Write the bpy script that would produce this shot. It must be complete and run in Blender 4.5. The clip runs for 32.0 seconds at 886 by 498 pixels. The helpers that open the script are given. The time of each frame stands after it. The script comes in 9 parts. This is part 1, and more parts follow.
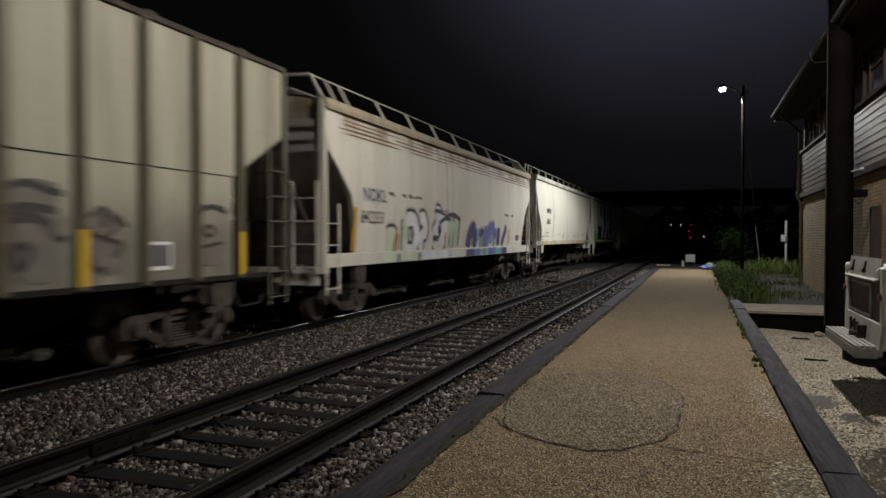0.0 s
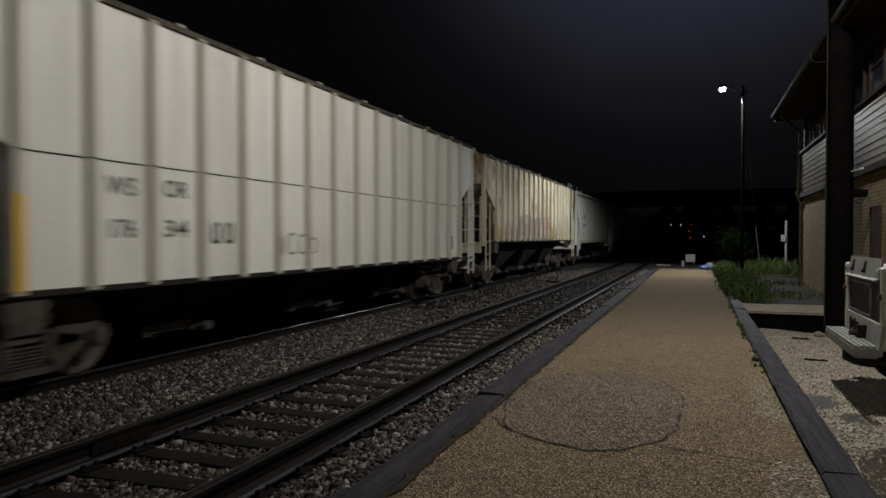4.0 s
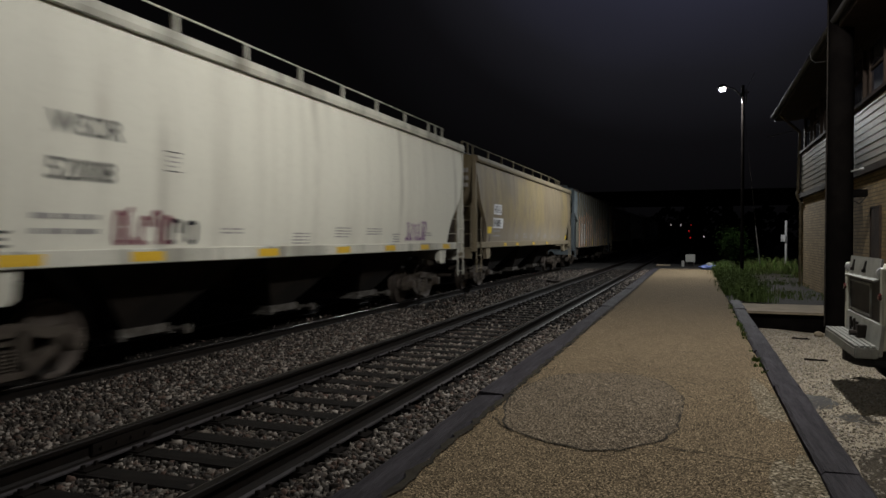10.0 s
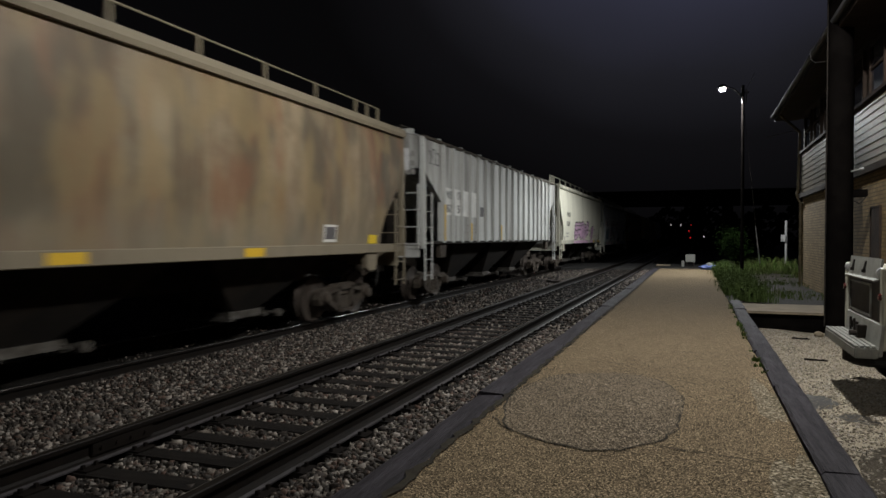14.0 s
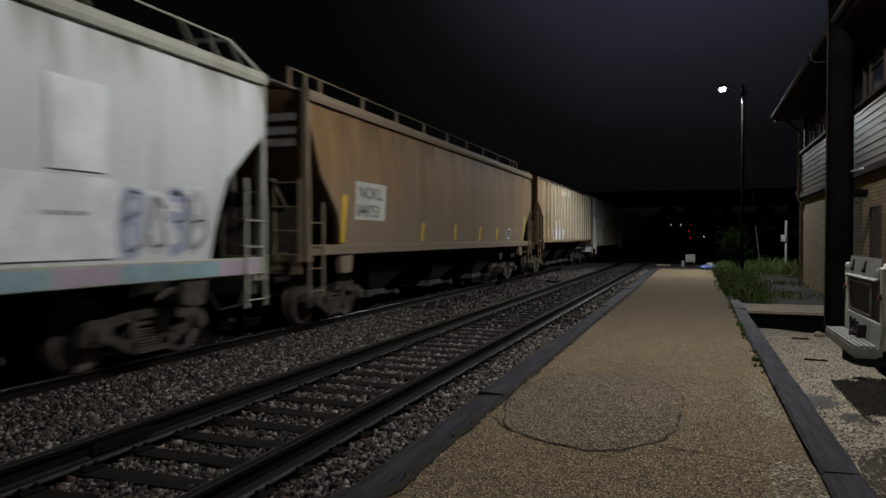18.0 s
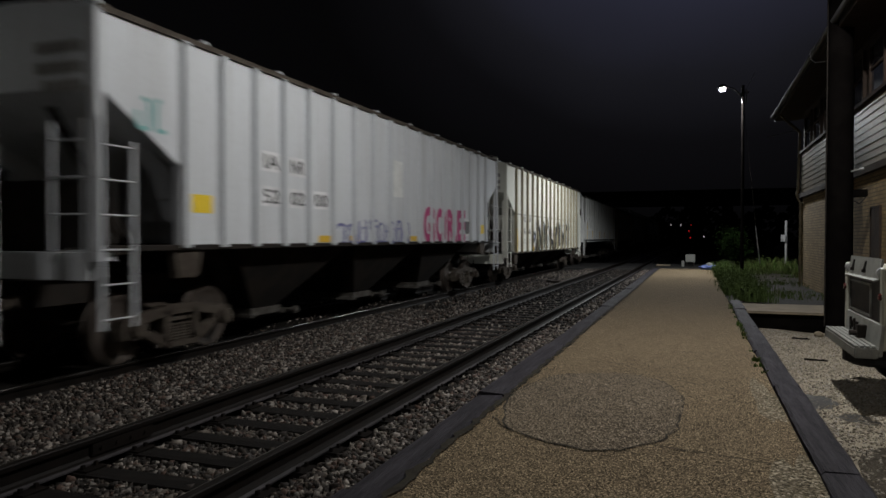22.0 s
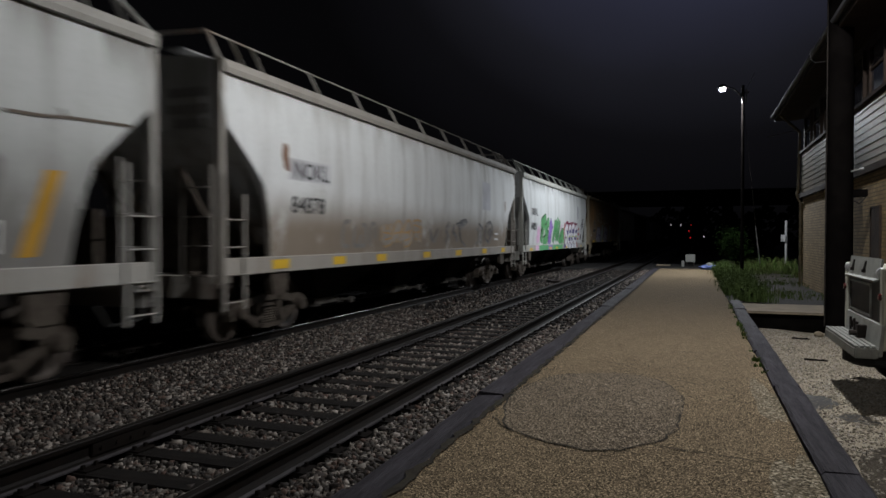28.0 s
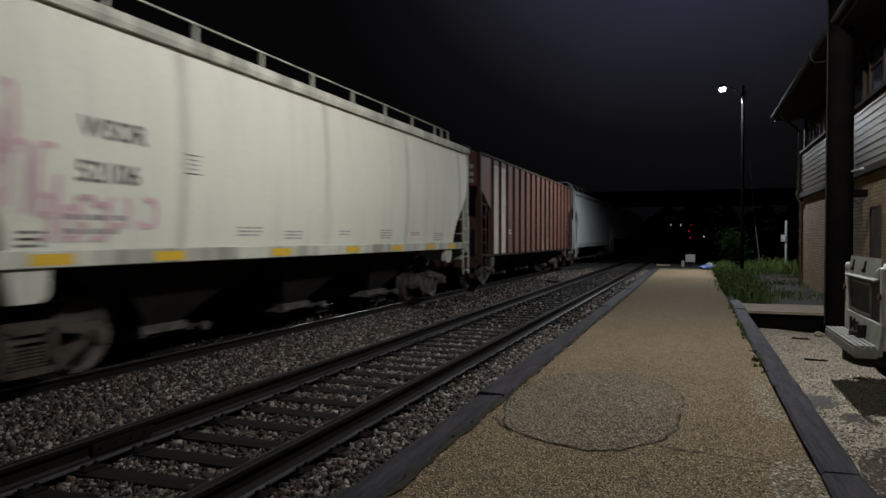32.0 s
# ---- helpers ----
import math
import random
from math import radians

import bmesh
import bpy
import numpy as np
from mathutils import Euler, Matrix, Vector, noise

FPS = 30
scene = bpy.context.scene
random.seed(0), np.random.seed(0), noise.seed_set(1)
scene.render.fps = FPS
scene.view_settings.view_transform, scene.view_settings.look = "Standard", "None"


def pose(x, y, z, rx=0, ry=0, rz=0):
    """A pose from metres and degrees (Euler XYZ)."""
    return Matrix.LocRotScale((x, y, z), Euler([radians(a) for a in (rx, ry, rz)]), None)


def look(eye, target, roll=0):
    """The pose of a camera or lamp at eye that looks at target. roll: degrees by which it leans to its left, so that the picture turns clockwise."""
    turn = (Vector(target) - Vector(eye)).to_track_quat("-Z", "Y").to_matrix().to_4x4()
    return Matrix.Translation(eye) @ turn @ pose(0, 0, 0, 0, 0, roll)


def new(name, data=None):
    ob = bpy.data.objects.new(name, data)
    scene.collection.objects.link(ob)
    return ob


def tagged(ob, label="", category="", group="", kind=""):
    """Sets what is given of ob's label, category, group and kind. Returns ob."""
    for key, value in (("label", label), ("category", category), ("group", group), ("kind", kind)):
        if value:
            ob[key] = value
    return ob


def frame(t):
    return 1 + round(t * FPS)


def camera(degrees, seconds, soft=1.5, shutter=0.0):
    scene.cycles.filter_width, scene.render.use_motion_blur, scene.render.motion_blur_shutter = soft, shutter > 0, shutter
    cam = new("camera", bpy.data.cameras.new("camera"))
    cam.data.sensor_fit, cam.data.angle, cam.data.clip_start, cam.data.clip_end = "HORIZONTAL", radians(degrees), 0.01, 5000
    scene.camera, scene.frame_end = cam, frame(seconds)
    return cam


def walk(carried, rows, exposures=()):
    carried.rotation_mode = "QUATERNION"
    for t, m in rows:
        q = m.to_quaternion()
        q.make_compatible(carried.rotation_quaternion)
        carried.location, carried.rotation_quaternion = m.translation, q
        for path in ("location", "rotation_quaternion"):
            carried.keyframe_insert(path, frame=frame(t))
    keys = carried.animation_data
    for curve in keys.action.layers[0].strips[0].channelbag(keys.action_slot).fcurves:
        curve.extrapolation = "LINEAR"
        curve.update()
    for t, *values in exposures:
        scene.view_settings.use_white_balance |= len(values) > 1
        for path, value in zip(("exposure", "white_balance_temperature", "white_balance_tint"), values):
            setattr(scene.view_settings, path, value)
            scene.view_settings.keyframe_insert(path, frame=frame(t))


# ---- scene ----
# camera: a tripod on the platform, it stands still
EYE = (0.0, 0.0, 1.52)
cam = camera(64.5, 32.0, soft=1.55, shutter=0.38)
YAW, DIP = radians(19.8), radians(0.92)
AIM = (EYE[0] - math.sin(YAW) * math.cos(DIP), EYE[1] + math.cos(YAW) * math.cos(DIP), EYE[2] - math.sin(DIP))
# the clip's camera opens up while dark cars go by
LIGHTING = [(0.0, 0.27, 6500, 11), (1.0, -0.01, 6580, 10), (2.0, -0.17, 6510, 10), (3.0, -0.15, 6300, 10), (6.0, 0.01, 6290, 10), (8.0, 0.01, 6300, 10), (9.0, 0.01, 6400, 10), (11.0, 0.03, 6400, 10), (12.0, 0.59, 6350, 10), (13.0, 0.54, 6250, 9), (14.0, 0.34, 6350, 9), (15.0, 0.11, 6300, 10), (17.0, 0.01, 6050, 11), (18.0, -0.02, 6200, 10), (19.0, 0.43, 6070, 9), (20.0, 0.65, 6030, 10), (21.0, 0.18, 6100, 9), (22.0, -0.13, 6250, 10), (23.0, -0.25, 6350, 10), (25.0, -0.20, 6250, 11), (28.0, 0.07, 6050, 11), (30.0, 0.05, 6100, 11), (31.0, 0.09, 5960, 9), (32.0, 0.12, 6050, 10)]
walk(cam, [(0.0, look(EYE, AIM)), (32.0, look(EYE, AIM))], LIGHTING)

# night sky: a gradient with slight noise paints in the lens glare of the lamp overhead
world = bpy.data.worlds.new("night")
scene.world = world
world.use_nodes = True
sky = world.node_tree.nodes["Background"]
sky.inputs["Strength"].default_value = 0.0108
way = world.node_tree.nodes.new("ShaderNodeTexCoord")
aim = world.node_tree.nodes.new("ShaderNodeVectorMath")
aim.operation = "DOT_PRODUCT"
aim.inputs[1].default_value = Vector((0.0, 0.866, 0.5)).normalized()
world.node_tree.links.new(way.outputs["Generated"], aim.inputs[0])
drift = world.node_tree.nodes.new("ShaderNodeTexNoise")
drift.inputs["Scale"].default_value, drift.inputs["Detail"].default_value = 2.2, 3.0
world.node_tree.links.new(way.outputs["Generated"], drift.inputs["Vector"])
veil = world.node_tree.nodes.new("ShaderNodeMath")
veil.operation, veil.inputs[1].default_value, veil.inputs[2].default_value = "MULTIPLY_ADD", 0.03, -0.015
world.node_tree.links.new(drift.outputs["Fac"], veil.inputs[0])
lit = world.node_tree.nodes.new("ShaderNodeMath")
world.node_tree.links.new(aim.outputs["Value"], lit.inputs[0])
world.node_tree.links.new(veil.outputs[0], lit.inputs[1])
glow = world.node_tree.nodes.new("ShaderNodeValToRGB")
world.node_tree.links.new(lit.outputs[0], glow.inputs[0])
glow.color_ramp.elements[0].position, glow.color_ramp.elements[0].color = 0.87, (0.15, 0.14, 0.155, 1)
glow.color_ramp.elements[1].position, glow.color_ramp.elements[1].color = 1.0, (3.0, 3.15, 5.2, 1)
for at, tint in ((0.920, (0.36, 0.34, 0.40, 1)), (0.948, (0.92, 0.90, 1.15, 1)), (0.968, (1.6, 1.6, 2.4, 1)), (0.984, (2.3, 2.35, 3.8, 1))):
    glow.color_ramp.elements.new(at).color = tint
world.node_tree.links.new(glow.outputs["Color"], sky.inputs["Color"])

TRACK_A, TRACK_B = -3.58, -7.9      # centre lines of the two tracks
TOP_A, TOP_B = 0.0, -0.14           # heights of their rail heads


def bulb(name, place, watts, colour, spread=168, fade=0.2):
    """The light of a street lamp: its shade lets it shine down and out."""
    lamp = bpy.data.lights.new(name, "SPOT")
    lamp.energy, lamp.color, lamp.shadow_soft_size = watts, colour, 0.12
    lamp.spot_size, lamp.spot_blend = radians(spread), fade
    ob = new(name, lamp)
    ob.location = (place[0], place[1], place[2] - 0.16)
    return ob


# three street lamps in a row along the platform: the middle one hangs out of sight above
LAMP_NEAR = (0.9, 9.3, 7.2)
LAMP_FAR = (1.04, 32.3, 7.75)
LAMP_BACK = (0.4, -14.0, 7.2)
bulb("platform_light_bulb", LAMP_NEAR, 2050, (1.0, 0.965, 0.895))
bulb("far_light_bulb", LAMP_FAR, 4300, (0.97, 0.98, 0.96), 163, 0.40)
bulb("rear_light_bulb", LAMP_BACK, 1700, (1.0, 0.965, 0.895))


# ---- materials ----
def nodes_of(name):
    m = bpy.data.materials.new(name)
    m.use_nodes = True
    nt = m.node_tree
    return m, nt, nt.nodes["Principled BSDF"]


def node(nt, kind, **values):
    n = nt.nodes.new(kind)
    for key, value in values.items():
        n.inputs[key.replace("_", " ")].default_value = value
    return n


def noise_at(nt, coord, scale, stretch=(1, 1, 1), detail=4.0, rough=0.6):
    mp = nt.nodes.new("ShaderNodeMapping")
    mp.inputs["Scale"].default_value = stretch
    nt.links.new(coord, mp.inputs["Vector"])
    nz = node(nt, "ShaderNodeTexNoise", Scale=scale, Detail=detail, Roughness=rough)
    nt.links.new(mp.outputs["Vector"], nz.inputs["Vector"])
    return nz.outputs["Fac"]


def ramp(nt, fac, lo, hi):
    r = nt.nodes.new("ShaderNodeMapRange")
    r.interpolation_type = "SMOOTHSTEP"
    r.inputs["From Min"].default_value, r.inputs["From Max"].default_value = lo, hi
    nt.links.new(fac, r.inputs["Value"])
    return r.outputs["Result"]


def blend(nt, fac, a, b, mode="MIX"):
    mx = nt.nodes.new("ShaderNodeMix")
    mx.data_type, mx.blend_type = "RGBA", mode
    for value, slot in ((fac, 0), (a, 6), (b, 7)):
        if hasattr(value, "is_linked"):
            nt.links.new(value, mx.inputs[slot])
        elif slot == 0:
            mx.inputs[0].default_value = value
        else:
            mx.inputs[slot].default_value = (*value, 1)
    return mx.outputs[2]


def times(nt, a, b):
    mt = nt.nodes.new("ShaderNodeMath")
    mt.operation = "MULTIPLY"
    for i, value in enumerate((a, b)):
        if hasattr(value, "is_linked"):
            nt.links.new(value, mt.inputs[i])
        else:
            mt.inputs[i].default_value = value
    return mt.outputs[0]


def bump(nt, bsdf, height, strength, distance):
    b = node(nt, "ShaderNodeBump", Strength=strength, Distance=distance)
    nt.links.new(height, b.inputs["Height"])
    nt.links.new(b.outputs["Normal"], bsdf.inputs["Normal"])


def surface(name, base, second, rough=0.8, metal=0.0, scale=3.0, fine=60.0, relief=0.3, depth=0.01, spread=(0.35, 0.65), grain=0.35, each=0.0, island=0.0, stretch=(1, 1, 1), gloss=0.3):
    """Two colours in large patches, a fine grain over them, and relief."""
    m, nt, bsdf = nodes_of(name)
    tc = nt.nodes.new("ShaderNodeTexCoord").outputs["Object"]
    big = ramp(nt, noise_at(nt, tc, scale, stretch), *spread)
    small = noise_at(nt, tc, fine, stretch, detail=4.0)
    col = blend(nt, big, base, second)
    col = blend(nt, times(nt, ramp(nt, small, 0.4, 0.72), grain), col, tuple(c * 0.35 for c in base))
    if island:
        one = nt.nodes.new("ShaderNodeNewGeometry").outputs["Random Per Island"]
        col = blend(nt, times(nt, ramp(nt, one, 0.0, 0.75), island), col, tuple(c * 0.22 for c in base))
        col = blend(nt, ramp(nt, one, 0.16, 0.0), col, tuple(c * 2.3 for c in base))
    if each:
        info = nt.nodes.new("ShaderNodeObjectInfo").outputs["Random"]
        col = blend(nt, times(nt, info, each), col, tuple(c * 0.4 for c in base))
    nt.links.new(col, bsdf.inputs["Base Color"])
    bsdf.inputs["Roughness"].default_value, bsdf.inputs["Metallic"].default_value = rough, metal
    bsdf.inputs["Specular IOR Level"].default_value = gloss
    if relief:
        bump(nt, bsdf, small, relief, depth)
    return m


def paint(name, base, rust=(0.16, 0.07, 0.03), rusty=0.15, dirt=(0.12, 0.10, 0.08), dirty=0.3, rough=0.55, seams=0.0, phase=0.0, patchy=None, bands=0.0, drips=None, splash=None, mottle=None, clouds=()):
    """Weathered paint of a rail car: streaks that run down, patches of rust, dirt, seams between the side sheets."""
    m, nt, bsdf = nodes_of(name)
    tex = nt.nodes.new("ShaderNodeTexCoord").outputs["Object"]
    shift = nt.nodes.new("ShaderNodeVectorMath")
    shift.operation = "ADD"
    shift.inputs[1].default_value = (phase * 3.1, phase * 17.3, phase * 5.7)
    nt.links.new(tex, shift.inputs[0])
    tc = shift.outputs[0]
    streak = noise_at(nt, tc, 2.2, (1, 1, 0.10), 5.0, 0.65)
    cloud = noise_at(nt, tc, 0.7, (1, 1, 0.8), 5.0, 0.6)
    grain = noise_at(nt, tc, 26.0, (1, 1, 0.5), 3.0)
    col = base
    if patchy:
        col = blend(nt, ramp(nt, cloud, 0.42, 0.57), base, patchy)
    col = blend(nt, times(nt, ramp(nt, streak, 0.42, 0.80), dirty), col, dirt)
    if bands:
        band = noise_at(nt, tc, 1.1, (1, 1, 0.07), 4.0, 0.7)
        col = blend(nt, times(nt, ramp(nt, band, 0.48, 0.60), bands), col, tuple(c * 0.8 for c in dirt))
        col = blend(nt, times(nt, ramp(nt, band, 0.46, 0.36), bands * 0.5), col, tuple(min(0.8, c * 1.35) for c in base))
    if mottle:
        blotch = noise_at(nt, tc, 1.9, (1, 1, 0.55), 6.0, 0.7)
        col = blend(nt, times(nt, ramp(nt, blotch, 0.49, 0.60), mottle[1]), col, mottle[0])
    for n, (shade, amount) in enumerate(clouds):
        # worn coats of other colours in large soft patches
        old = noise_at(nt, tc, 0.62 + 0.17 * n, (1, 1.6, 0.75), 3.0, 0.5)
        col = blend(nt, times(nt, ramp(nt, old, 0.50, 0.63), amount), col, shade)
    lift = times(nt, ramp(nt, cloud, 0.62 - 0.3 * rusty, 0.80 - 0.1 * rusty), ramp(nt, streak, 0.52 - 0.25 * rusty, 0.70))
    col = blend(nt, times(nt, lift, min(1.0, 0.45 + rusty)), col, rust)
    col = blend(nt, times(nt, ramp(nt, grain, 0.50, 0.75), 0.10 + 0.2 * dirty), col, dirt)
    if seams:
        sep = nt.nodes.new("ShaderNodeSeparateXYZ")
        nt.links.new(tex, sep.inputs[0])
        wave = nt.nodes.new("ShaderNodeMath")
        wave.operation = "PINGPONG"
        wave.inputs[1].default_value = seams
        nt.links.new(sep.outputs["Y"], wave.inputs[0])
        line = nt.nodes.new("ShaderNodeMapRange")
        line.inputs["From Min"].default_value, line.inputs["From Max"].default_value = 0.16, 0.0
        nt.links.new(wave.outputs[0], line.inputs["Value"])
        col = blend(nt, times(nt, times(nt, line.outputs["Result"], ramp(nt, cloud, 0.3, 0.6)), 0.38), col, dirt)
    for shed, stretch, edges in ((drips, (1, 1, 0.05), (0.44, 0.58)), (splash, (1, 1, 0.6), (0.18, 0.50))):
        if shed:
            # rust that ran down from the roof, a darker top on the brown cars, or mud thrown up from the wheels: its
            # colour, from height, to height, how much
            shade, start_, stop_, amount = shed
            sep = nt.nodes.new("ShaderNodeSeparateXYZ")
            nt.links.new(tex, sep.inputs[0])
            reach = noise_at(nt, tc, 1.6, stretch, 5.0, 0.65)
            col = blend(nt, times(nt, times(nt, ramp(nt, sep.outputs["Z"], start_, stop_), ramp(nt, reach, *edges)), amount), col, shade)
    nt.links.new(col, bsdf.inputs["Base Color"])
    bsdf.inputs["Roughness"].default_value = rough
    bsdf.inputs["Specular IOR Level"].default_value = 0.16
    bump(nt, bsdf, cloud, 0.25, 0.05)
    return m


def plain(name, base, rough=0.6, metal=0.0, fine=40.0, glow=0.0):
    m, nt, bsdf = nodes_of(name)
    tc = nt.nodes.new("ShaderNodeTexCoord").outputs["Object"]
    small = noise_at(nt, tc, fine, detail=3.0)
    col = blend(nt, times(nt, ramp(nt, small, 0.35, 0.75), 0.35), base, tuple(c * 0.45 for c in base))
    nt.links.new(col, bsdf.inputs["Base Color"])
    bsdf.inputs["Roughness"].default_value, bsdf.inputs["Metallic"].default_value = rough, metal
    if glow:
        bsdf.inputs["Emission Color"].default_value, bsdf.inputs["Emission Strength"].default_value = (*base, 1), glow
    return m


def aggregate(name, base, second, speck=0.6, size=70.0, wear=0.8, grey=1.0, grit=1.0):
    """Asphalt or concrete whose stones show: each stone has its own shade."""
    m, nt, bsdf = nodes_of(name)
    tc = nt.nodes.new("ShaderNodeTexCoord").outputs["Object"]
    cells = node(nt, "ShaderNodeTexVoronoi", Scale=size)
    nt.links.new(tc, cells.inputs["Vector"])
    shade = nt.nodes.new("ShaderNodeSeparateXYZ")
    nt.links.new(cells.outputs["Color"], shade.inputs[0])
    big = ramp(nt, noise_at(nt, tc, 0.8), 0.35, 0.68)
    mid = ramp(nt, noise_at(nt, tc, 6.0), 0.3, 0.75)
    col = blend(nt, big, base, second)
    col = blend(nt, times(nt, mid, 0.25 * wear), col, tuple(c * 0.5 for c in base))
    sand = noise_at(nt, tc, 55.0, detail=5.0, rough=0.75)
    col = blend(nt, times(nt, ramp(nt, sand, 0.51, 0.60), 0.65 * grit), col, tuple((1.9 - 0.9 * grey) * c + 0.9 * grey * base[1] for c in base))
    col = blend(nt, times(nt, ramp(nt, sand, 0.49, 0.40), 0.75 * grit), col, tuple(c * 0.2 for c in base))
    col = blend(nt, times(nt, ramp(nt, shade.outputs["X"], 0.55, 1.0), speck), col, tuple(min(0.8, (3.6 - 1.6 * grey) * c + 1.6 * grey * base[1] + 0.01 * grey) for c in base))
    col = blend(nt, times(nt, ramp(nt, shade.outputs["Y"], 0.45, 1.0), speck), col, tuple(c * 0.08 for c in base))
    nt.links.new(col, bsdf.inputs["Base Color"])
    bsdf.inputs["Roughness"].default_value, bsdf.inputs["Specular IOR Level"].default_value = 0.95, 0.03
    bump(nt, bsdf, cells.outputs["Distance"], -1.0, 0.016)
    return m


def brickwork(name, brick, other, mortar):
    """Brick laid in a wall that runs along y."""
    m, nt, bsdf = nodes_of(name)
    tc = nt.nodes.new("ShaderNodeTexCoord").outputs["Object"]
    sep = nt.nodes.new("ShaderNodeSeparateXYZ")
    nt.links.new(tc, sep.inputs[0])
    join = nt.nodes.new("ShaderNodeCombineXYZ")
    nt.links.new(sep.outputs["Y"], join.inputs["X"])
    nt.links.new(sep.outputs["Z"], join.inputs["Y"])
    bt = node(nt, "ShaderNodeTexBrick", Color1=(*brick, 1), Color2=(*other, 1), Mortar=(*mortar, 1), Scale=1.0)
    bt.inputs["Brick Width"].default_value, bt.inputs["Row Height"].default_value = 0.215, 0.075
    bt.inputs["Mortar Size"].default_value = 0.009
    nt.links.new(join.outputs[0], bt.inputs["Vector"])
    stain = noise_at(nt, tc, 1.3)
    col = blend(nt, times(nt, ramp(nt, stain, 0.42, 0.72), 0.5), bt.outputs["Color"], tuple(c * 0.4 for c in brick))
    nt.links.new(col, bsdf.inputs["Base Color"])
    bsdf.inputs["Roughness"].default_value, bsdf.inputs["Specular IOR Level"].default_value = 0.9, 0.08
    bump(nt, bsdf, bt.outputs["Fac"], -0.6, 0.01)
    return m


M_EARTH = surface("earth", (0.0194, 0.0160, 0.0117), (0.0114, 0.0098, 0.0074), 0.95, scale=0.6, fine=14, relief=0.6, depth=0.05, gloss=0.0)
M_ASPHALT = aggregate("platform_asphalt", (0.1160, 0.0890, 0.0560), (0.0880, 0.0680, 0.0440), 0.9, 118, grey=0.12, grit=1.0)
M_PATCH = aggregate("patch_asphalt", (0.1040, 0.0820, 0.0560), (0.0680, 0.0550, 0.0400), 0.9, 105, 1.8, grey=0.45, grit=1.0)
M_WORN = aggregate("worn_aggregate", (0.135, 0.112, 0.075), (0.105, 0.085, 0.055), 0.75, 62, grey=0.6)
M_CRACK = surface("crack_dirt", (0.028, 0.024, 0.02), (0.04, 0.036, 0.028), 0.95, scale=8, fine=80, gloss=0.05)
M_TIMBER = surface("kerb_timber", (0.0440, 0.0396, 0.0475), (0.0194, 0.0176, 0.0211), 0.75, scale=5, fine=16, relief=1.0, depth=0.025, each=0.4, grain=0.75, stretch=(2.6400, 0.2134, 2.9568), gloss=0.10)
M_TIE = surface("tie_wood", (0.0112, 0.0089, 0.0075), (0.0061, 0.0051, 0.0047), 0.85, scale=6, fine=50, relief=0.7, depth=0.01, each=0.5, gloss=0.10)
M_RAIL = surface("rail_steel", (0.009, 0.0068, 0.0056), (0.006, 0.0048, 0.0042), 0.62, 0.0, scale=6, fine=90, relief=0.15, depth=0.002, grain=0.4, gloss=0.09)
M_FOOTGLINT = surface("rail_foot_glint", (0.0578, 0.0528, 0.0572), (0.0099, 0.0088, 0.0094), 0.45, 0.0, scale=0.7, fine=40, relief=0.1, depth=0.002, grain=0.6, gloss=0.3)
M_HEAD = surface("rail_head_polished", (0.17, 0.165, 0.16), (0.10, 0.09, 0.085), 0.26, 0.9, scale=12, fine=120, relief=0.05, depth=0.001)
M_BED = surface("ballast_bed", (0.0162, 0.0140, 0.0123), (0.0101, 0.0084, 0.0073), 0.95, scale=9, fine=28, relief=1.0, depth=0.04, grain=0.8, gloss=0.08)
M_GRAVEL = aggregate("lot_gravel", (0.2500, 0.2150, 0.1625), (0.1938, 0.1650, 0.1250), 0.22, 130, 0.4, 0.5, grit=0.3)
M_DARKGRAVEL = aggregate("dark_gravel", (0.0528, 0.0442, 0.0331), (0.0346, 0.0288, 0.0221), 0.4, 90, 1.0, 0.6, grit=0.5)
M_WET = surface("wet_mud", (0.011, 0.009, 0.007), (0.024, 0.020, 0.015), 0.5, scale=5, fine=40, relief=0.4, depth=0.01, gloss=0.16)
M_ROAD = surface("road_asphalt", (0.04, 0.0384, 0.0368), (0.028, 0.0272, 0.0264), 0.85, scale=1.2, fine=40, gloss=0.10)
M_CONCRETE = surface("slab_concrete", (0.2122, 0.1726, 0.1238), (0.1591, 0.1331, 0.0967), 0.9, scale=2, fine=50, relief=0.5, depth=0.006, gloss=0.08)
M_DARK = surface("undergear_black", (0.0158, 0.0140, 0.0130), (0.0259, 0.0209, 0.0173), 0.8, 0.0, scale=2, fine=30, relief=0.3)
M_GRIME = surface("truck_grime", (0.0811, 0.0690, 0.0567), (0.0488, 0.0390, 0.0324), 0.8, 0.1, scale=5, fine=50, relief=0.4)
M_WHEEL = surface("wheel_steel", (0.0820, 0.0676, 0.0580), (0.0483, 0.0386, 0.0329), 0.6, 0.4, scale=6, fine=60)
M_POLE = surface("creosoted_wood", (0.0050, 0.0043, 0.0040), (0.0032, 0.0027, 0.0026), 0.95, scale=3, fine=40, relief=0.8, depth=0.01, gloss=0.00)
M_GALV = surface("galvanised_steel", (0.32, 0.32, 0.32), (0.24, 0.24, 0.24), 0.5, 0.6, scale=8, fine=50, relief=0.1)
M_BRICK = brickwork("building_brick", (0.2958, 0.2123, 0.1079), (0.1949, 0.1427, 0.0784), (0.0905, 0.0731, 0.0487))
M_SIDING = surface("siding_paint", (0.1224, 0.0979, 0.0576), (0.0662, 0.0533, 0.0331), 0.42, scale=2.6, fine=22, relief=0.35, depth=0.012, each=0.25, grain=0.6, stretch=(1.4400, 0.5040, 2.3040), gloss=0.20)
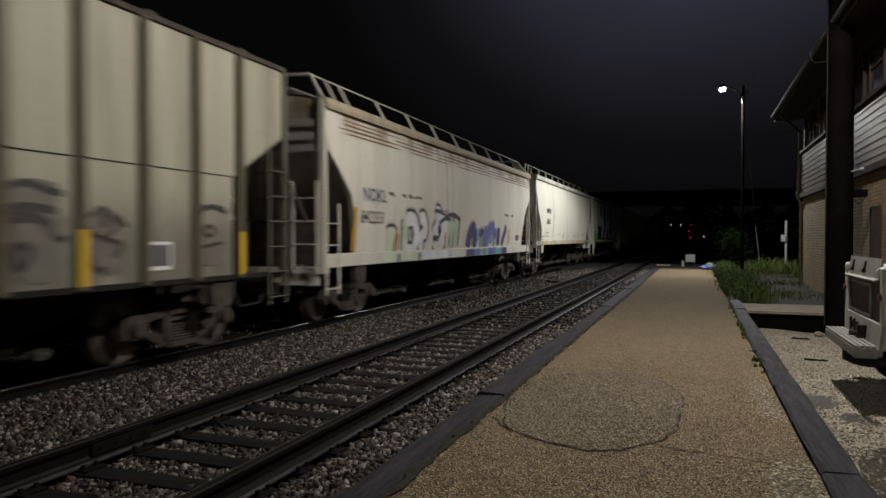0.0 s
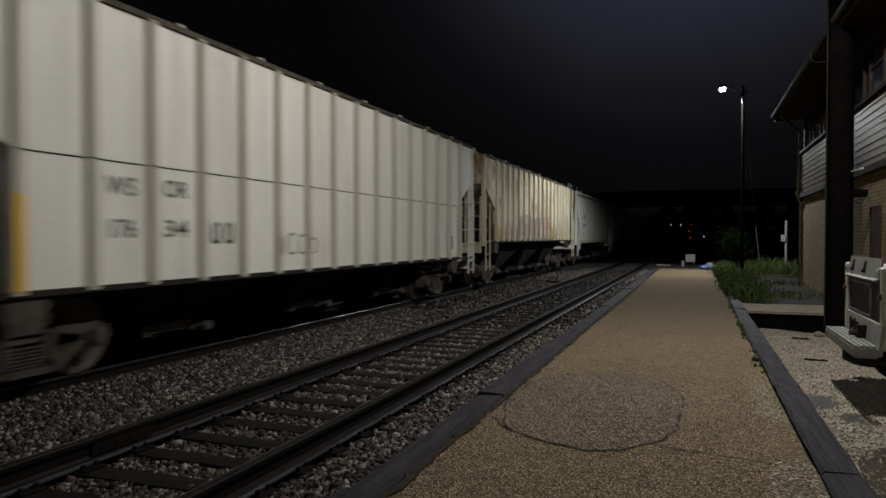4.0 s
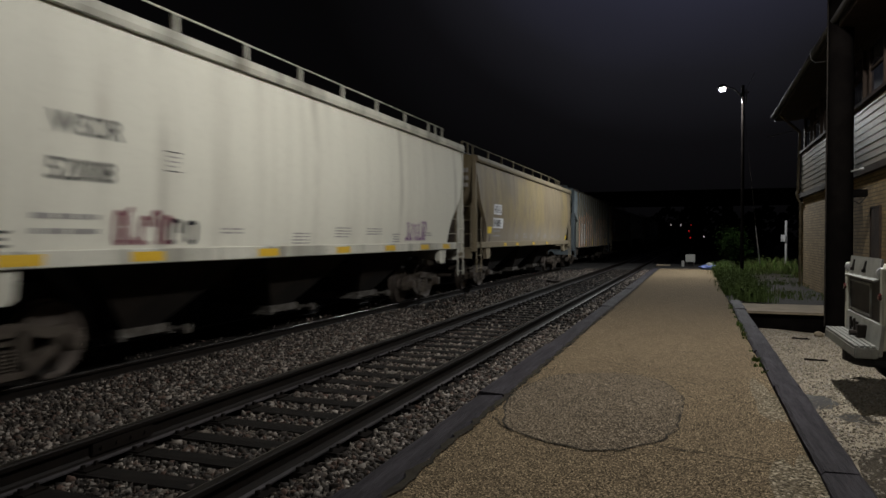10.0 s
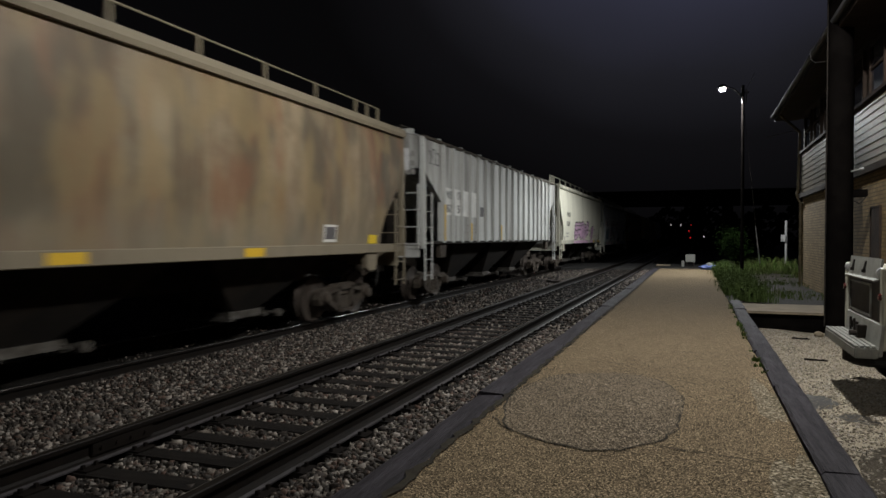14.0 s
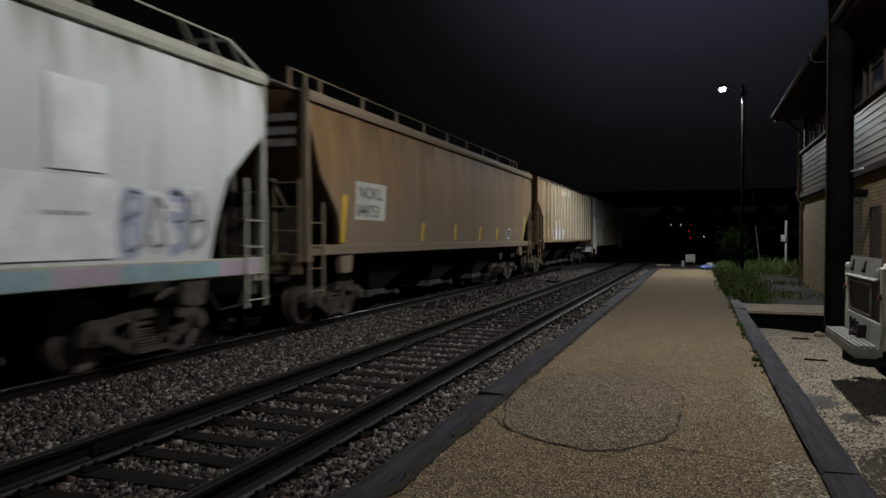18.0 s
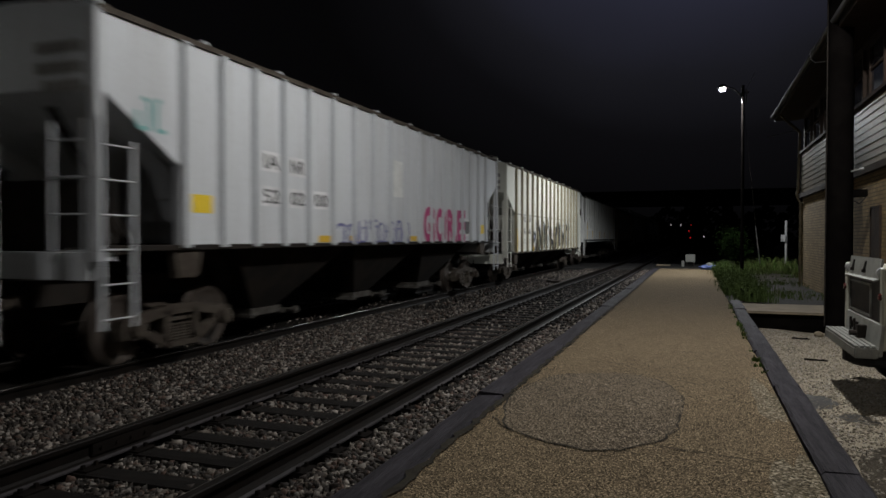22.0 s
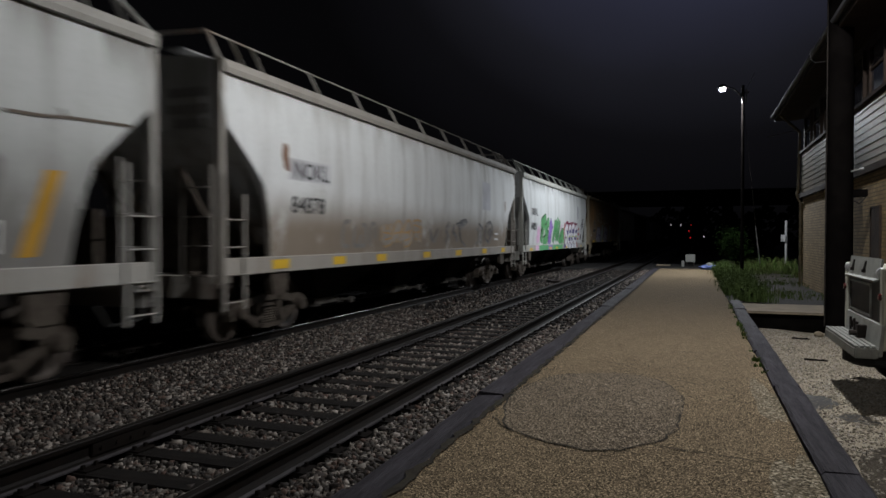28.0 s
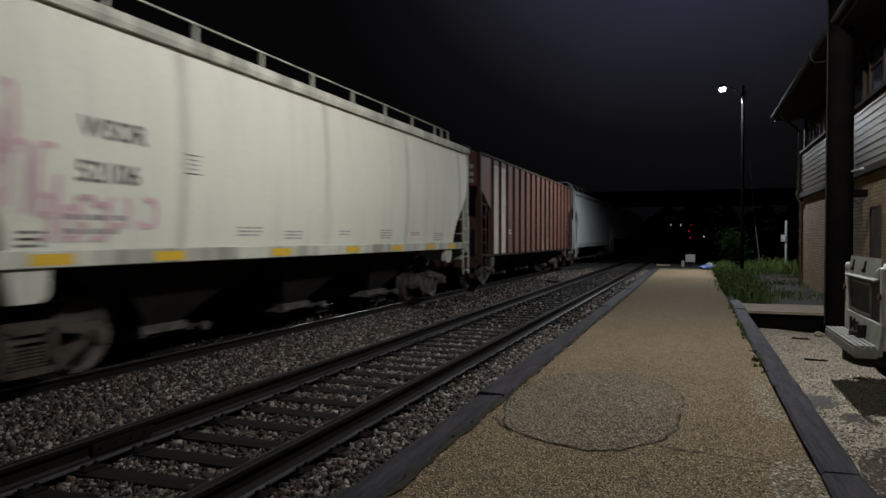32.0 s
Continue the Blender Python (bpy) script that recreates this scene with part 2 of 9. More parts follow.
M_TRIM = surface("brown_trim", (0.0357, 0.0247, 0.0190), (0.0238, 0.0172, 0.0143), 0.7, scale=3, fine=40, gloss=0.08)
M_ROOF = surface("roof_shingle", (0.06, 0.055, 0.05), (0.04, 0.037, 0.034), 0.9, scale=3, fine=25, gloss=0.05)
M_GUTTER = plain("gutter_metal", (0.0945, 0.0922, 0.0945), 0.5, 0.6)
M_GLASS = plain("window_glass", (0.02, 0.022, 0.03), 0.06)
M_LEAF = surface("leaf_green", (0.0660, 0.0930, 0.0300), (0.0390, 0.0600, 0.0180), 0.95, scale=4, fine=30, relief=0.1, gloss=0.15)
M_GRASS = surface("grass_green", (0.0416, 0.0715, 0.0169), (0.0650, 0.0702, 0.0247), 0.7, scale=2, fine=30, relief=0.1, gloss=0.10)
M_WHITE = paint("truck_white_paint", (0.396, 0.396, 0.3312), rusty=0.1, dirty=0.35, rough=0.4)
M_ALU = surface("aluminium_plate", (0.2626, 0.2626, 0.2387), (0.1909, 0.1909, 0.1750), 0.45, 0.25, scale=5, fine=70, relief=0.2)
M_RUBBER = surface("tyre_rubber", (0.02, 0.02, 0.02), (0.03, 0.028, 0.026), 0.8, scale=5, fine=50)
M_YELLOW = plain("reflective_yellow", (0.65, 0.41, 0.022), 0.5)
M_LEMON = plain("lemon_yellow", (0.78, 0.56, 0.03), 0.5)
M_BLACKPAINT = plain("black_stencil", (0.03, 0.03, 0.032), 0.6)
M_GREYLINE = plain("faded_stencil", (0.30, 0.29, 0.28), 0.7)
M_REDLINE = plain("red_stencil", (0.42, 0.16, 0.14), 0.7)
M_LAMPGLOW = plain("lamp_lens", (0.92, 0.97, 1.0), 0.4, glow=80.0)


def rock(name, shades):
    """Broken stone of several kinds: each stone takes its shade by chance."""
    m, nt, bsdf = nodes_of(name)
    tc = nt.nodes.new("ShaderNodeTexCoord").outputs["Object"]
    one = nt.nodes.new("ShaderNodeNewGeometry").outputs["Random Per Island"]
    pick = nt.nodes.new("ShaderNodeValToRGB")
    pick.color_ramp.interpolation = "CONSTANT"
    nt.links.new(one, pick.inputs[0])
    pick.color_ramp.elements[1].position = 0.9995
    for k, shade in enumerate(shades):
        e = pick.color_ramp.elements[0] if k == 0 else pick.color_ramp.elements.new(k / len(shades))
        e.color = (*shade, 1)
    pick.color_ramp.elements[len(shades)].color = (*shades[-1], 1)
    small = noise_at(nt, tc, 60.0, detail=4.0)
    dust = noise_at(nt, tc, 0.7, detail=3.0)
    col = blend(nt, times(nt, ramp(nt, small, 0.42, 0.72), 0.5), pick.outputs["Color"], (0.02, 0.017, 0.014))
    col = blend(nt, times(nt, ramp(nt, dust, 0.40, 0.65), 0.10), col, (0.062, 0.050, 0.041))
    nt.links.new(col, bsdf.inputs["Base Color"])
    bsdf.inputs["Roughness"].default_value, bsdf.inputs["Specular IOR Level"].default_value = 0.7, 0.35
    bump(nt, bsdf, small, 0.4, 0.006)
    return m


M_STONE = rock("ballast_stone", ((0.0396, 0.0327, 0.0292), (0.1290, 0.1101, 0.0929), (0.0138, 0.0116, 0.0103), (0.0688, 0.0550, 0.0464), (0.2580, 0.2279, 0.2021), (0.0258, 0.0224, 0.0206), (0.0860, 0.0568, 0.0456), (0.1720, 0.1565, 0.1402), (0.0172, 0.0142, 0.0120), (0.0482, 0.0430, 0.0396), (0.0103, 0.0086, 0.0077)))
M_PEBBLE = rock("gravel_stone", ((0.2500, 0.2188, 0.1750), (0.1875, 0.1625, 0.1250), (0.3250, 0.2937, 0.2500), (0.1500, 0.1250, 0.1000), (0.2250, 0.2000, 0.1625), (0.2875, 0.2500, 0.2000)))
M_BLUE = plain("blue_plastic", (0.0600, 0.0900, 0.2520), 0.5)
M_CABINET = plain("cabinet_white", (0.1860, 0.1860, 0.1680), 0.5)
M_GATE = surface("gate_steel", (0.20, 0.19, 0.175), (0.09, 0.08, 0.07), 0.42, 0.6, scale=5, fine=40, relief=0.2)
M_REDLAMP = plain("red_lamp", (1.0, 0.03, 0.03), 0.4, glow=0.5)
M_WHITELAMP = plain("white_lamp", (1.0, 0.8, 0.75), 0.4, glow=0.9)
M_BARE = surface("bare_wood", (0.40, 0.33, 0.24), (0.30, 0.25, 0.18), 0.8, scale=4, fine=40)
M_STEELDARK = surface("dark_steel_panel", (0.063, 0.0595, 0.056), (0.042, 0.0385, 0.035), 0.6, 0.3, scale=4, fine=50)
M_REDGLASS = plain("red_lens", (0.06, 0.012, 0.012), 0.2)

M_BUSH = surface("bush_green", (0.0089, 0.0175, 0.0037), (0.0052, 0.0108, 0.0024), 0.8, scale=4, fine=30, relief=0.1, gloss=0.10)
for dull in (M_TIE, M_BED, M_DARK, M_GRIME, M_STONE, M_PEBBLE, M_EARTH, M_BUSH, M_LEAF, M_GRASS):
    dull.node_tree.nodes["Principled BSDF"].inputs["Specular IOR Level"].default_value = 0.02 if dull in (M_LEAF, M_GRASS, M_BUSH) else 0.12


# ---- building blocks ----
def box(bm, x0, x1, y0, y1, z0, z1):
    v = [bm.verts.new((x, y, z)) for z in (z0, z1) for y in (y0, y1) for x in (x0, x1)]
    for f in ((0, 2, 3, 1), (4, 5, 7, 6), (0, 1, 5, 4), (2, 6, 7, 3), (0, 4, 6, 2), (1, 3, 7, 5)):
        bm.faces.new([v[i] for i in f])
    return v


def rod(bm, p, q, r, n=8, r2=None):
    """A round bar from p to q, which may taper."""
    p, q = Vector(p), Vector(q)
    side = (q - p).orthogonal().normalized()
    up = (q - p).cross(side).normalized()
    rings = []
    for c, rr in ((p, r), (q, r if r2 is None else r2)):
        rings.append([bm.verts.new(c + rr * (math.cos(a) * side + math.sin(a) * up)) for a in (2 * math.pi * k / n for k in range(n))])
    for k in range(n):
        bm.faces.new((rings[0][k], rings[0][(k + 1) % n], rings[1][(k + 1) % n], rings[1][k]))
    bm.faces.new(rings[0][::-1])
    bm.faces.new(rings[1])


def bar(bm, p, q, w, h):
    """A square bar from p to q, w wide and h high."""
    p, q = Vector(p), Vector(q)
    d = (q - p).normalized()
    side = d.cross(Vector((0, 0, 1)))
    side = side.normalized() if side.length > 1e-4 else Vector((1, 0, 0))
    up = side.cross(d).normalized()
    v = [bm.verts.new(c + a * side * w / 2 + b * up * h / 2) for c in (p, q) for a, b in ((-1, -1), (1, -1), (1, 1), (-1, 1))]
    for f in ((0, 1, 2, 3), (7, 6, 5, 4), (0, 4, 5, 1), (1, 5, 6, 2), (2, 6, 7, 3), (3, 7, 4, 0)):
        bm.faces.new([v[i] for i in f])


def extrude(bm, outline, axis, a, b):
    """A plate with the outline (two coordinates a point), from a to b along axis."""
    def at(u, v, w):
        return (w, u, v) if axis == "x" else (u, w, v) if axis == "y" else (u, v, w)
    lo = [bm.verts.new(at(u, v, a)) for u, v in outline]
    hi = [bm.verts.new(at(u, v, b)) for u, v in outline]
    n = len(outline)
    for k in range(n):
        bm.faces.new((lo[k], lo[(k + 1) % n], hi[(k + 1) % n], hi[k]))
    bm.faces.new(lo[::-1])
    bm.faces.new(hi)


def lathe(bm, profile, axis_at=(0, 0, 0), axis="x", n=24):
    """A turned form: profile of (along the axis, radius)."""
    rings = []
    for u, r in profile:
        ring = []
        for k in range(n):
            a = 2 * math.pi * k / n
            c, s = r * math.cos(a), r * math.sin(a)
            p = (u, c, s) if axis == "x" else (c, u, s) if axis == "y" else (c, s, u)
            ring.append(bm.verts.new(Vector(axis_at) + Vector(p)))
        rings.append(ring)
    for a, b in zip(rings, rings[1:]):
        for k in range(n):
            bm.faces.new((a[k], a[(k + 1) % n], b[(k + 1) % n], b[k]))
    bm.faces.new(rings[0][::-1])
    bm.faces.new(rings[-1])


def soften(bm, width=0.01, segments=1):
    bmesh.ops.bevel(bm, geom=bm.edges[:], offset=width, segments=segments, affect="EDGES", clamp_overlap=True)


def mesh_of(name, bm, smooth=False):
    bmesh.ops.recalc_face_normals(bm, faces=bm.faces[:])
    me = bpy.data.meshes.new(name)
    bm.to_mesh(me)
    bm.free()
    if smooth:
        me.polygons.foreach_set("use_smooth", [True] * len(me.polygons))
        me.set_sharp_from_angle(angle=radians(38))
    return me


def part(name, bm, material, parent=None, label="", smooth=False):
    """Links a bmesh, or a mesh that is shared, as one object under its thing."""
    me = bm if isinstance(bm, bpy.types.Mesh) else mesh_of(name, bm, smooth)
    ob = new(name, me)
    if not me.materials:
        me.materials.append(material)
    ob.material_slots[0].link = "OBJECT"
    ob.material_slots[0].material = material
    if parent:
        ob.parent = parent
    return tagged(ob, label=label)


def thing(name, label, category, group="", place=(0, 0, 0)):
    ob = tagged(new(name), label, category, group)
    ob.location = place
    return ob


def structure(name, bm, material, label):
    return tagged(part(name, bm, material), label, kind="structure")


def stones(name, material, count, area, size, seed, label):
    """Loose stones lying on the ground: area(k) gives the places, size the range of their diameters."""
    rng = np.random.default_rng(seed)
    bm = bmesh.new()
    bmesh.ops.create_cube(bm, size=0.72)
    bmesh.ops.triangulate(bm, faces=bm.faces[:])
    base = np.array([v.co[:] for v in bm.verts])
    faces = np.array([[v.index for v in f.verts] for f in bm.faces])
    bm.free()
    xyz = area(rng, count)
    n, nv, nf = len(xyz), len(base), len(faces)
    lumps = base[None] * rng.uniform(0.55, 1.35, (n, nv, 1))
    lumps = lumps * rng.uniform(0.5, 1.25, (n, 1, 3)) * rng.uniform(*size, (n, 1, 1))
    a = rng.uniform(0, 6.28, n)
    q = rng.uniform(-0.9, 0.9, n)[:, None]
    lumps = np.stack((lumps[..., 0], lumps[..., 1] * np.cos(q) - lumps[..., 2] * np.sin(q), lumps[..., 1] * np.sin(q) + lumps[..., 2] * np.cos(q)), -1)
    c, s = np.cos(a)[:, None], np.sin(a)[:, None]
    turned = np.stack((lumps[..., 0] * c - lumps[..., 1] * s, lumps[..., 0] * s + lumps[..., 1] * c, lumps[..., 2]), -1)
    co = (turned + xyz[:, None]).reshape(-1, 3)
    me = bpy.data.meshes.new(name)
    me.vertices.add(n * nv)
    me.vertices.foreach_set("co", co.ravel())
    me.loops.add(n * nf * 3)
    me.loops.foreach_set("vertex_index", (faces[None] + (np.arange(n) * nv)[:, None, None]).ravel().astype(np.int32))
    me.polygons.add(n * nf)
    me.polygons.foreach_set("loop_start", np.arange(0, n * nf * 3, 3, dtype=np.int32))
    me.update(calc_edges=True)
    me.materials.append(material)
    ob = new(name, me)
    return tagged(ob, label, "gravel", kind="stuff")


# ---- ground, platform and tracks ----
START, END = -40.0, 220.0
bm = bmesh.new()
box(bm, -900, 900, -300, 2200, -0.9, -0.62)
structure("ground", bm, M_EARTH, "dark bare earth that stretches to the horizon")

bm = bmesh.new()
extrude(bm, [(-14, -0.7), (-14, -0.6), (-11, -0.34), (-6.3, -0.31), (-5.5, -0.265), (-1.98, -0.265), (-1.98, -0.7)], "y", START, END)
structure("track_bed", bm, M_BED, "grey crushed stone ballast under both tracks")

bm = bmesh.new()
box(bm, -1.72, 0.74, -14, 36.4, -0.5, 0.0)
platform = structure("platform", bm, M_ASPHALT, "tan worn asphalt station platform with cracks")


def track(x, top, y0, y1, name, label, plates_to, bright=False):
    """Rails, ties and tie plates."""
    row = tagged(new(name), label, kind="structure")
    h = 0.186
    half = [(0.0762, 0), (0.0762, 0.012), (0.02, 0.03), (0.009, 0.05), (0.009, 0.13), (0.034, 0.145), (0.037, 0.176), (0.031, 0.184), (0.02, h)]
    for s in (-1, 1):
        bm = bmesh.new()
        c = x + s * 0.755
        outline = [(c + u, top - h + v) for u, v in half] + [(c - u, top - h + v) for u, v in half[::-1]]
        extrude(bm, outline, "y", START, END)
        steel = part("rail", bm, M_RAIL, row)
        if bright:
            bm = bmesh.new()
            crown = [(0.0385, -0.014), (0.0375, -0.008), (0.034, -0.003), (0.028, 0.0), (0.012, 0.0025)]
            extrude(bm, [(c + u, top + v) for u, v in crown] + [(c - u, top + v) for u, v in crown[::-1]], "y", START, END)
            part("running_surface", bm, M_HEAD, steel, "polished running surface of the rail", True)
        else:
            # pale strips paint in the highlights along the rail's foot and head
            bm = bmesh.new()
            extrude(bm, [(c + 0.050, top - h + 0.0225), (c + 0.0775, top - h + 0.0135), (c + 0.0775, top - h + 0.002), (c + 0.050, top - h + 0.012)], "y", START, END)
            part("foot_edge", bm, M_FOOTGLINT, steel, "pale painted highlight along the rail foot")
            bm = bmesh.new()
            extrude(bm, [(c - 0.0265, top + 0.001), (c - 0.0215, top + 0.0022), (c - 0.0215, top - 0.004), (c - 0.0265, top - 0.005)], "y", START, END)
            part("head_edge", bm, M_GATE, steel, "pale painted highlight along the rail head")
    rng = random.Random(int(-x * 10))

    def tie(bm):
        box(bm, -1.29, 1.29, -0.114, 0.114, -0.17, 0.0)
        soften(bm, 0.012)
    ties = []
    for k in range(3):
        bm = bmesh.new()
        tie(bm)
        for v in bm.verts:
            v.co += Vector((rng.uniform(-0.012, 0.012), rng.uniform(-0.012, 0.012), rng.uniform(-0.012, 0.004)))
        ties.append(mesh_of("tie", bm))
    bm = bmesh.new()
    box(bm, -0.17, 0.17, -0.095, 0.095, 0.0, 0.014)
    for u in (-0.10, 0.10):
        for w in (-0.06, 0.06):
            box(bm, u - 0.012, u + 0.012, w - 0.012, w + 0.012, 0.014, 0.045)
    plate = mesh_of("tie_plate", bm)
    count = int((y1 - y0) / 0.5)
    for k in range(count):
        y = y0 + 0.5 * k + rng.uniform(-0.02, 0.02)
        ob = part("tie", rng.choice(ties), M_TIE, row)
        ob.location = (x + rng.uniform(-0.03, 0.03), y, top - h - 0.014)
        ob.rotation_euler = (0, rng.uniform(-0.003, 0.003), radians(rng.uniform(-1.2, 1.2)))
        if y < plates_to:
            for s in (-1, 1):
                ob = part("tie_plate", plate, M_RAIL, row)
                ob.location = (x + s * 0.755, y, top - h - 0.0135)
    return row


track_a = track(TRACK_A, TOP_A, -3.0, 39.4, "railway_track", "rusty rails on dark wooden ties in ballast", 26.0)
track(TRACK_B, TOP_B, -3.0, 39.4, "railway_track", "rails and ties under the freight train", 20.0, True)
bm = bmesh.new()
for s in (-1, 1):
    box(bm, TRACK_A - 0.755 + s * 0.02 - 0.012, TRACK_A - 0.755 + s * 0.02 + 0.012, 4.1, 4.72, -0.14, -0.05)
for k in range(4):
    rod(bm, (TRACK_A - 0.80, 4.18 + 0.15 * k, -0.095), (TRACK_A - 0.71, 4.18 + 0.15 * k, -0.095), 0.014, 6)
part("joint_bar", bm, M_RAIL, track_a)


def bed_area(x0, x1, y0, y1, low, centre, keep):
    def area(rng, n):
        p = np.stack((rng.uniform(x0, x1, n), y0 + (y1 - y0) * rng.uniform(0, 1, n), np.zeros(n)), -1)
        off = np.abs(p[:, 0] - centre)
        on_rail = np.abs(off - 0.755) < 0.10
        on_tie = (off < 1.30) & (np.abs((p[:, 1] + 3.0) % 0.5 - 0.0) < 0.10) | (off < 1.30) & (np.abs((p[:, 1] + 3.0) % 0.5 - 0.5) < 0.10)
        p = p[~on_rail & (~on_tie | (rng.uniform(0, 1, n) < np.where(np.abs(p[:, 0] - centre) > 0.95, 0.65, keep)))]
        p[:, 2] = low - 0.016 + rng.uniform(-0.012, 0.016, len(p)) + 0.035 * (np.abs(p[:, 0] - centre) > 0.95)
        return p
    return area


stones("ballast", M_STONE, 98000, bed_area(-5.7, -2.0, -2.6, 13.0, -0.225, TRACK_A, 0.02), (0.026, 0.068), 1, "loose grey and brown ballast stones between the ties")
stones("ballast", M_STONE, 22000, bed_area(-5.7, -2.0, 13.0, 39.0, -0.225, TRACK_A, 0.03), (0.04, 0.075), 2, "loose grey and brown ballast stones between the ties")
stones("ballast", M_STONE, 34000, bed_area(-7.1, -5.6, -2.6, 16.0, -0.285, TRACK_B, 0.05), (0.026, 0.06), 3, "loose grey ballast stones beside the train")
stones("ballast", M_STONE, 6000, bed_area(-10.0, -5.6, 8.0, 39.0, -0.30, TRACK_B, 0.05), (0.05, 0.085), 4, "loose grey ballast stones beside the train")

# timber kerbs along both edges of the platform
rng = random.Random(4)


def kerb(x0, x1, top, y0, y1, row):
    y = y0
    while y < y1:
        long = rng.uniform(2.3, 3.4)
        bm = bmesh.new()
        stop = min(y + long, y1) - 0.012
        n = 6
        a, b, t = x0 + rng.uniform(-0.015, 0.015), x1 + rng.uniform(-0.015, 0.015), top + rng.uniform(-0.012, 0.012)
        prev = None
        for k in range(n + 1):
            yy = y + (stop - y) * k / n
            j = [rng.uniform(-0.008, 0.008) for _ in range(4)]
            ring = [bm.verts.new(p) for p in ((a + j[0], yy, -0.42), (b + j[1], yy, -0.42), (b + j[1], yy, t - 0.02), (b - 0.025 + j[1], yy, t + j[2]), (a + 0.025 + j[0], yy, t + j[3]), (a + j[0], yy, t - 0.02))]
            if prev:
                for i in range(6):
                    bm.faces.new((prev[i], prev[(i + 1) % 6], ring[(i + 1) % 6], ring[i]))
            else:
                bm.faces.new(ring[::-1])
            prev = ring
        bm.faces.new(prev)
        part("timber", bm, M_TIMBER, row)
        y += long


edge_track = tagged(new("platform_edge"), "row of grey weathered timbers along the track", kind="structure")
kerb(-1.99, -1.71, 0.012, -13.5, 36.3, edge_track)
edge_lot = tagged(new("lot_kerb"), "row of dark weathered timbers beside the gravel lot", kind="structure")
kerb(0.745, 0.99, 0.045, -6.0, 17.9, edge_lot)


# cracks, patches and worn edges of the platform
def ribbon(points, width, z, seed):
    """A crack: a ragged line of changing width."""
    rng = random.Random(seed)
    bm = bmesh.new()
    pts = []
    for (x0, y0), (x1, y1) in zip(points, points[1:]):
        n = max(2, int(math.hypot(x1 - x0, y1 - y0) / 0.07))
        pts += [(x0 + (x1 - x0) * k / n, y0 + (y1 - y0) * k / n) for k in range(n)]
    pts.append(points[-1])
    prev = None
    for k, (x, y) in enumerate(pts):
        x, y = x + rng.uniform(-0.02, 0.02), y + rng.uniform(-0.02, 0.02)
        q = pts[min(k + 1, len(pts) - 1)] if k + 1 < len(pts) else pts[k - 1]
        d = Vector((q[0] - pts[k][0], q[1] - pts[k][1])).orthogonal()
        d = d.normalized() * width * rng.uniform(0.2, 0.9) if d.length else Vector((width, 0))
        if d.y < 0 or (d.y == 0 and d.x < 0):
            d = -d
        now = (bm.verts.new((x - d.x, y - d.y, z)), bm.verts.new((x + d.x, y + d.y, z)))
        if prev:
            bm.faces.new((prev[0], prev[1], now[1], now[0]))
        prev = now
    return bm


def disc(cx, cy, rx, ry, z, seed, rough=0.05, n=44, square=0.35):
    rng = random.Random(seed)
    ph = [rng.uniform(0, 6.28) for _ in range(3)]
    pts = []
    for k in range(n):
        a = 2 * math.pi * k / n
        r = 1 + rough * (math.sin(2 * a + ph[0]) + math.sin(3 * a + ph[1]) + 0.6 * math.sin(7 * a + ph[2])) + rng.uniform(-0.015, 0.015)
        sq = 1 / max(abs(math.cos(a)), abs(math.sin(a))) ** square
        pts.append((cx + rx * r * sq * math.cos(a), cy + ry * r * sq * math.sin(a)))
    bm = bmesh.new()
    bm.faces.new([bm.verts.new((x, y, z)) for x, y in pts])
    return bm, pts


bm, ring = disc(-0.86, 6.55, 0.80, 1.46, 0.004, 5, 0.022, square=0.15)
part("repair_patch", bm, M_PATCH, platform, "round grey asphalt repair patch")
for k, (a, b, w) in enumerate(((21, 43, 0.015), (0, 11, 0.012), (11, 21, 0.010))):
    part("crack", ribbon(ring[a:b + 1], w, 0.007, k), M_CRACK, platform)
for k, path in enumerate(([(-1.36, 5.36), (-1.62, 5.72)], [(-1.6, 7.6), (-1.12, 7.86), (-0.35, 7.95)], [(-0.3, 7.9), (0.1, 7.7), (0.68, 7.17)], [(-0.3, 5.3), (0.1, 5.25), (0.49, 5.15)])):
    part("crack", ribbon(path, 0.011, 0.007, 50 + k), M_CRACK, platform)
for k, (y, x0, x1, w) in enumerate(((5.05, -0.6, 0.5, 0.005), (7.05, -0.1, 0.7, 0.006), (7.75, -1.0, -0.35, 0.009), (8.7, -1.5, 0.1, 0.011), (9.9, -1.3, 0.72, 0.011), (12.4, -1.7, 0.72, 0.012), (15.0, -1.7, 0.5, 0.014), (18.2, -1.7, 0.72, 0.03), (22.5, -1.7, 0.72, 0.02), (27.0, -1.7, 0.72, 0.03), (4.1, -1.6, -0.4, 0.004), (17.0, 0.0, 0.72, 0.02))):
    part("crack", ribbon([(x0, y + 0.06), ((x0 + x1) / 2, y - 0.03), (x1, y - 0.1)], w, 0.003, 20 + k), M_CRACK, platform)
bm, _ = disc(0.61, 4.2, 0.14, 1.3, 0.004, 8, 0.12)
part("worn_patch", bm, M_WORN, platform, "pale worn aggregate at the kerb")
bm, _ = disc(0.62, 7.2, 0.10, 0.9, 0.004, 9, 0.12)
part("worn_patch", bm, M_WORN, platform, "pale worn aggregate at the kerb")

part("edge_dirt", ribbon([(-1.70, -2.0), (-1.69, 12.0), (-1.67, 36.0)], 0.055, 0.013, 77), M_CRACK, platform, "ragged dark dirt along the timber edge")

# lot, slab over a dark recess, yard, road


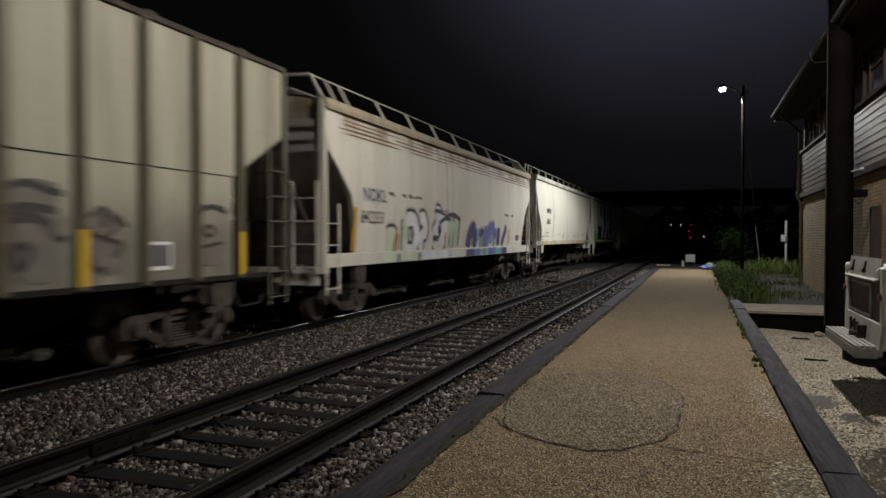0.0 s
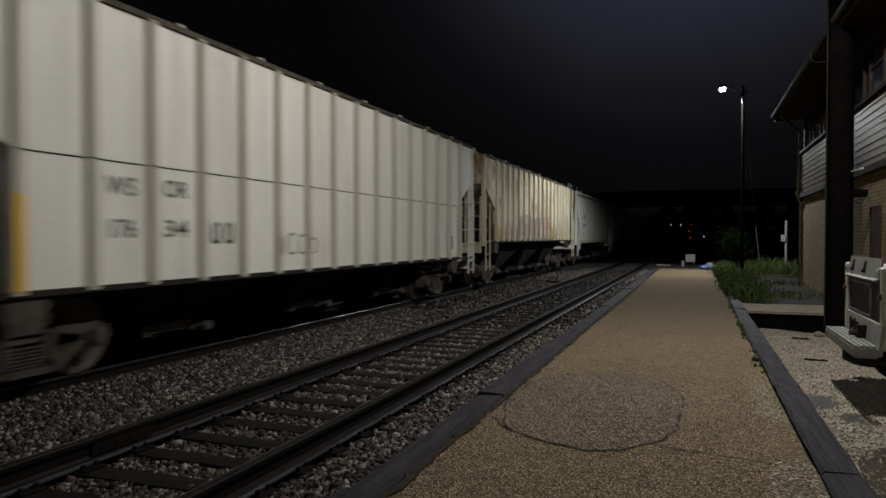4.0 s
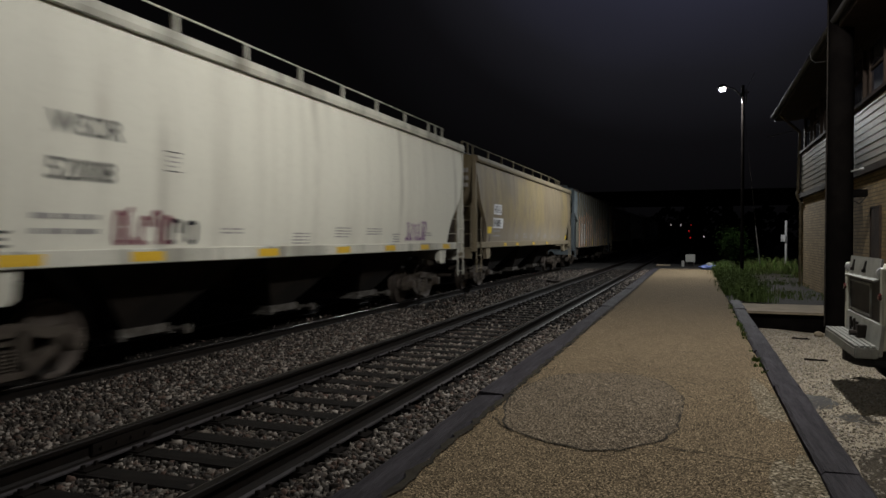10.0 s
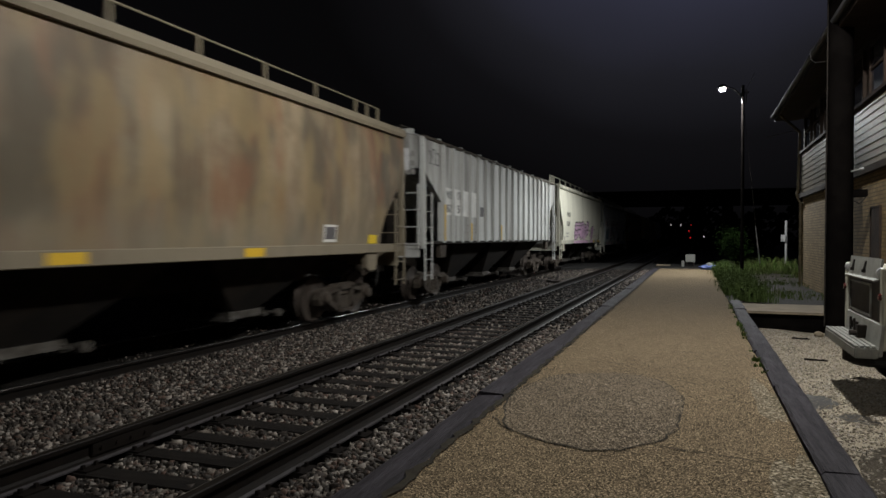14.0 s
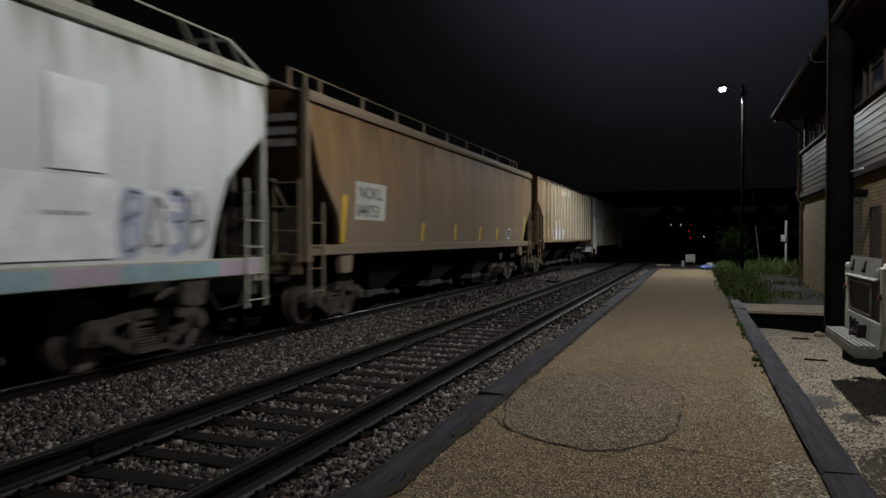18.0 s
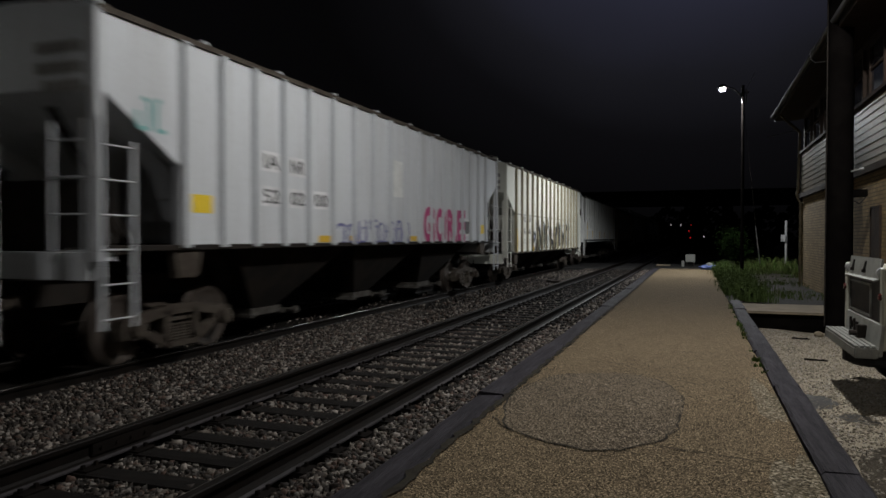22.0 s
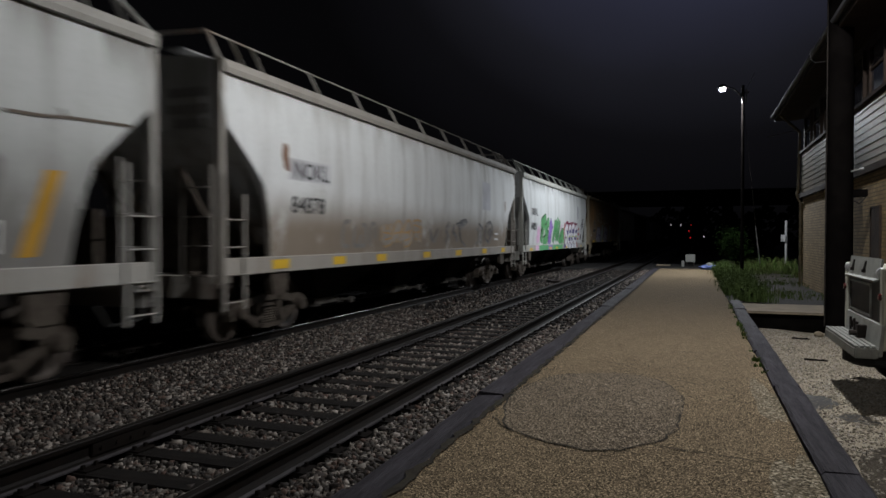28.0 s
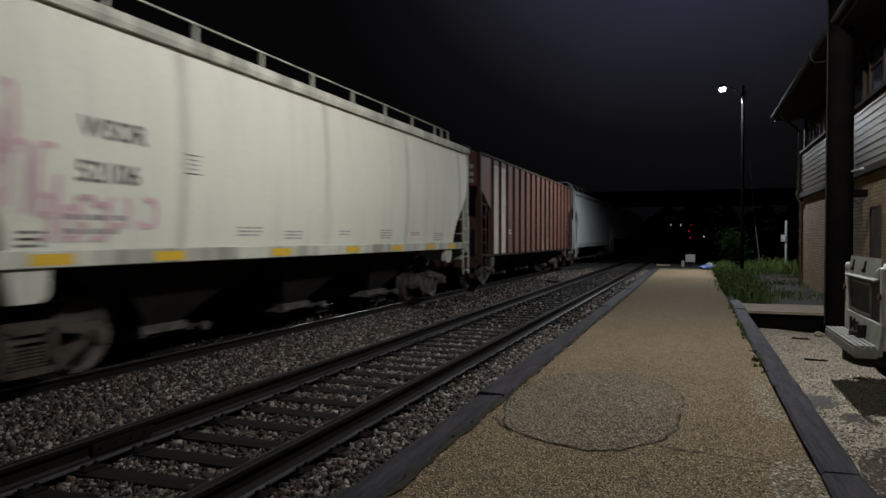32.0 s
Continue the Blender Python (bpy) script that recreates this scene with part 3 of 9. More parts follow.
def lot_height(x, y):
    """The lot lies level and sinks towards the walk, a little uneven."""
    fall = min(1.0, max(0.0, (y - 12.6) / 3.0))
    return -0.245 - 0.15 * fall * fall + 0.014 * math.sin(2.3 * x + 0.6 * y) * math.sin(1.1 * y + 0.7 * x) - 0.03 * fall * math.sin(3.4 * x)


bm = bmesh.new()
xs = [0.985 + 0.16 * k for k in range(32)] + [7, 10, 16, 30]
ys = [-14, -8, -3] + [0.25 * k for k in range(64)] + [15.98]
sheet = [[bm.verts.new((x, y, lot_height(x, y))) for x in xs] for y in ys]
for r0, r1 in zip(sheet, sheet[1:]):
    for k in range(len(xs) - 1):
        bm.faces.new((r0[k], r0[k + 1], r1[k + 1], r1[k]))
deep = bmesh.ops.extrude_edge_only(bm, edges=[e for e in bm.edges if e.is_boundary])
for v in deep["geom"]:
    if isinstance(v, bmesh.types.BMVert):
        v.co.z = -0.62
lot = structure("lot", bm, M_GRAVEL, "pale crushed gravel parking lot")
bm = bmesh.new()
box(bm, 0.985, 30, 15.9, 17.7, -0.05, 0.0)
box(bm, 0.985, 30, 16.2, 17.7, -0.62, -0.05)
structure("slab", bm, M_CONCRETE, "tan concrete walk over a dark timber face")
bm = bmesh.new()
for z0, z1 in ((-0.62, -0.335), (-0.33, -0.054)):
    box(bm, 0.99, 30, 15.99, 16.19, z0, z1)
structure("walk_timber", bm, M_POLE, "black creosoted timbers under the edge of the walk")
bm = bmesh.new()
box(bm, 0.76, 30, 17.704, 38.0, -0.62, -0.02)
structure("yard", bm, M_EARTH, "bare earth with weeds beside the platform")
bm = bmesh.new()
box(bm, -60, 60, 39.5, 47.5, -0.62, -0.16)
road = structure("road", bm, M_ROAD, "dark asphalt road that crosses the tracks")


def lot_area(rng, n):
    x, y = 1.0 + 3.4 * rng.uniform(0, 1, n) ** 1.2, rng.uniform(2.2, 15.8, n)
    sparse = ((x - 2.35) / 1.25) ** 2 + ((y - 5.0) / 2.1) ** 2 < 1.1     # few loose stones lie on the dark patch
    wet = ((x - 1.22) / 0.19) ** 2 + ((y - 8.45) / 0.40) ** 2 < 1.1
    keep = ~(sparse | wet) | (rng.uniform(0, 1, n) < 0.3)
    x, y = x[keep], y[keep]
    return np.stack((x, y, np.array([lot_height(a, b) for a, b in zip(x, y)]) + 0.002), -1)


stones("loose_gravel", M_PEBBLE, 30000, lot_area, (0.012, 0.036), 7, "loose pale gravel on the lot")


def lay(bm, lift):
    """Lays a flat drawing on the lot."""
    bmesh.ops.triangulate(bm, faces=bm.faces[:])
    bmesh.ops.subdivide_edges(bm, edges=bm.edges[:], cuts=3, use_grid_fill=True)
    for v in bm.verts:
        v.co.z = lot_height(v.co.x, v.co.y) + lift
    return bm


part("damp_patch", lay(disc(2.35, 5.0, 1.25, 2.1, 0, 31, 0.06)[0], 0.004), M_DARKGRAVEL, lot, "dark gravel at the kerb")
for cx, cy, rx, ry, sd in ((1.22, 8.45, 0.19, 0.40, 32), (1.50, 7.75, 0.16, 0.20, 33)):
    part("wet_patch", lay(disc(cx, cy, rx, ry, 0, sd, 0.10)[0], 0.006), M_WET, lot, "shallow wet hollow in the gravel")
bm = bmesh.new()
bmesh.ops.create_icosphere(bm, subdivisions=2, radius=0.09)
for v in bm.verts:
    v.co *= 1 + 0.25 * noise.noise(v.co * 9)
    v.co.z *= 0.75
fieldstone = part("fieldstone", bm, M_CONCRETE)
fieldstone.location = (2.2, 14.9, lot_height(2.2, 14.9) + 0.05)
tagged(fieldstone, "tan rounded fieldstone at the pole's foot", "stone")
for x, y, turn, long in ((1.62, 11.2, 15, 0.30), (1.72, 13.5, 20, 0.28)):
    bm = bmesh.new()
    rod(bm, (-long / 2, 0, 0), (long / 2, 0.02, 0), 0.016, 6, 0.010)
    rod(bm, (0.02, 0, 0), (0.10, 0.05, 0.012), 0.008, 5)
    stick = tagged(part("stick", bm, M_POLE), "short dark stick lying on gravel", "stick")
    stick.location, stick.rotation_euler = (x, y, -0.225), (0, 0, radians(-turn))
bm = bmesh.new()
box(bm, -0.16, 0.16, -0.35, 0.35, 0, 0.14)
soften(bm, 0.02)
block = tagged(part("timber_offcut", bm, M_DARK), "dark timber offcut lying between the tracks", "timber")
block.location, block.rotation_euler = (-5.1, 26.5, -0.23), (0, 0, 0.5)

# ---- poles and lamps ----


def street_light(place, height, lamp, label, pole_r, glow=True):
    post = thing("light_pole", label, "light pole", "platform light poles", (place[0], place[1], -0.3))
    bm = bmesh.new()
    rod(bm, (0, 0, 0), (0, 0, height + 0.3), pole_r, 20, pole_r * 0.75)
    part("pole", bm, M_POLE, post, smooth=True)
    head = Vector(lamp) - post.location
    out = Vector((head.x, head.y, 0))
    bm = bmesh.new()
    rod(bm, (0, 0, head.z - 0.30), out * 0.45 + Vector((0, 0, head.z + 0.12)), 0.025, 8)
    rod(bm, out * 0.45 + Vector((0, 0, head.z + 0.12)), out * 0.95 + Vector((0, 0, head.z + 0.20)), 0.025, 8)
    part("arm", bm, M_DARK, post)
    bm = bmesh.new()
    lathe(bm, [(head.z + 0.15, 0.19), (head.z + 0.19, 0.21), (head.z + 0.26, 0.16), (head.z + 0.31, 0.05)], (head.x, head.y, 0), "z", 16)
    part("lamp_housing", bm, M_STEELDARK, post, "dark lamp housing")
    if glow:
        bm = bmesh.new()
        lathe(bm, [(head.z + 0.01, 0.04), (head.z + 0.03, 0.08), (head.z + 0.06, 0.110), (head.z + 0.10, 0.118), (head.z + 0.148, 0.115)], (head.x, head.y, 0), "z", 16)
        part("lamp_lens", bm, M_LAMPGLOW, post, "lit white lamp lens")
    return post, head


far_post, far_head = street_light((1.86, 32.5), 8.0, LAMP_FAR, "slender dark pole with a lit white lamp", 0.075)
street_light((2.95, -13.8), 7.6, LAMP_BACK, "wooden light pole behind the platform", 0.13)
bm = bmesh.new()
for u, w in ((-0.05, 0.22), (0.12, 0.10)):
    rod(bm, (u, 0.02, far_head.z - 0.5), (u, 0.02, far_head.z + w), 0.025, 6)
bar(bm, (-0.15, 0.02, far_head.z - 0.1), (0.22, 0.02, far_head.z - 0.05), 0.05, 0.06)
rod(bm, (0.18, 0.02, far_head.z + 0.2), (0.45, 0.1, far_head.z + 0.75), 0.010, 5)
part("bracket", bm, M_GALV, far_post)

street_light((2.45, 6.5), 7.7, LAMP_NEAR, "wooden light pole beside the gravel lot", 0.13)
utility = thing("utility_pole", "thick black wooden utility pole beside the walk", "utility pole", "", (2.62, 15.4, -0.42))
bm = bmesh.new()
rod(bm, (0, 0, 0), (0, 0, 11.9), 0.237, 24, 0.20)
part("pole", bm, M_POLE, utility, smooth=True)
bm = bmesh.new()
box(bm, 0.20, 0.45, -0.13, 0.13, 2.72, 2.86)
soften(bm, 0.01)
part("junction_box", bm, M_POLE, utility)
bm = bmesh.new()
for p, q in (((0.20, -0.1, 2.66), (0.30, -0.16, 2.58)), ((0.30, -0.16, 2.58), (0.42, -0.1, 2.72))):
    rod(bm, p, q, 0.011, 6)
part("cable", bm, M_DARK, utility)
bm = bmesh.new()
rod(bm, (0.15, -0.18, 3.20), (0.36, -0.20, 3.25), 0.016, 6)
rod(bm, (0.29, -0.20, 3.235), (0.36, -0.20, 3.25), 0.030, 8)
part("insulator_arm", bm, M_GALV, utility)
bm = bmesh.new()
rod(bm, (-0.245, 0.02, 0.2), (-0.225, 0.02, 7.0), 0.014, 6)
part("conduit", bm, M_DARK, utility)

# ---- the station building ----
WALL, CORNER, NEAR = 3.25, 25.4, 12.5
building = thing("station_building", "tan brick station with wood siding and wide eaves", "building")
bm = bmesh.new()
box(bm, WALL, WALL + 9, NEAR - 12, CORNER, -0.3, 2.86)
part("brick_wall", bm, M_BRICK, building)
bm = bmesh.new()
box(bm, WALL + 0.02, WALL + 9, NEAR - 12, CORNER - 0.02, 2.86, 5.62)
part("upper_wall", bm, M_TRIM, building)
bm = bmesh.new()
box(bm, WALL - 0.11, WALL + 0.02, NEAR - 12, CORNER + 0.1, 2.80, 2.93)
part("belt_board", bm, M_TRIM, building)


def clapboard(bm):
    extrude(bm, [(WALL + 0.02, 0.0), (WALL - 0.052, 0.0), (WALL - 0.05, 0.010), (WALL - 0.034, 0.150), (WALL + 0.02, 0.150)], "y", NEAR - 12, CORNER + 0.02)


bm = bmesh.new()
clapboard(bm)
board = mesh_of("clapboard", bm)
for k in range(9):
    ob = part("clapboard", board, M_SIDING, building)
    ob.location.z = 2.932 + 0.1445 * k
bm = bmesh.new()
box(bm, WALL - 0.10, WALL + 0.02, NEAR - 12, CORNER, 4.235, 4.30)
part("window_sill", bm, M_TRIM, building)
y = 13.0
while y < 24.5:
    win = part("window", (lambda bm: (box(bm, WALL - 0.05, WALL + 0.02, y, y + 0.07, 4.30, 5.35), box(bm, WALL - 0.05, WALL + 0.02, y + 1.13, y + 1.20, 4.30, 5.35), box(bm, WALL - 0.05, WALL + 0.02, y + 0.07, y + 1.13, 5.27, 5.35), box(bm, WALL - 0.04, WALL + 0.02, y + 0.07, y + 1.13, 4.80, 4.85), bm)[-1])(bmesh.new()), M_TRIM, building)
    for z0, z1 in ((4.31, 4.80), (4.85, 5.27)):
        bm = bmesh.new()
        box(bm, WALL - 0.015, WALL + 0.015, y + 0.07, y + 1.13, z0, z1)
        part("pane", bm, M_GLASS, win)
    y += 1.75
bm = bmesh.new()
box(bm, WALL - 0.03, WALL + 0.005, 15.08, 15.78, -0.2, 2.10)
door = part("door", bm, M_TRIM, building, "dark brown door in the brick wall")
bm = bmesh.new()
for y0, y1 in ((15.05, 15.08), (15.78, 15.81)):
    box(bm, WALL - 0.04, WALL + 0.005, y0, y1, -0.2, 2.13)
box(bm, WALL - 0.04, WALL + 0.005, 15.08, 15.78, 2.10, 2.13)
part("door_frame", bm, M_TRIM, building)
bm = bmesh.new()
rod(bm, (WALL - 0.09, 15.68, 0.95), (WALL - 0.03, 15.68, 0.95), 0.03, 8)
part("handle", bm, M_GALV, door)
EAVE = 2.54
bm = bmesh.new()
extrude(bm, [(EAVE, 5.56), (WALL + 10, 5.56), (WALL + 10, 5.70), (WALL + 4.5, 8.0), (EAVE, 5.72)], "y", NEAR - 13, CORNER + 1.34)
part("roof", bm, M_ROOF, building)
bm = bmesh.new()
box(bm, EAVE + 0.01, WALL + 0.02, NEAR - 13, CORNER + 1.32, 5.53, 5.56)
part("soffit", bm, M_TRIM, building)
bm = bmesh.new()
pts = [(EAVE - 0.06 + 0.065 * math.cos(math.pi + math.pi * k / 8), 5.70 + 0.075 * math.sin(math.pi + math.pi * k / 8)) for k in range(9)]
inner = [(EAVE - 0.06 + 0.058 * math.cos(math.pi + math.pi * k / 8), 5.70 + 0.066 * math.sin(math.pi + math.pi * k / 8)) for k in range(9)]
extrude(bm, pts + inner[::-1], "y", NEAR - 13, CORNER + 1.35)
part("gutter", bm, M_GUTTER, building)
bm = bmesh.new()
for p, q in (((EAVE - 0.03, CORNER + 0.1, 5.62), (WALL - 0.08, CORNER + 0.06, 4.95)), ((WALL - 0.08, CORNER + 0.06, 4.95), (WALL - 0.13, CORNER + 0.06, 3.05)), ((WALL - 0.13, CORNER + 0.06, 3.05), (WALL - 0.18, CORNER + 0.06, 2.95)), ((WALL - 0.18, CORNER + 0.06, 2.95), (WALL - 0.05, CORNER + 0.06, 2.65)), ((WALL - 0.05, CORNER + 0.06, 2.65), (WALL - 0.05, CORNER + 0.06, -0.1))):
    rod(bm, p, q, 0.045, 10)
part("downspout", bm, M_SIDING, building, "pale metal downspout at the corner", True)
bm = bmesh.new()
for k in range(9):
    a0, a1 = math.pi * (0.5 + k / 9), math.pi * (0.5 + (k + 1) / 9)
    rod(bm, (EAVE - 0.02 + 0.14 * math.cos(a0), 17.6, 5.62 + 0.20 * math.sin(a0)), (EAVE - 0.02 + 0.14 * math.cos(a1), 17.6, 5.62 + 0.20 * math.sin(a1)), 0.010, 6)
rod(bm, (EAVE - 0.02, 17.6, 5.42), (EAVE + 0.3, 17.6, 5.45), 0.010, 6)
part("wire_loop", bm, M_GUTTER, building)
bm = bmesh.new()
rod(bm, (WALL - 0.1, CORNER + 0.1, 5.05), (WALL - 1.05, CORNER + 0.3, 4.86), 0.012, 6)
part("stay_rod", bm, M_GUTTER, building)

# ---- the service truck, tail to the platform ----
truck = thing("service_truck", "white utility truck with a pale slatted step bumper", "truck", "", (1.39, 8.08, -0.24))
T, STEP = 1.90, 1.70                # widths of the body and of the step
bm = bmesh.new()
box(bm, 0.125, 0.34, 0, STEP, 0.54, 0.65)
soften(bm, 0.012, 2)
bumper = part("bumper", bm, M_ALU, truck)
for k in range(4):
    bm = bmesh.new()
    box(bm, 0.130 + 0.051 * k, 0.168 + 0.051 * k, 0.012, STEP - 0.012, 0.65, 0.672)
    soften(bm, 0.006)
    part("step_slat", bm, M_ALU, bumper)
bm = bmesh.new()
extrude(bm, [(0.335, 0.56), (0.375, 0.56), (0.405, 0.88), (0.370, 0.88)], "y", 0.005, STEP + 0.01)
soften(bm, 0.006)
riser = part("bumper_riser", bm, M_ALU, truck)
bm = bmesh.new()
box(bm, 0.27, 0.36, 0.62, 0.74, 0.672, 0.81)
rod(bm, (0.20, 0.68, 0.72), (0.30, 0.68, 0.72), 0.03, 8)
part("hitch", bm, M_DARK, riser)
for y in (1.04, 1.24):
    bm = bmesh.new()
    box(bm, 0.315, 0.38, y, y + 0.06, 0.72, 0.80)
    rod(bm, (0.325, y + 0.03, 0.69), (0.325, y + 0.03, 0.84), 0.014, 6)
    part("latch", bm, M_DARK, riser)
bm = bmesh.new()
box(bm, 0.44, 3.9, 0.04, T - 0.04, 0.62, 1.44)
soften(bm, 0.025, 2)
body = part("body", bm, M_WHITE, truck)
bm = bmesh.new()
box(bm, 0.405, 0.436, 0.14, T - 0.10, 0.86, 1.32)
gate = part("tailgate", bm, M_STEELDARK, truck, "dark recessed tailgate panel")
bm = bmesh.new()
for y0, y1, z0, z1 in ((0.62, 0.645, 0.90, 1.26), (T - 0.22, T - 0.195, 0.90, 1.26), (0.645, T - 0.22, 0.90, 0.925), (0.645, T - 0.22, 1.24, 1.26)):
    box(bm, 0.385, 0.405, y0, y1, z0, z1)
part("tailgate_frame", bm, M_ALU, gate)
bm = bmesh.new()
extrude(bm, [(0.335, 1.300), (0.395, 1.318), (0.425, 1.54), (0.405, 1.545), (0.375, 1.335), (0.330, 1.318)], "y", 0.20, T - 0.20)
hood = part("top_panel", bm, M_ALU, truck, "leaning pale metal plate above the tailgate")
for y in (0.86, 1.46):
    bm = bmesh.new()
    rod(bm, (0.375, y, 1.37), (0.405, y, 1.50), 0.022, 8)
    box(bm, 0.352, 0.386, y - 0.035, y + 0.035, 1.375, 1.41)
    part("latch", bm, M_DARK, hood)
for y in (0.165, T - 0.165):
    bm = bmesh.new()
    lathe(bm, [(y - 0.035, 0.02), (y - 0.03, 0.055), (y + 0.03, 0.055), (y + 0.035, 0.02)], (0.40, 0, 1.40), "y", 14)
    part("hinge", bm, M_GALV, hood)
for y in (0.07, T - 0.07):
    bm = bmesh.new()
    box(bm, 0.37, 0.46, y - 0.055, y + 0.055, 0.62, 1.46)
    soften(bm, 0.015)
    post = part("corner_post", bm, M_WHITE, truck)
    bm = bmesh.new()
    lathe(bm, [(0.37, 0.04), (0.355, 0.04), (0.345, 0.03)], (0, y, 1.16), "x", 14)
    part("tail_lamp", bm, M_REDGLASS, post)
bm = bmesh.new()
box(bm, 0.8, 3.6, 0.3, T - 0.3, 1.44, 1.54)
bar(bm, (0.62, 0.25, 1.52), (2.2, 0.85, 1.86), 0.11, 0.05)
bar(bm, (0.60, 0.70, 1.50), (2.4, 0.95, 1.74), 0.10, 0.05)
bar(bm, (0.75, 0.9, 1.56), (2.9, 1.0, 1.60), 0.10, 0.05)
part("load", bm, M_BARE, truck, "bare timber load on the truck bed")
for x in (1.0, 3.2):
    for y in (0.14, T - 0.14):
        bm = bmesh.new()
        lathe(bm, [(-0.12, 0.20), (-0.11, 0.36), (-0.07, 0.385), (0.07, 0.385), (0.11, 0.36), (0.12, 0.20)], (x, y, 0.385), "y", 24)
        tyre = part("tyre", bm, M_RUBBER, truck, smooth=True)
        bm = bmesh.new()
        lathe(bm, [(-0.10, 0.20), (-0.05, 0.16), (0.05, 0.16), (0.10, 0.20)], (x, y, 0.385), "y", 16)
        part("rim", bm, M_GALV, tyre)
bm = bmesh.new()
lathe(bm, [(0.35, 0.20), (0.40, 0.30), (0.50, 0.30), (0.55, 0.20)], (0.47, 0.86, 0.0), "z", 22)
part("spare_wheel", bm, M_RUBBER, truck)
bm = bmesh.new()
box(bm, 0.3, 3.7, 0.5, 0.62, 0.45, 0.62)
box(bm, 0.3, 3.7, T - 0.62, T - 0.5, 0.45, 0.62)
part("chassis", bm, M_DARK, truck)

# ---- things at the platform's end ----
cabinet = thing("cabinet", "white metal equipment cabinet beside the road", "cabinet", "", (-0.30, 44.0, -0.16))
bm = bmesh.new()
box(bm, -0.27, 0.27, -0.25, 0.25, 0.24, 0.70)
soften(bm, 0.02)
part("body", bm, M_CABINET, cabinet)
for x in (-0.22, 0.16):
    bm = bmesh.new()
    box(bm, x, x + 0.06, -0.2, 0.2, 0.0, 0.24)
    part("foot", bm, M_DARK, cabinet)
bm = bmesh.new()
box(bm, -0.22, 0.22, -0.262, -0.25, 0.30, 0.64)
part("door", bm, M_CABINET, cabinet)
marker = tagged(part("marker_post", (lambda bm: (rod(bm, (0, 0, 0), (0, 0, 0.35), 0.09, 10), bm)[-1])(bmesh.new()), M_CABINET), "short white marker post by the road", "post")
marker.location = (-0.70, 43.2, -0.16)
bm = bmesh.new()
box(bm, -0.4, 0.4, -0.12, 0.12, 0, 0.10)
soften(bm, 0.03)
stop = tagged(part("kerb_block", bm, M_CONCRETE), "low tan concrete kerb block by the road", "block")
stop.location = (-1.8, 43.5, -0.16)
bag = thing("tarp_bundle", "crumpled blue tarp with a white top", "tarp", "", (0.62, 35.9, 0.0))
for name, m, sx, sy, sz, z, sd in (("tarp", M_BLUE, 0.46, 0.25, 0.13, 0.10, 1.0), ("lid", M_CABINET, 0.17, 0.15, 0.10, 0.22, 2.0)):
    bm = bmesh.new()
    bmesh.ops.create_icosphere(bm, subdivisions=3, radius=1.0)
    for v in bm.verts:
        v.co *= 1 + 0.35 * noise.noise(v.co * 2.5 + Vector((sd, 0, 0)))
        v.co = Vector((v.co.x * sx, v.co.y * sy, max(-z + 0.002, v.co.z * sz)))
    ob = part(name, bm, m, bag)
    ob.location.z = z
meter = thing("meter_post", "grey steel post with a meter box", "post", "", (4.0, 36.6, -0.02))
bm = bmesh.new()
rod(bm, (0, 0, 0), (0, 0, 2.35), 0.055, 10)
part("post", bm, M_GALV, meter)
bm = bmesh.new()
box(bm, -0.22, -0.02, -0.12, 0.05, 1.35, 1.68)
soften(bm, 0.02)
part("meter_box", bm, M_GALV, meter)
bm = bmesh.new()
box(bm, -0.3, 0.3, -0.2, 0.2, 0, 0.14)
part("footing", bm, M_CONCRETE, meter)
guy = thing("guy_wire", "slanting guy wire with a pale guard", "wire", "", (2.62, 32.9, -0.02))
bm = bmesh.new()
rod(bm, (0, 0, 0), (-0.78, -0.4, 7.6), 0.008, 5)
part("wire", bm, M_DARK, guy)
bm = bmesh.new()
rod(bm, (-0.03, -0.02, 0.45), (-0.22, -0.11, 2.05), 0.022, 8)
part("guard", bm, M_GALV, guy)

# dark road bridge over the tracks, and vehicles' lights beneath it
woods_rng = random.Random(21)
verts, faces = [], []
for k in range(64):
    cx, cy = -95 + 3.6 * k + woods_rng.uniform(-1.5, 1.5), woods_rng.uniform(122, 150)
    tall, wide = woods_rng.uniform(5.5, 8.2), woods_rng.uniform(2.5, 4.5)
    for _ in range(230):
        u, v = woods_rng.uniform(0, 6.28), woods_rng.uniform(0, 1)
        r = wide * math.sin(math.pi * (0.12 + 0.88 * v)) ** 0.7 * woods_rng.uniform(0.4, 1.0)
        x, y, z = cx + r * math.cos(u), cy + r * math.sin(u), -0.7 + tall * v
        s, a = woods_rng.uniform(0.25, 0.7), woods_rng.uniform(0, 6.28)
        i = len(verts)
        verts += [(x - s, y, z - s * 0.5), (x + s * math.cos(a), y + s * math.sin(a), z - s * 0.3), (x + s * 0.8, y, z + s * 0.6), (x - s * 0.4 * math.cos(a), y, z + s)]
        faces.append((i, i + 1, i + 2, i + 3))
me = bpy.data.meshes.new("far_woods")
me.from_pydata(verts, [], faces)
me.materials.append(M_BUSH)
tagged(new("far_woods", me), "dark far woods behind the road bridge", "woods", kind="stuff")
bridge = thing("road_bridge", "dark concrete road bridge in the distance", "bridge", "", (0, 98, 0))
bm = bmesh.new()
box(bm, -70, 70, 0, 9, 6.0, 6.9)
part("deck", bm, M_ROAD, bridge)
for s in (0.0, 8.8):
    bm = bmesh.new()
    box(bm, -70, 70, s, s + 0.2, 6.9, 7.8)
    part("parapet", bm, M_ROAD, bridge)
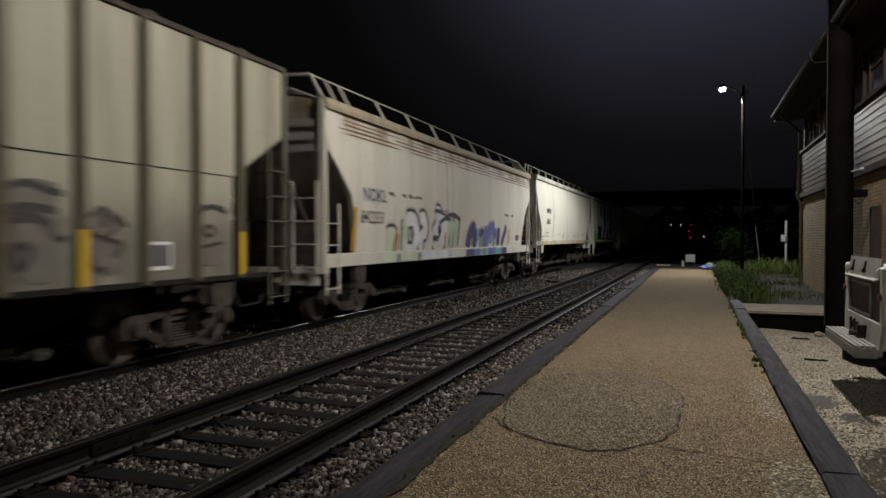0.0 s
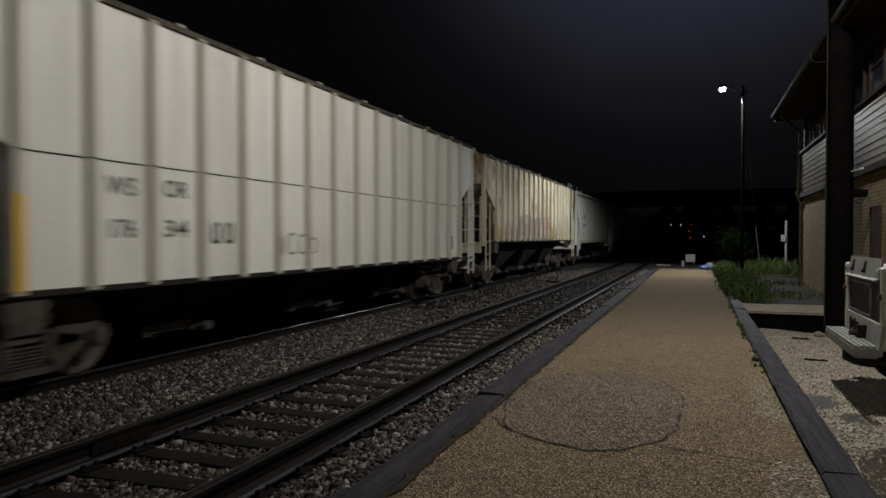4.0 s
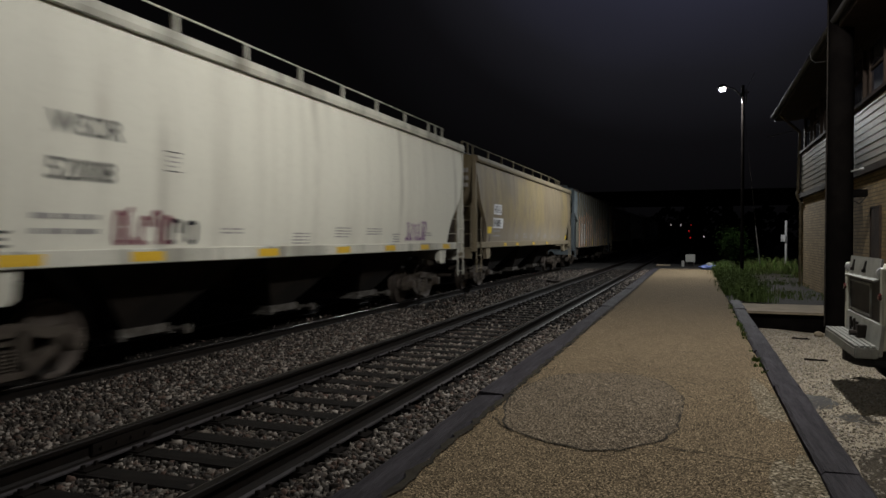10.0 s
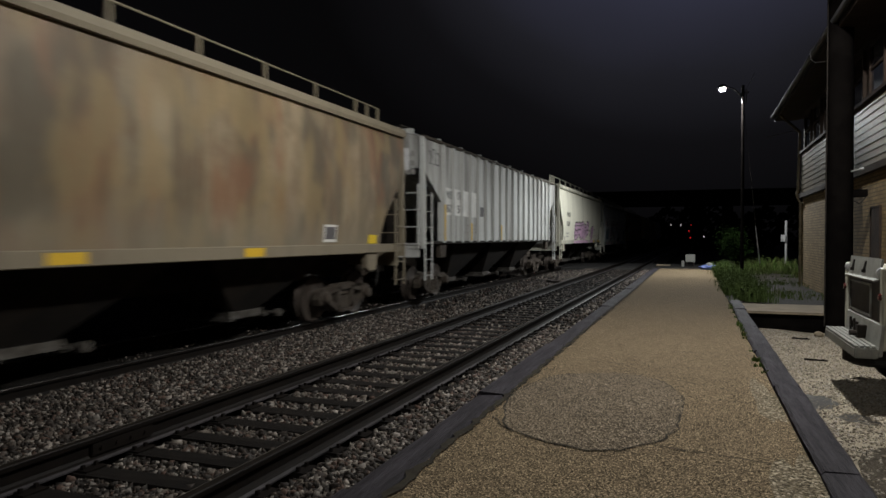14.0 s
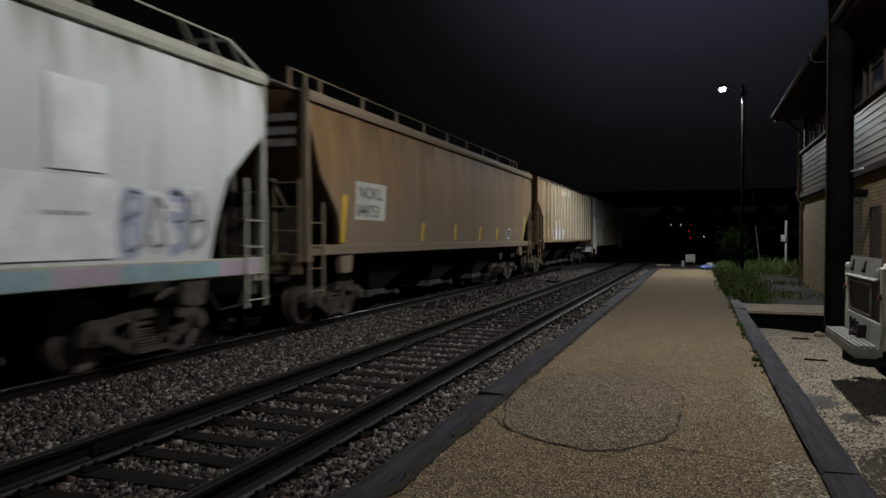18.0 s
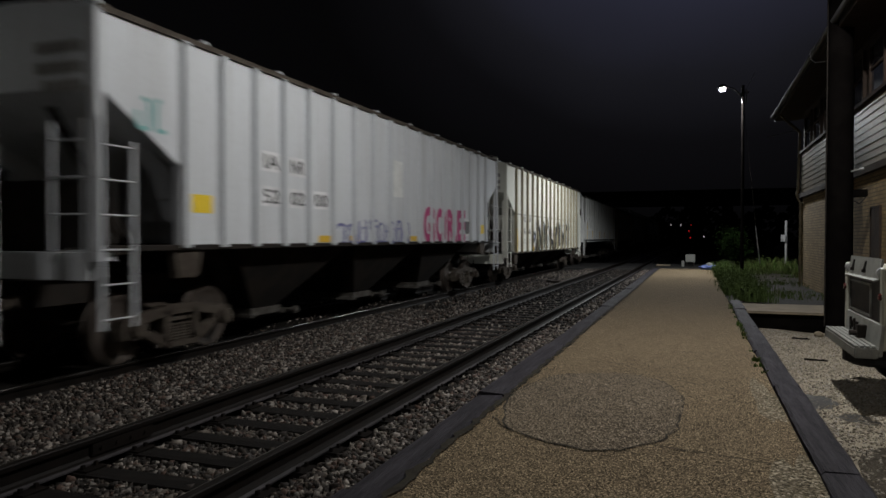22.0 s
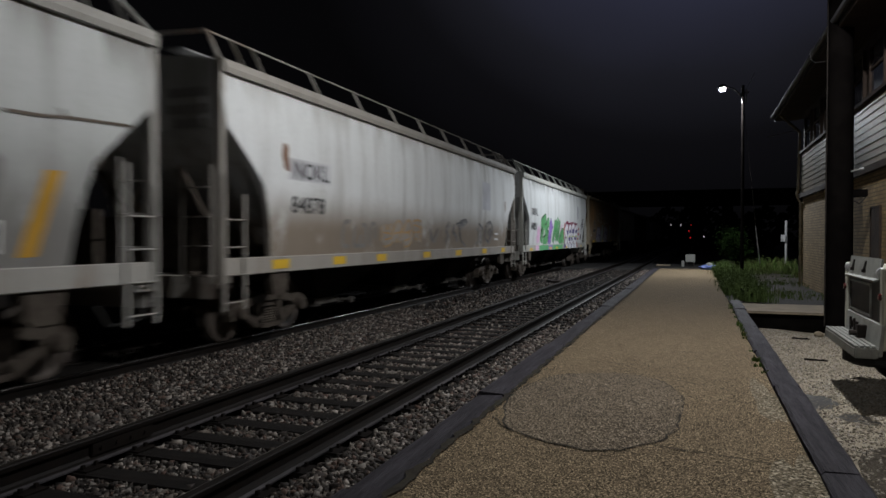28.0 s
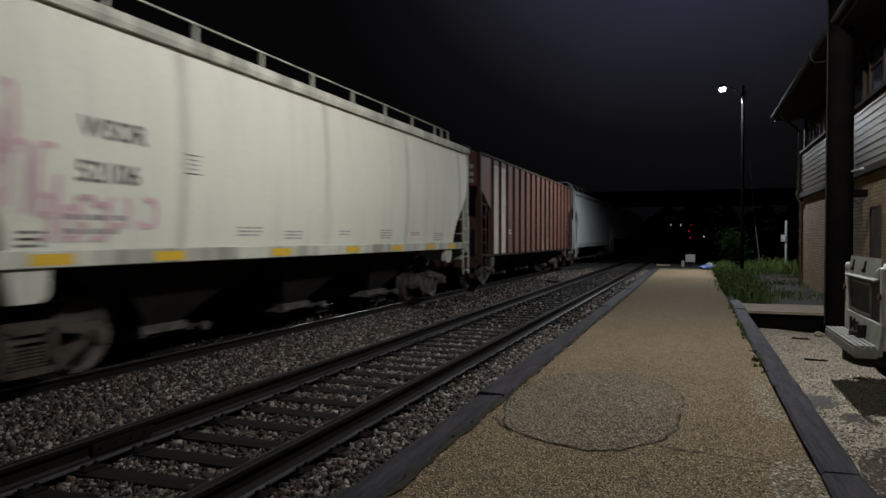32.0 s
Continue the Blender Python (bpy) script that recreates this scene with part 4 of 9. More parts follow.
for x in (-34, -17, 3.4, 20):
    bm = bmesh.new()
    box(bm, x, x + 1.2, 1.5, 7.5, -0.7, 6.0)
    part("pier", bm, M_ROAD, bridge)
trailer = thing("truck_trailer", "dark trailer with red marker lamps beyond the bridge", "trailer", "", (-1.75, 92.0, -0.62))
bm = bmesh.new()
box(bm, -1.3, 1.3, 0, 5.0, 1.0, 3.95)
part("box", bm, M_DARK, trailer)
for x in (-1.15, 0.0, 1.2):
    bm = bmesh.new()
    rod(bm, (x, -0.04, 3.72), (x, 0.0, 3.72), 0.055, 10)
    part("marker_lamp", bm, M_REDLAMP if x > 1 else M_WHITELAMP, trailer)
for x, z in ((0.95, 2.98), (1.12, 2.12)):
    bm = bmesh.new()
    rod(bm, (x, -0.04, z), (x, 0.0, z), 0.075, 10)
    part("tail_lamp", bm, M_REDLAMP, trailer)
for x in (-1.1, 1.1):
    bm = bmesh.new()
    lathe(bm, [(-0.15, 0.3), (-0.12, 0.5), (0.12, 0.5), (0.15, 0.3)], (x, 1.2, 0.5), "x", 18)
    part("wheel", bm, M_RUBBER, trailer)
for place, m in (((0.95, 92.0, 1.66), M_WHITELAMP),):
    sig = thing("signal_lamp", "small lit signal lamp on a thin post", "signal lamp", "signal lamps", (place[0], place[1], -0.62))
    bm = bmesh.new()
    rod(bm, (0, 0.1, 0), (0, 0.1, place[2] + 0.72), 0.04, 8)
    part("post", bm, M_DARK, sig)
    bm = bmesh.new()
    lathe(bm, [(-0.06, 0.075), (0.04, 0.075)], (0, 0, place[2] + 0.62), "y", 12)
    part("lens", bm, m, sig)


# ---- weeds, grass and bush ----
def tufts(name, material, spots, label, category, seed):
    """Blades and leaves: each spot is x, y, z, height, spread, blades."""
    rng = random.Random(seed)
    verts, faces = [], []
    for x, y, z, high, wide, count in spots:
        for _ in range(count):
            a, lean = rng.uniform(0, 6.28), rng.uniform(0.05, 0.75)
            bx, by = x + rng.gauss(0, wide), y + rng.gauss(0, wide)
            h, w = high * rng.uniform(0.4, 1.0), rng.uniform(0.004, 0.011)
            dx, dy = math.cos(a) * lean * h * 0.6, math.sin(a) * lean * h * 0.6
            px, py = -math.sin(a) * w, math.cos(a) * w
            k = len(verts)
            verts += [(bx - px, by - py, z), (bx + px, by + py, z), (bx + dx * 0.4 + px, by + dy * 0.4 + py, z + h * 0.6), (bx + dx * 0.4 - px, by + dy * 0.4 - py, z + h * 0.6), (bx + dx, by + dy, z + h)]
            faces += [(k, k + 1, k + 2, k + 3), (k + 3, k + 2, k + 4)]
            for _ in range(1 if high > 0.35 else 0):
                f = rng.uniform(0.35, 1.0)
                cx, cy, cz = bx + dx * f * f, by + dy * f * f, z + h * f
                b, s = rng.uniform(0, 6.28), rng.uniform(0.03, 0.075)
                ux, uy, t = math.cos(b) * s, math.sin(b) * s, rng.uniform(-0.5, 0.6) * s
                k = len(verts)
                verts += [(cx, cy, cz), (cx + ux - uy * 0.35, cy + uy + ux * 0.35, cz + t), (cx + 2 * ux, cy + 2 * uy, cz + t * 0.6), (cx + ux + uy * 0.35, cy + uy - ux * 0.35, cz + t)]
                faces.append((k, k + 1, k + 2, k + 3))
    me = bpy.data.meshes.new(name)
    me.from_pydata(verts, [], faces)
    me.materials.append(material)
    return tagged(new(name, me), label, category, kind="stuff")


rng = random.Random(11)
spots = [(0.98 + abs(rng.gauss(0, 0.30)), rng.uniform(18.2, 35.5), -0.02, rng.uniform(0.25, 0.6), 0.16, 34) for _ in range(105)]
spots += [(0.78 + abs(rng.gauss(0, 0.05)), rng.uniform(18.5, 34), -0.02, rng.uniform(0.2, 0.5), 0.05, 14) for _ in range(40)]
tufts("weeds", M_LEAF, spots, "tall green leafy weeds along the platform edge", "weeds", 12)
spots = [(rng.uniform(0.9, 6.5), rng.uniform(19, 37.5), -0.02, rng.uniform(0.07, 0.22), 0.26, 34) for _ in range(170)]
spots += [(rng.uniform(2.0, 7.0), rng.uniform(33, 37.8), -0.02, rng.uniform(0.35, 0.8), 0.3, 34) for _ in range(60)]
tufts("grass", M_GRASS, spots, "patchy dry grass in the yard", "grass", 13)
spots = [(0.73 + rng.uniform(-0.03, 0.03), y, 0.0, rng.uniform(0.03, 0.09), 0.03, 18) for y in (8.6, 9.0, 9.4, 10.2, 11.4, 11.8, 12.0, 12.3, 12.6, 12.9, 13.1, 13.4, 13.7, 14.4, 15.3, 16.2, 16.8)]
tufts("kerb_grass", M_GRASS, spots, "small grass tufts in the kerb joint", "grass", 14)

bush = thing("bush", "dense green bush behind the light pole", "bush", "", (1.90, 36.9, -0.05))
bm = bmesh.new()
rng = random.Random(3)
limbs = []
for k in range(9):
    a = rng.uniform(0, 6.28)
    tip = (math.cos(a) * rng.uniform(0.3, 0.8), math.sin(a) * rng.uniform(0.3, 0.7), rng.uniform(0.9, 1.7))
    mid = (tip[0] * 0.35, tip[1] * 0.35, tip[2] * 0.5)
    rod(bm, (0, 0, 0), mid, 0.035, 6, 0.022)
    rod(bm, mid, tip, 0.022, 6, 0.006)
    limbs.append((mid, tip))
part("stems", bm, M_POLE, bush)
verts, faces = [], []
for k in range(5200):
    mid, tip = rng.choice(limbs)
    f = rng.uniform(0.1, 1.08)
    c = [mid[i] + (tip[i] - mid[i]) * f + rng.gauss(0, 0.23) for i in range(3)]
    c[2] = max(0.08, c[2])
    a, s, t = rng.uniform(0, 6.28), rng.uniform(0.035, 0.075), rng.uniform(-0.05, 0.06)
    ux, uy = math.cos(a) * s, math.sin(a) * s
    i = len(verts)
    verts += [tuple(c), (c[0] + ux - uy * 0.5, c[1] + uy + ux * 0.5, c[2] + t), (c[0] + 2 * ux, c[1] + 2 * uy, c[2] + t * 0.5), (c[0] + ux + uy * 0.5, c[1] + uy - ux * 0.5, c[2] + t)]
    faces.append((i, i + 1, i + 2, i + 3))
me = bpy.data.meshes.new("leaves")
me.from_pydata(verts, [], faces)
part("leaves", me, M_BUSH, bush)


# ---- the freight train ----
SPEED = 14.91


def ring_body(levels, length, name, brow):
    """A closed hull from its levels: height, half width, how far the ends stand back. Below the brow the end sheet slopes in behind the sides."""
    bm = bmesh.new()
    rings = []
    for z, w, cut in levels:
        ring = []
        n = 14
        deep = cut + min(1.5, max(0.0, (brow - z) * 0.95))
        for k in range(n + 1):
            ring.append(bm.verts.new((w, cut + (length - 2 * cut) * k / n, z)))
        for x, y in ((w * 0.93, length - cut - 0.01), (w * 0.90, length - deep - 0.02), (-w * 0.90, length - deep - 0.02), (-w * 0.93, length - cut - 0.01)):
            ring.append(bm.verts.new((x, y, z)))
        for k in range(n + 1):
            ring.append(bm.verts.new((-w, length - cut - (length - 2 * cut) * k / n, z)))
        for x, y in ((-w * 0.93, cut + 0.01), (-w * 0.90, deep + 0.02), (w * 0.90, deep + 0.02), (w * 0.93, cut + 0.01)):
            ring.append(bm.verts.new((x, y, z)))
        rings.append(ring)
    for a, b in zip(rings, rings[1:]):
        for k in range(len(a)):
            j = (k + 1) % len(a)
            bm.faces.new((a[k], a[j], b[j], b[k]))
    bm.faces.new(rings[0][::-1])
    bm.faces.new(rings[-1])
    return mesh_of(name, bm, True)


def width_at(levels, z):
    for (z0, w0, _), (z1, w1, _) in zip(levels, levels[1:]):
        if z0 <= z <= z1:
            return w0 + (w1 - w0) * (z - z0) / max(1e-6, z1 - z0)
    return levels[0][1]


# heights above the rail of the three kinds of covered hopper
def levels_of(kind, top):
    if kind == "round":
        side = [(1.50, 1.52, 1.30), (1.75, 1.545, 1.25), (2.1, 1.575, 1.10), (2.45, 1.595, 0.75), (2.8, 1.60, 0.40), (3.1, 1.595, 0.28), (3.5, 1.575, 0.16), (3.8, 1.55, 0.08), (top - 0.16, 1.52, 0.05)]
    elif kind == "high":
        side = [(1.34, 1.52, 1.30), (1.7, 1.545, 1.25), (2.1, 1.575, 1.15), (2.5, 1.595, 1.0), (2.9, 1.60, 0.55), (3.25, 1.595, 0.12), (3.5, 1.58, 0.06), (3.8, 1.555, 0.05), (top - 0.16, 1.52, 0.05)]
    elif kind == "low":
        side = [(1.10, 1.52, 1.40), (2.55, 1.52, 1.40), (3.30, 1.52, 0.05), (top - 0.1, 1.52, 0.03)]
    else:
        side = [(1.55, 1.52, 1.40), (2.60, 1.52, 1.40), (3.40, 1.52, 0.05), (top - 0.1, 1.52, 0.03)]
    t = top
    return side + [(t, 1.50, 0.05), (t + 0.09, 1.05, 0.06), (t + 0.15, 0.5, 0.06), (t + 0.17, 0.1, 0.06)]


SHARED = {}


def shared(key, make):
    if key not in SHARED:
        SHARED[key] = make()
    return SHARED[key]


SILL = {"round": (1.34, 1.53), "high": (1.10, 1.36), "low": (1.04, 1.12), "tall": (1.49, 1.57)}


def rib_places(kind, length):
    """Where the ribs stand along the side."""
    if kind == "low" and length < 16.5:
        return [1.53 + 0.929 * k for k in range(16)]
    if kind == "low":
        n = round((length - 2.7) / 0.935)
        return [1.45 + (length - 2.7) * k / n for k in range(n + 1)]
    if kind == "tall" and length < 16.95:
        return [15.69 - 0.912 * k for k in range(15, -1, -1)]
    ends = [1.48 + 0.79 * k for k in range(5)]
    gap = length - 2.86 - 8 * 0.79
    n = round(gap / 0.9)
    return ends + [ends[-1] + gap * k / n for k in range(1, n)] + [length - 1.38 - 0.79 * k for k in range(4, -1, -1)]


PANEL = ("low", "tall")


def mesh_shared(key, build, smooth=False):
    """A mesh that alike parts of several cars have in common."""
    def make():
        bm = bmesh.new()
        build(bm)
        return mesh_of(key[0], bm, smooth)
    return shared(key, make)


def put(name, me, material, parent, place=(0, 0, 0), turn=0.0, label=""):
    ob = part(name, me, material, parent, label)
    ob.location = place
    if turn:
        ob.rotation_euler = (0, 0, radians(turn))
    return ob


def wheel_mesh(bm):
    for s in (-1, 1):
        prof = [(0.86, 0.10), (0.83, 0.15), (0.80, 0.16), (0.78, 0.34), (0.80, 0.385), (0.815, 0.41), (0.815, 0.452), (0.72, 0.460), (0.705, 0.486), (0.68, 0.486), (0.675, 0.40), (0.71, 0.36), (0.70, 0.16), (0.66, 0.13)]
        lathe(bm, [(s * u, r) for u, r in prof], n=28)
    lathe(bm, [(-1.02, 0.07), (-0.87, 0.085), (0.87, 0.085), (1.02, 0.07)], n=12)


def frame_mesh(bm):
    """The cast side frame of a truck, with its two windows and pedestals."""
    a, b = -0.075, 0.075
    for s in (-1, 1):
        extrude(bm, [(s * 1.06, 0.34), (s * 1.10, 0.46), (s * 1.06, 0.60), (s * 0.92, 0.665), (s * 0.74, 0.64), (s * 0.70, 0.50), (s * 0.74, 0.36)], "x", a - 0.01, b + 0.01)
        extrude(bm, [(s * 0.80, 0.64), (s * 0.30, 0.72), (s * 0.30, 0.60), (s * 0.72, 0.52)], "x", a, b)
        extrude(bm, [(s * 0.74, 0.46), (s * 0.70, 0.35), (s * 0.34, 0.16), (s * 0.24, 0.20), (s * 0.27, 0.30)], "x", a, b)
        box(bm, a, b, min(s * 0.24, s * 0.34), max(s * 0.24, s * 0.34), 0.17, 0.66)
    box(bm, a, b, -0.32, 0.32, 0.60, 0.73)
    box(bm, a - 0.03, b + 0.03, -0.30, 0.30, 0.15, 0.22)


def spring_mesh(bm):
    for y in (-0.15, 0.0, 0.15):
        prof = []
        for k in range(13):
            prof.append((0.22 + 0.02 * k, 0.062 if k % 2 else 0.05))
        lathe(bm, prof, (0.0, y, 0), "z", 10)


def cap_mesh(bm):
    lathe(bm, [(0.0, 0.12), (0.10, 0.115), (0.13, 0.10), (0.14, 0.05)], n=14)


def bolster_mesh(bm):
    extrude(bm, [(-1.02, 0.50), (-1.02, 0.60), (-0.5, 0.74), (0.5, 0.74), (1.02, 0.60), (1.02, 0.50), (0.4, 0.42), (-0.4, 0.42)], "y", -0.19, 0.19)


def add_truck(car, y, wheels):
    bogie = put("bolster", mesh_shared(("bolster",), bolster_mesh), M_GRIME, car, (0, y, 0), label="dirty cast steel truck bolster")
    for s in (-1, 1):
        put("side_frame", mesh_shared(("side_frame",), frame_mesh), M_GRIME, bogie, (s * 1.0, 0, 0))
        put("spring", mesh_shared(("spring",), spring_mesh), M_GRIME, bogie, (s * 1.0, 0, 0))
        for d in (-0.89, 0.89):
            put("bearing_cap", mesh_shared(("bearing_cap",), cap_mesh, True), M_GRIME, bogie, (s * 1.06, d, 0.47), 0 if s > 0 else 180)
    for d in (-0.89, 0.89):
        axle = put("wheelset", mesh_shared(("wheelset",), wheel_mesh, True), M_WHEEL, bogie, (0, d, 0.46))
        wheels.append(axle)


def add_ladder(car, name, material, place, low, high, wide, step, across):
    """Two stiles and their rungs, along the side or across the end."""
    def stile(bm):
        if across:
            box(bm, -0.019, 0.019, -0.014, 0.014, 0, 1)
        else:
            box(bm, -0.016, 0.016, -0.022, 0.022, 0, 1)
    me = mesh_shared(("stile", across), stile)
    rung_me = mesh_shared(("rung", across, wide), lambda bm: rod(bm, (0, 0, 0), (-wide, 0, 0) if across else (0, wide, 0), 0.012, 6))
    first = put(name, me, material, car, (place[0], place[1], low))
    first.scale.z = high - low
    other = put(name, me, material, car, (place[0] - wide * across, place[1] + wide * (not across), low))
    other.scale.z = high - low if across else high - low - 0.25
    z = low + 0.12
    while z < high - (0.02 if across else 0.3):
        put("ladder_rung", rung_me, material, car, (place[0] + (0 if across else 0.02), place[1] - (0.02 if across else 0), z))
        z += step


def coupler_mesh(bm):
    box(bm, -0.07, 0.07, -0.30, 0.5, 0.79, 0.95)
    extrude(bm, [(-0.16, -0.30), (0.16, -0.30), (0.17, -0.46), (0.10, -0.62), (0.02, -0.56), (0.04, -0.44), (-0.10, -0.44), (-0.16, -0.60)], "z", 0.73, 1.01)


def hatch_mesh(bm):
    box(bm, -0.42, 0.42, -0.55, 0.55, 0.0, 0.10)
    box(bm, -0.46, 0.46, -0.59, 0.59, 0.10, 0.135)
    for y in (-0.4, 0.4):
        box(bm, -0.5, 0.5, y - 0.03, y + 0.03, 0.135, 0.16)


def bay_mesh(width, top):
    """A hopper bay under the car: sloping sheets down to the outlet."""
    def build(bm):
        up = [(1.42, -width / 2), (1.42, width / 2), (-1.42, width / 2), (-1.42, -width / 2)]
        lo = [(0.62, -0.34), (0.62, 0.34), (-0.62, 0.34), (-0.62, -0.34)]
        a = [bm.verts.new((x, y, top)) for x, y in up]
        b = [bm.verts.new((x, y, 0.42)) for x, y in lo]
        for k in range(4):
            bm.faces.new((a[k], a[(k + 1) % 4], b[(k + 1) % 4], b[k]))
        bm.faces.new(a)
        bm.faces.new(b[::-1])
    return build


def gate_mesh(bm):
    box(bm, -0.66, 0.66, -0.46, 0.46, 0.30, 0.42)
    box(bm, -0.72, 0.72, -0.50, -0.44, 0.27, 0.33)
    box(bm, -0.72, 0.72, 0.44, 0.50, 0.27, 0.33)
    rod(bm, (-0.95, 0.52, 0.34), (0.95, 0.52, 0.34), 0.025, 8)
    rod(bm, (0.9, 0.52, 0.34), (0.98, 0.52, 0.34), 0.07, 10)


def railing_posts(kind, length):
    ys = [0.30, 0.85, 1.40]
    n = max(2, round((length - 2.8) / 1.75))
    ys += [1.40 + (length - 2.8) * k / n for k in range(1, n)]
    return ys + [length - y for y in (1.40, 0.85, 0.30)]


def rail_car(kind, length, top, look_, label, start, wheels):
    """A covered hopper car. look_: paints of the body, of its frame and of its ribs."""
    coat, edge, rib = look_
    trim = edge if kind in PANEL else rib
    car = thing("hopper_car", label, "rail car", "cars of the freight train", (TRACK_B, start, TOP_B))
    ribbed = kind in PANEL
    lv = levels_of(kind, top)
    part("body", shared(("body", kind, round(length, 2), top), lambda: ring_body(lv, length, "body", 3.35 if ribbed else 2.95)), coat, car)
    lo, hi = SILL[kind]
    for s in (-1, 1):
        # side sill and top rail
        def sill(bm, s=s):
            box(bm, min(s * 1.44, s * 1.545), max(s * 1.44, s * 1.545), 0.02, length - 0.02, lo, hi)
            soften(bm, 0.012)
        bm = bmesh.new()
        sill(bm)
        part("side_sill", bm, trim if not ribbed else M_DARK, car)
        bm = bmesh.new()
        if ribbed:
            box(bm, min(s * 1.47, s * 1.56), max(s * 1.47, s * 1.56), 0.02, length - 0.02, top - 0.055, top + 0.015)
        else:
            extrude(bm, [(s * 1.50, top - 0.17), (s * 1.60, top - 0.17), (s * 1.62, top - 0.10), (s * 1.60, top + 0.01), (s * 1.42, top + 0.045), (s * 1.42, top - 0.05)], "y", 0.03, length - 0.03)
        part("top_rail", bm, M_GRIME if ribbed else edge, car)
        if ribbed:
            me = mesh_shared(("rib", kind, top), lambda bm: (box(bm, -0.02, 0.075, -0.055, 0.055, lv[0][0] - 0.02, top - 0.055), box(bm, -0.02, 0.02, -0.085, 0.085, lv[0][0], top - 0.11)))
            for y in rib_places(kind, length):
                put("rib", me, rib, car, (s * 1.52, y, 0), 0 if s > 0 else 180)
    for near in (True, False):
        y, d = (0.0, 1) if near else (length, -1)
        # platform over the coupler, corner posts, ladders, struts
        bm = bmesh.new()
        box(bm, -1.5, 1.5, min(y, y + d * 0.30), max(y, y + d * 0.30), lo - 0.10, lo)
        box(bm, -1.42, 1.42, min(y + d * 0.02, y + d * 0.06), max(y + d * 0.02, y + d * 0.06), lo - 0.32, lo - 0.10)
        part("end_platform", bm, trim, car)
        bm = bmesh.new()
        z1 = 3.3 if ribbed else 2.8
        for x in (-0.75, 0.75):
            bar(bm, (x, y + d * 1.28, lo + 0.1), (x, y + d * 0.10, z1 - 0.1), 0.09, 0.07)
            box(bm, x - 0.05, x + 0.05, min(y + d * 0.3, y + d * 1.3), max(y + d * 0.3, y + d * 1.3), lo - 0.05, lo + 0.05)
        box(bm, -1.2, 1.2, min(y + d * 0.55, y + d * 0.63), max(y + d * 0.55, y + d * 0.63), lo, lo + 0.9)
        part("end_frame", bm, M_DARK if ribbed else M_GRIME, car)
        for s in (-1, 1):
            bm = bmesh.new()
            box(bm, min(s * 1.45, s * 1.56), max(s * 1.45, s * 1.56), min(y, y + d * 0.10), max(y, y + d * 0.10), lo - 0.1, top - 0.02)
            part("corner_post", bm, trim, car)
            high = 3.05 if ribbed else 2.55
            add_ladder(car, "ladder_rail", trim, (s * 1.575, y + d * (0.05 if d > 0 else 0.53)), 0.60, high, 0.48, 0.40, False)
            add_ladder(car, "ladder_rail", trim, (s * 1.42 if s > 0 else -0.92, y - d * 0.03), lo - 0.1, 3.0 if ribbed else 2.7, 0.5, 0.42, True)
            # pad for the jack beside the truck
            bm = bmesh.new()
            extrude(bm, [(y + d * 1.32, lo + 0.02), (y + d * 1.84, lo + 0.02), (y + d * 1.80, lo - 0.30), (y + d * 1.72, lo - 0.36), (y + d * 1.40, lo - 0.36)], "x", min(s * 1.38, s * 1.50), max(s * 1.38, s * 1.50))
            part("jacking_pad", bm, trim if kind == "round" else M_GRIME, car)
        put("coupler", mesh_shared(("coupler",), coupler_mesh), M_GRIME, car, (0, y, 0), 0 if near else 180)
        bm = bmesh.new()
        rod(bm, (0.35, y - d * 0.10, 0.85), (0.40, y - d * 0.32, 0.48), 0.025, 6)
        rod(bm, (0.40, y - d * 0.32, 0.48), (0.20, y - d * 0.60, 0.42), 0.025, 6)
        part("brake_hose", bm, M_RUBBER, car)
    bm = bmesh.new()
    lathe(bm, [(length + 0.02, 0.28), (length + 0.05, 0.28)], (-0.55, 0, 3.4), "y", 16)
    part("brake_wheel", bm, M_GRIME, car)
    bm = bmesh.new()
    for z, wide_ in ((top - 0.50, 0.62), (top - 0.74, 0.72), (top - 0.95, 0.5)):
        x = 1.30
        while x > 1.30 - wide_:
            box(bm, x - 0.09, x, 0.028, 0.045, z, z + 0.13)
            x -= 0.12
    tagged(part("end_stencil", bm, M_GREYLINE, car), kind="stuff")
    # under the body
    bm = bmesh.new()
    box(bm, -0.28, 0.28, 0.3, length - 0.3, 0.80, 1.12)
    part("centre_sill", bm, M_DARK, car)
    bays = 3
    span = length - 5.4
    for k in range(bays):
        yb = 2.7 + span * (k + 0.5) / bays
        bay = put("hopper_bay", mesh_shared(("hopper_bay", kind, round(span, 1)), bay_mesh(span / bays - 0.05, lv[0][0] + 0.02)), M_DARK, car, (0, yb, 0))
        put("outlet_gate", mesh_shared(("outlet_gate",), gate_mesh), M_GATE, bay)
    for yt in (1.95, length - 1.95):
        add_truck(car, yt, wheels)
    # on the roof
    bm = bmesh.new()
    for x in (-0.62, 0.62):
        box(bm, x - 0.17, x + 0.17, 0.15, length - 0.15, top + 0.24, top + 0.27)
    part("running_board", bm, M_GALV, car)
    n = 8
    for k in range(n):
        put("hatch", mesh_shared(("hatch",), hatch_mesh), coat, car, (0, 1.6 + (length - 3.2) * k / (n - 1), top + 0.13))
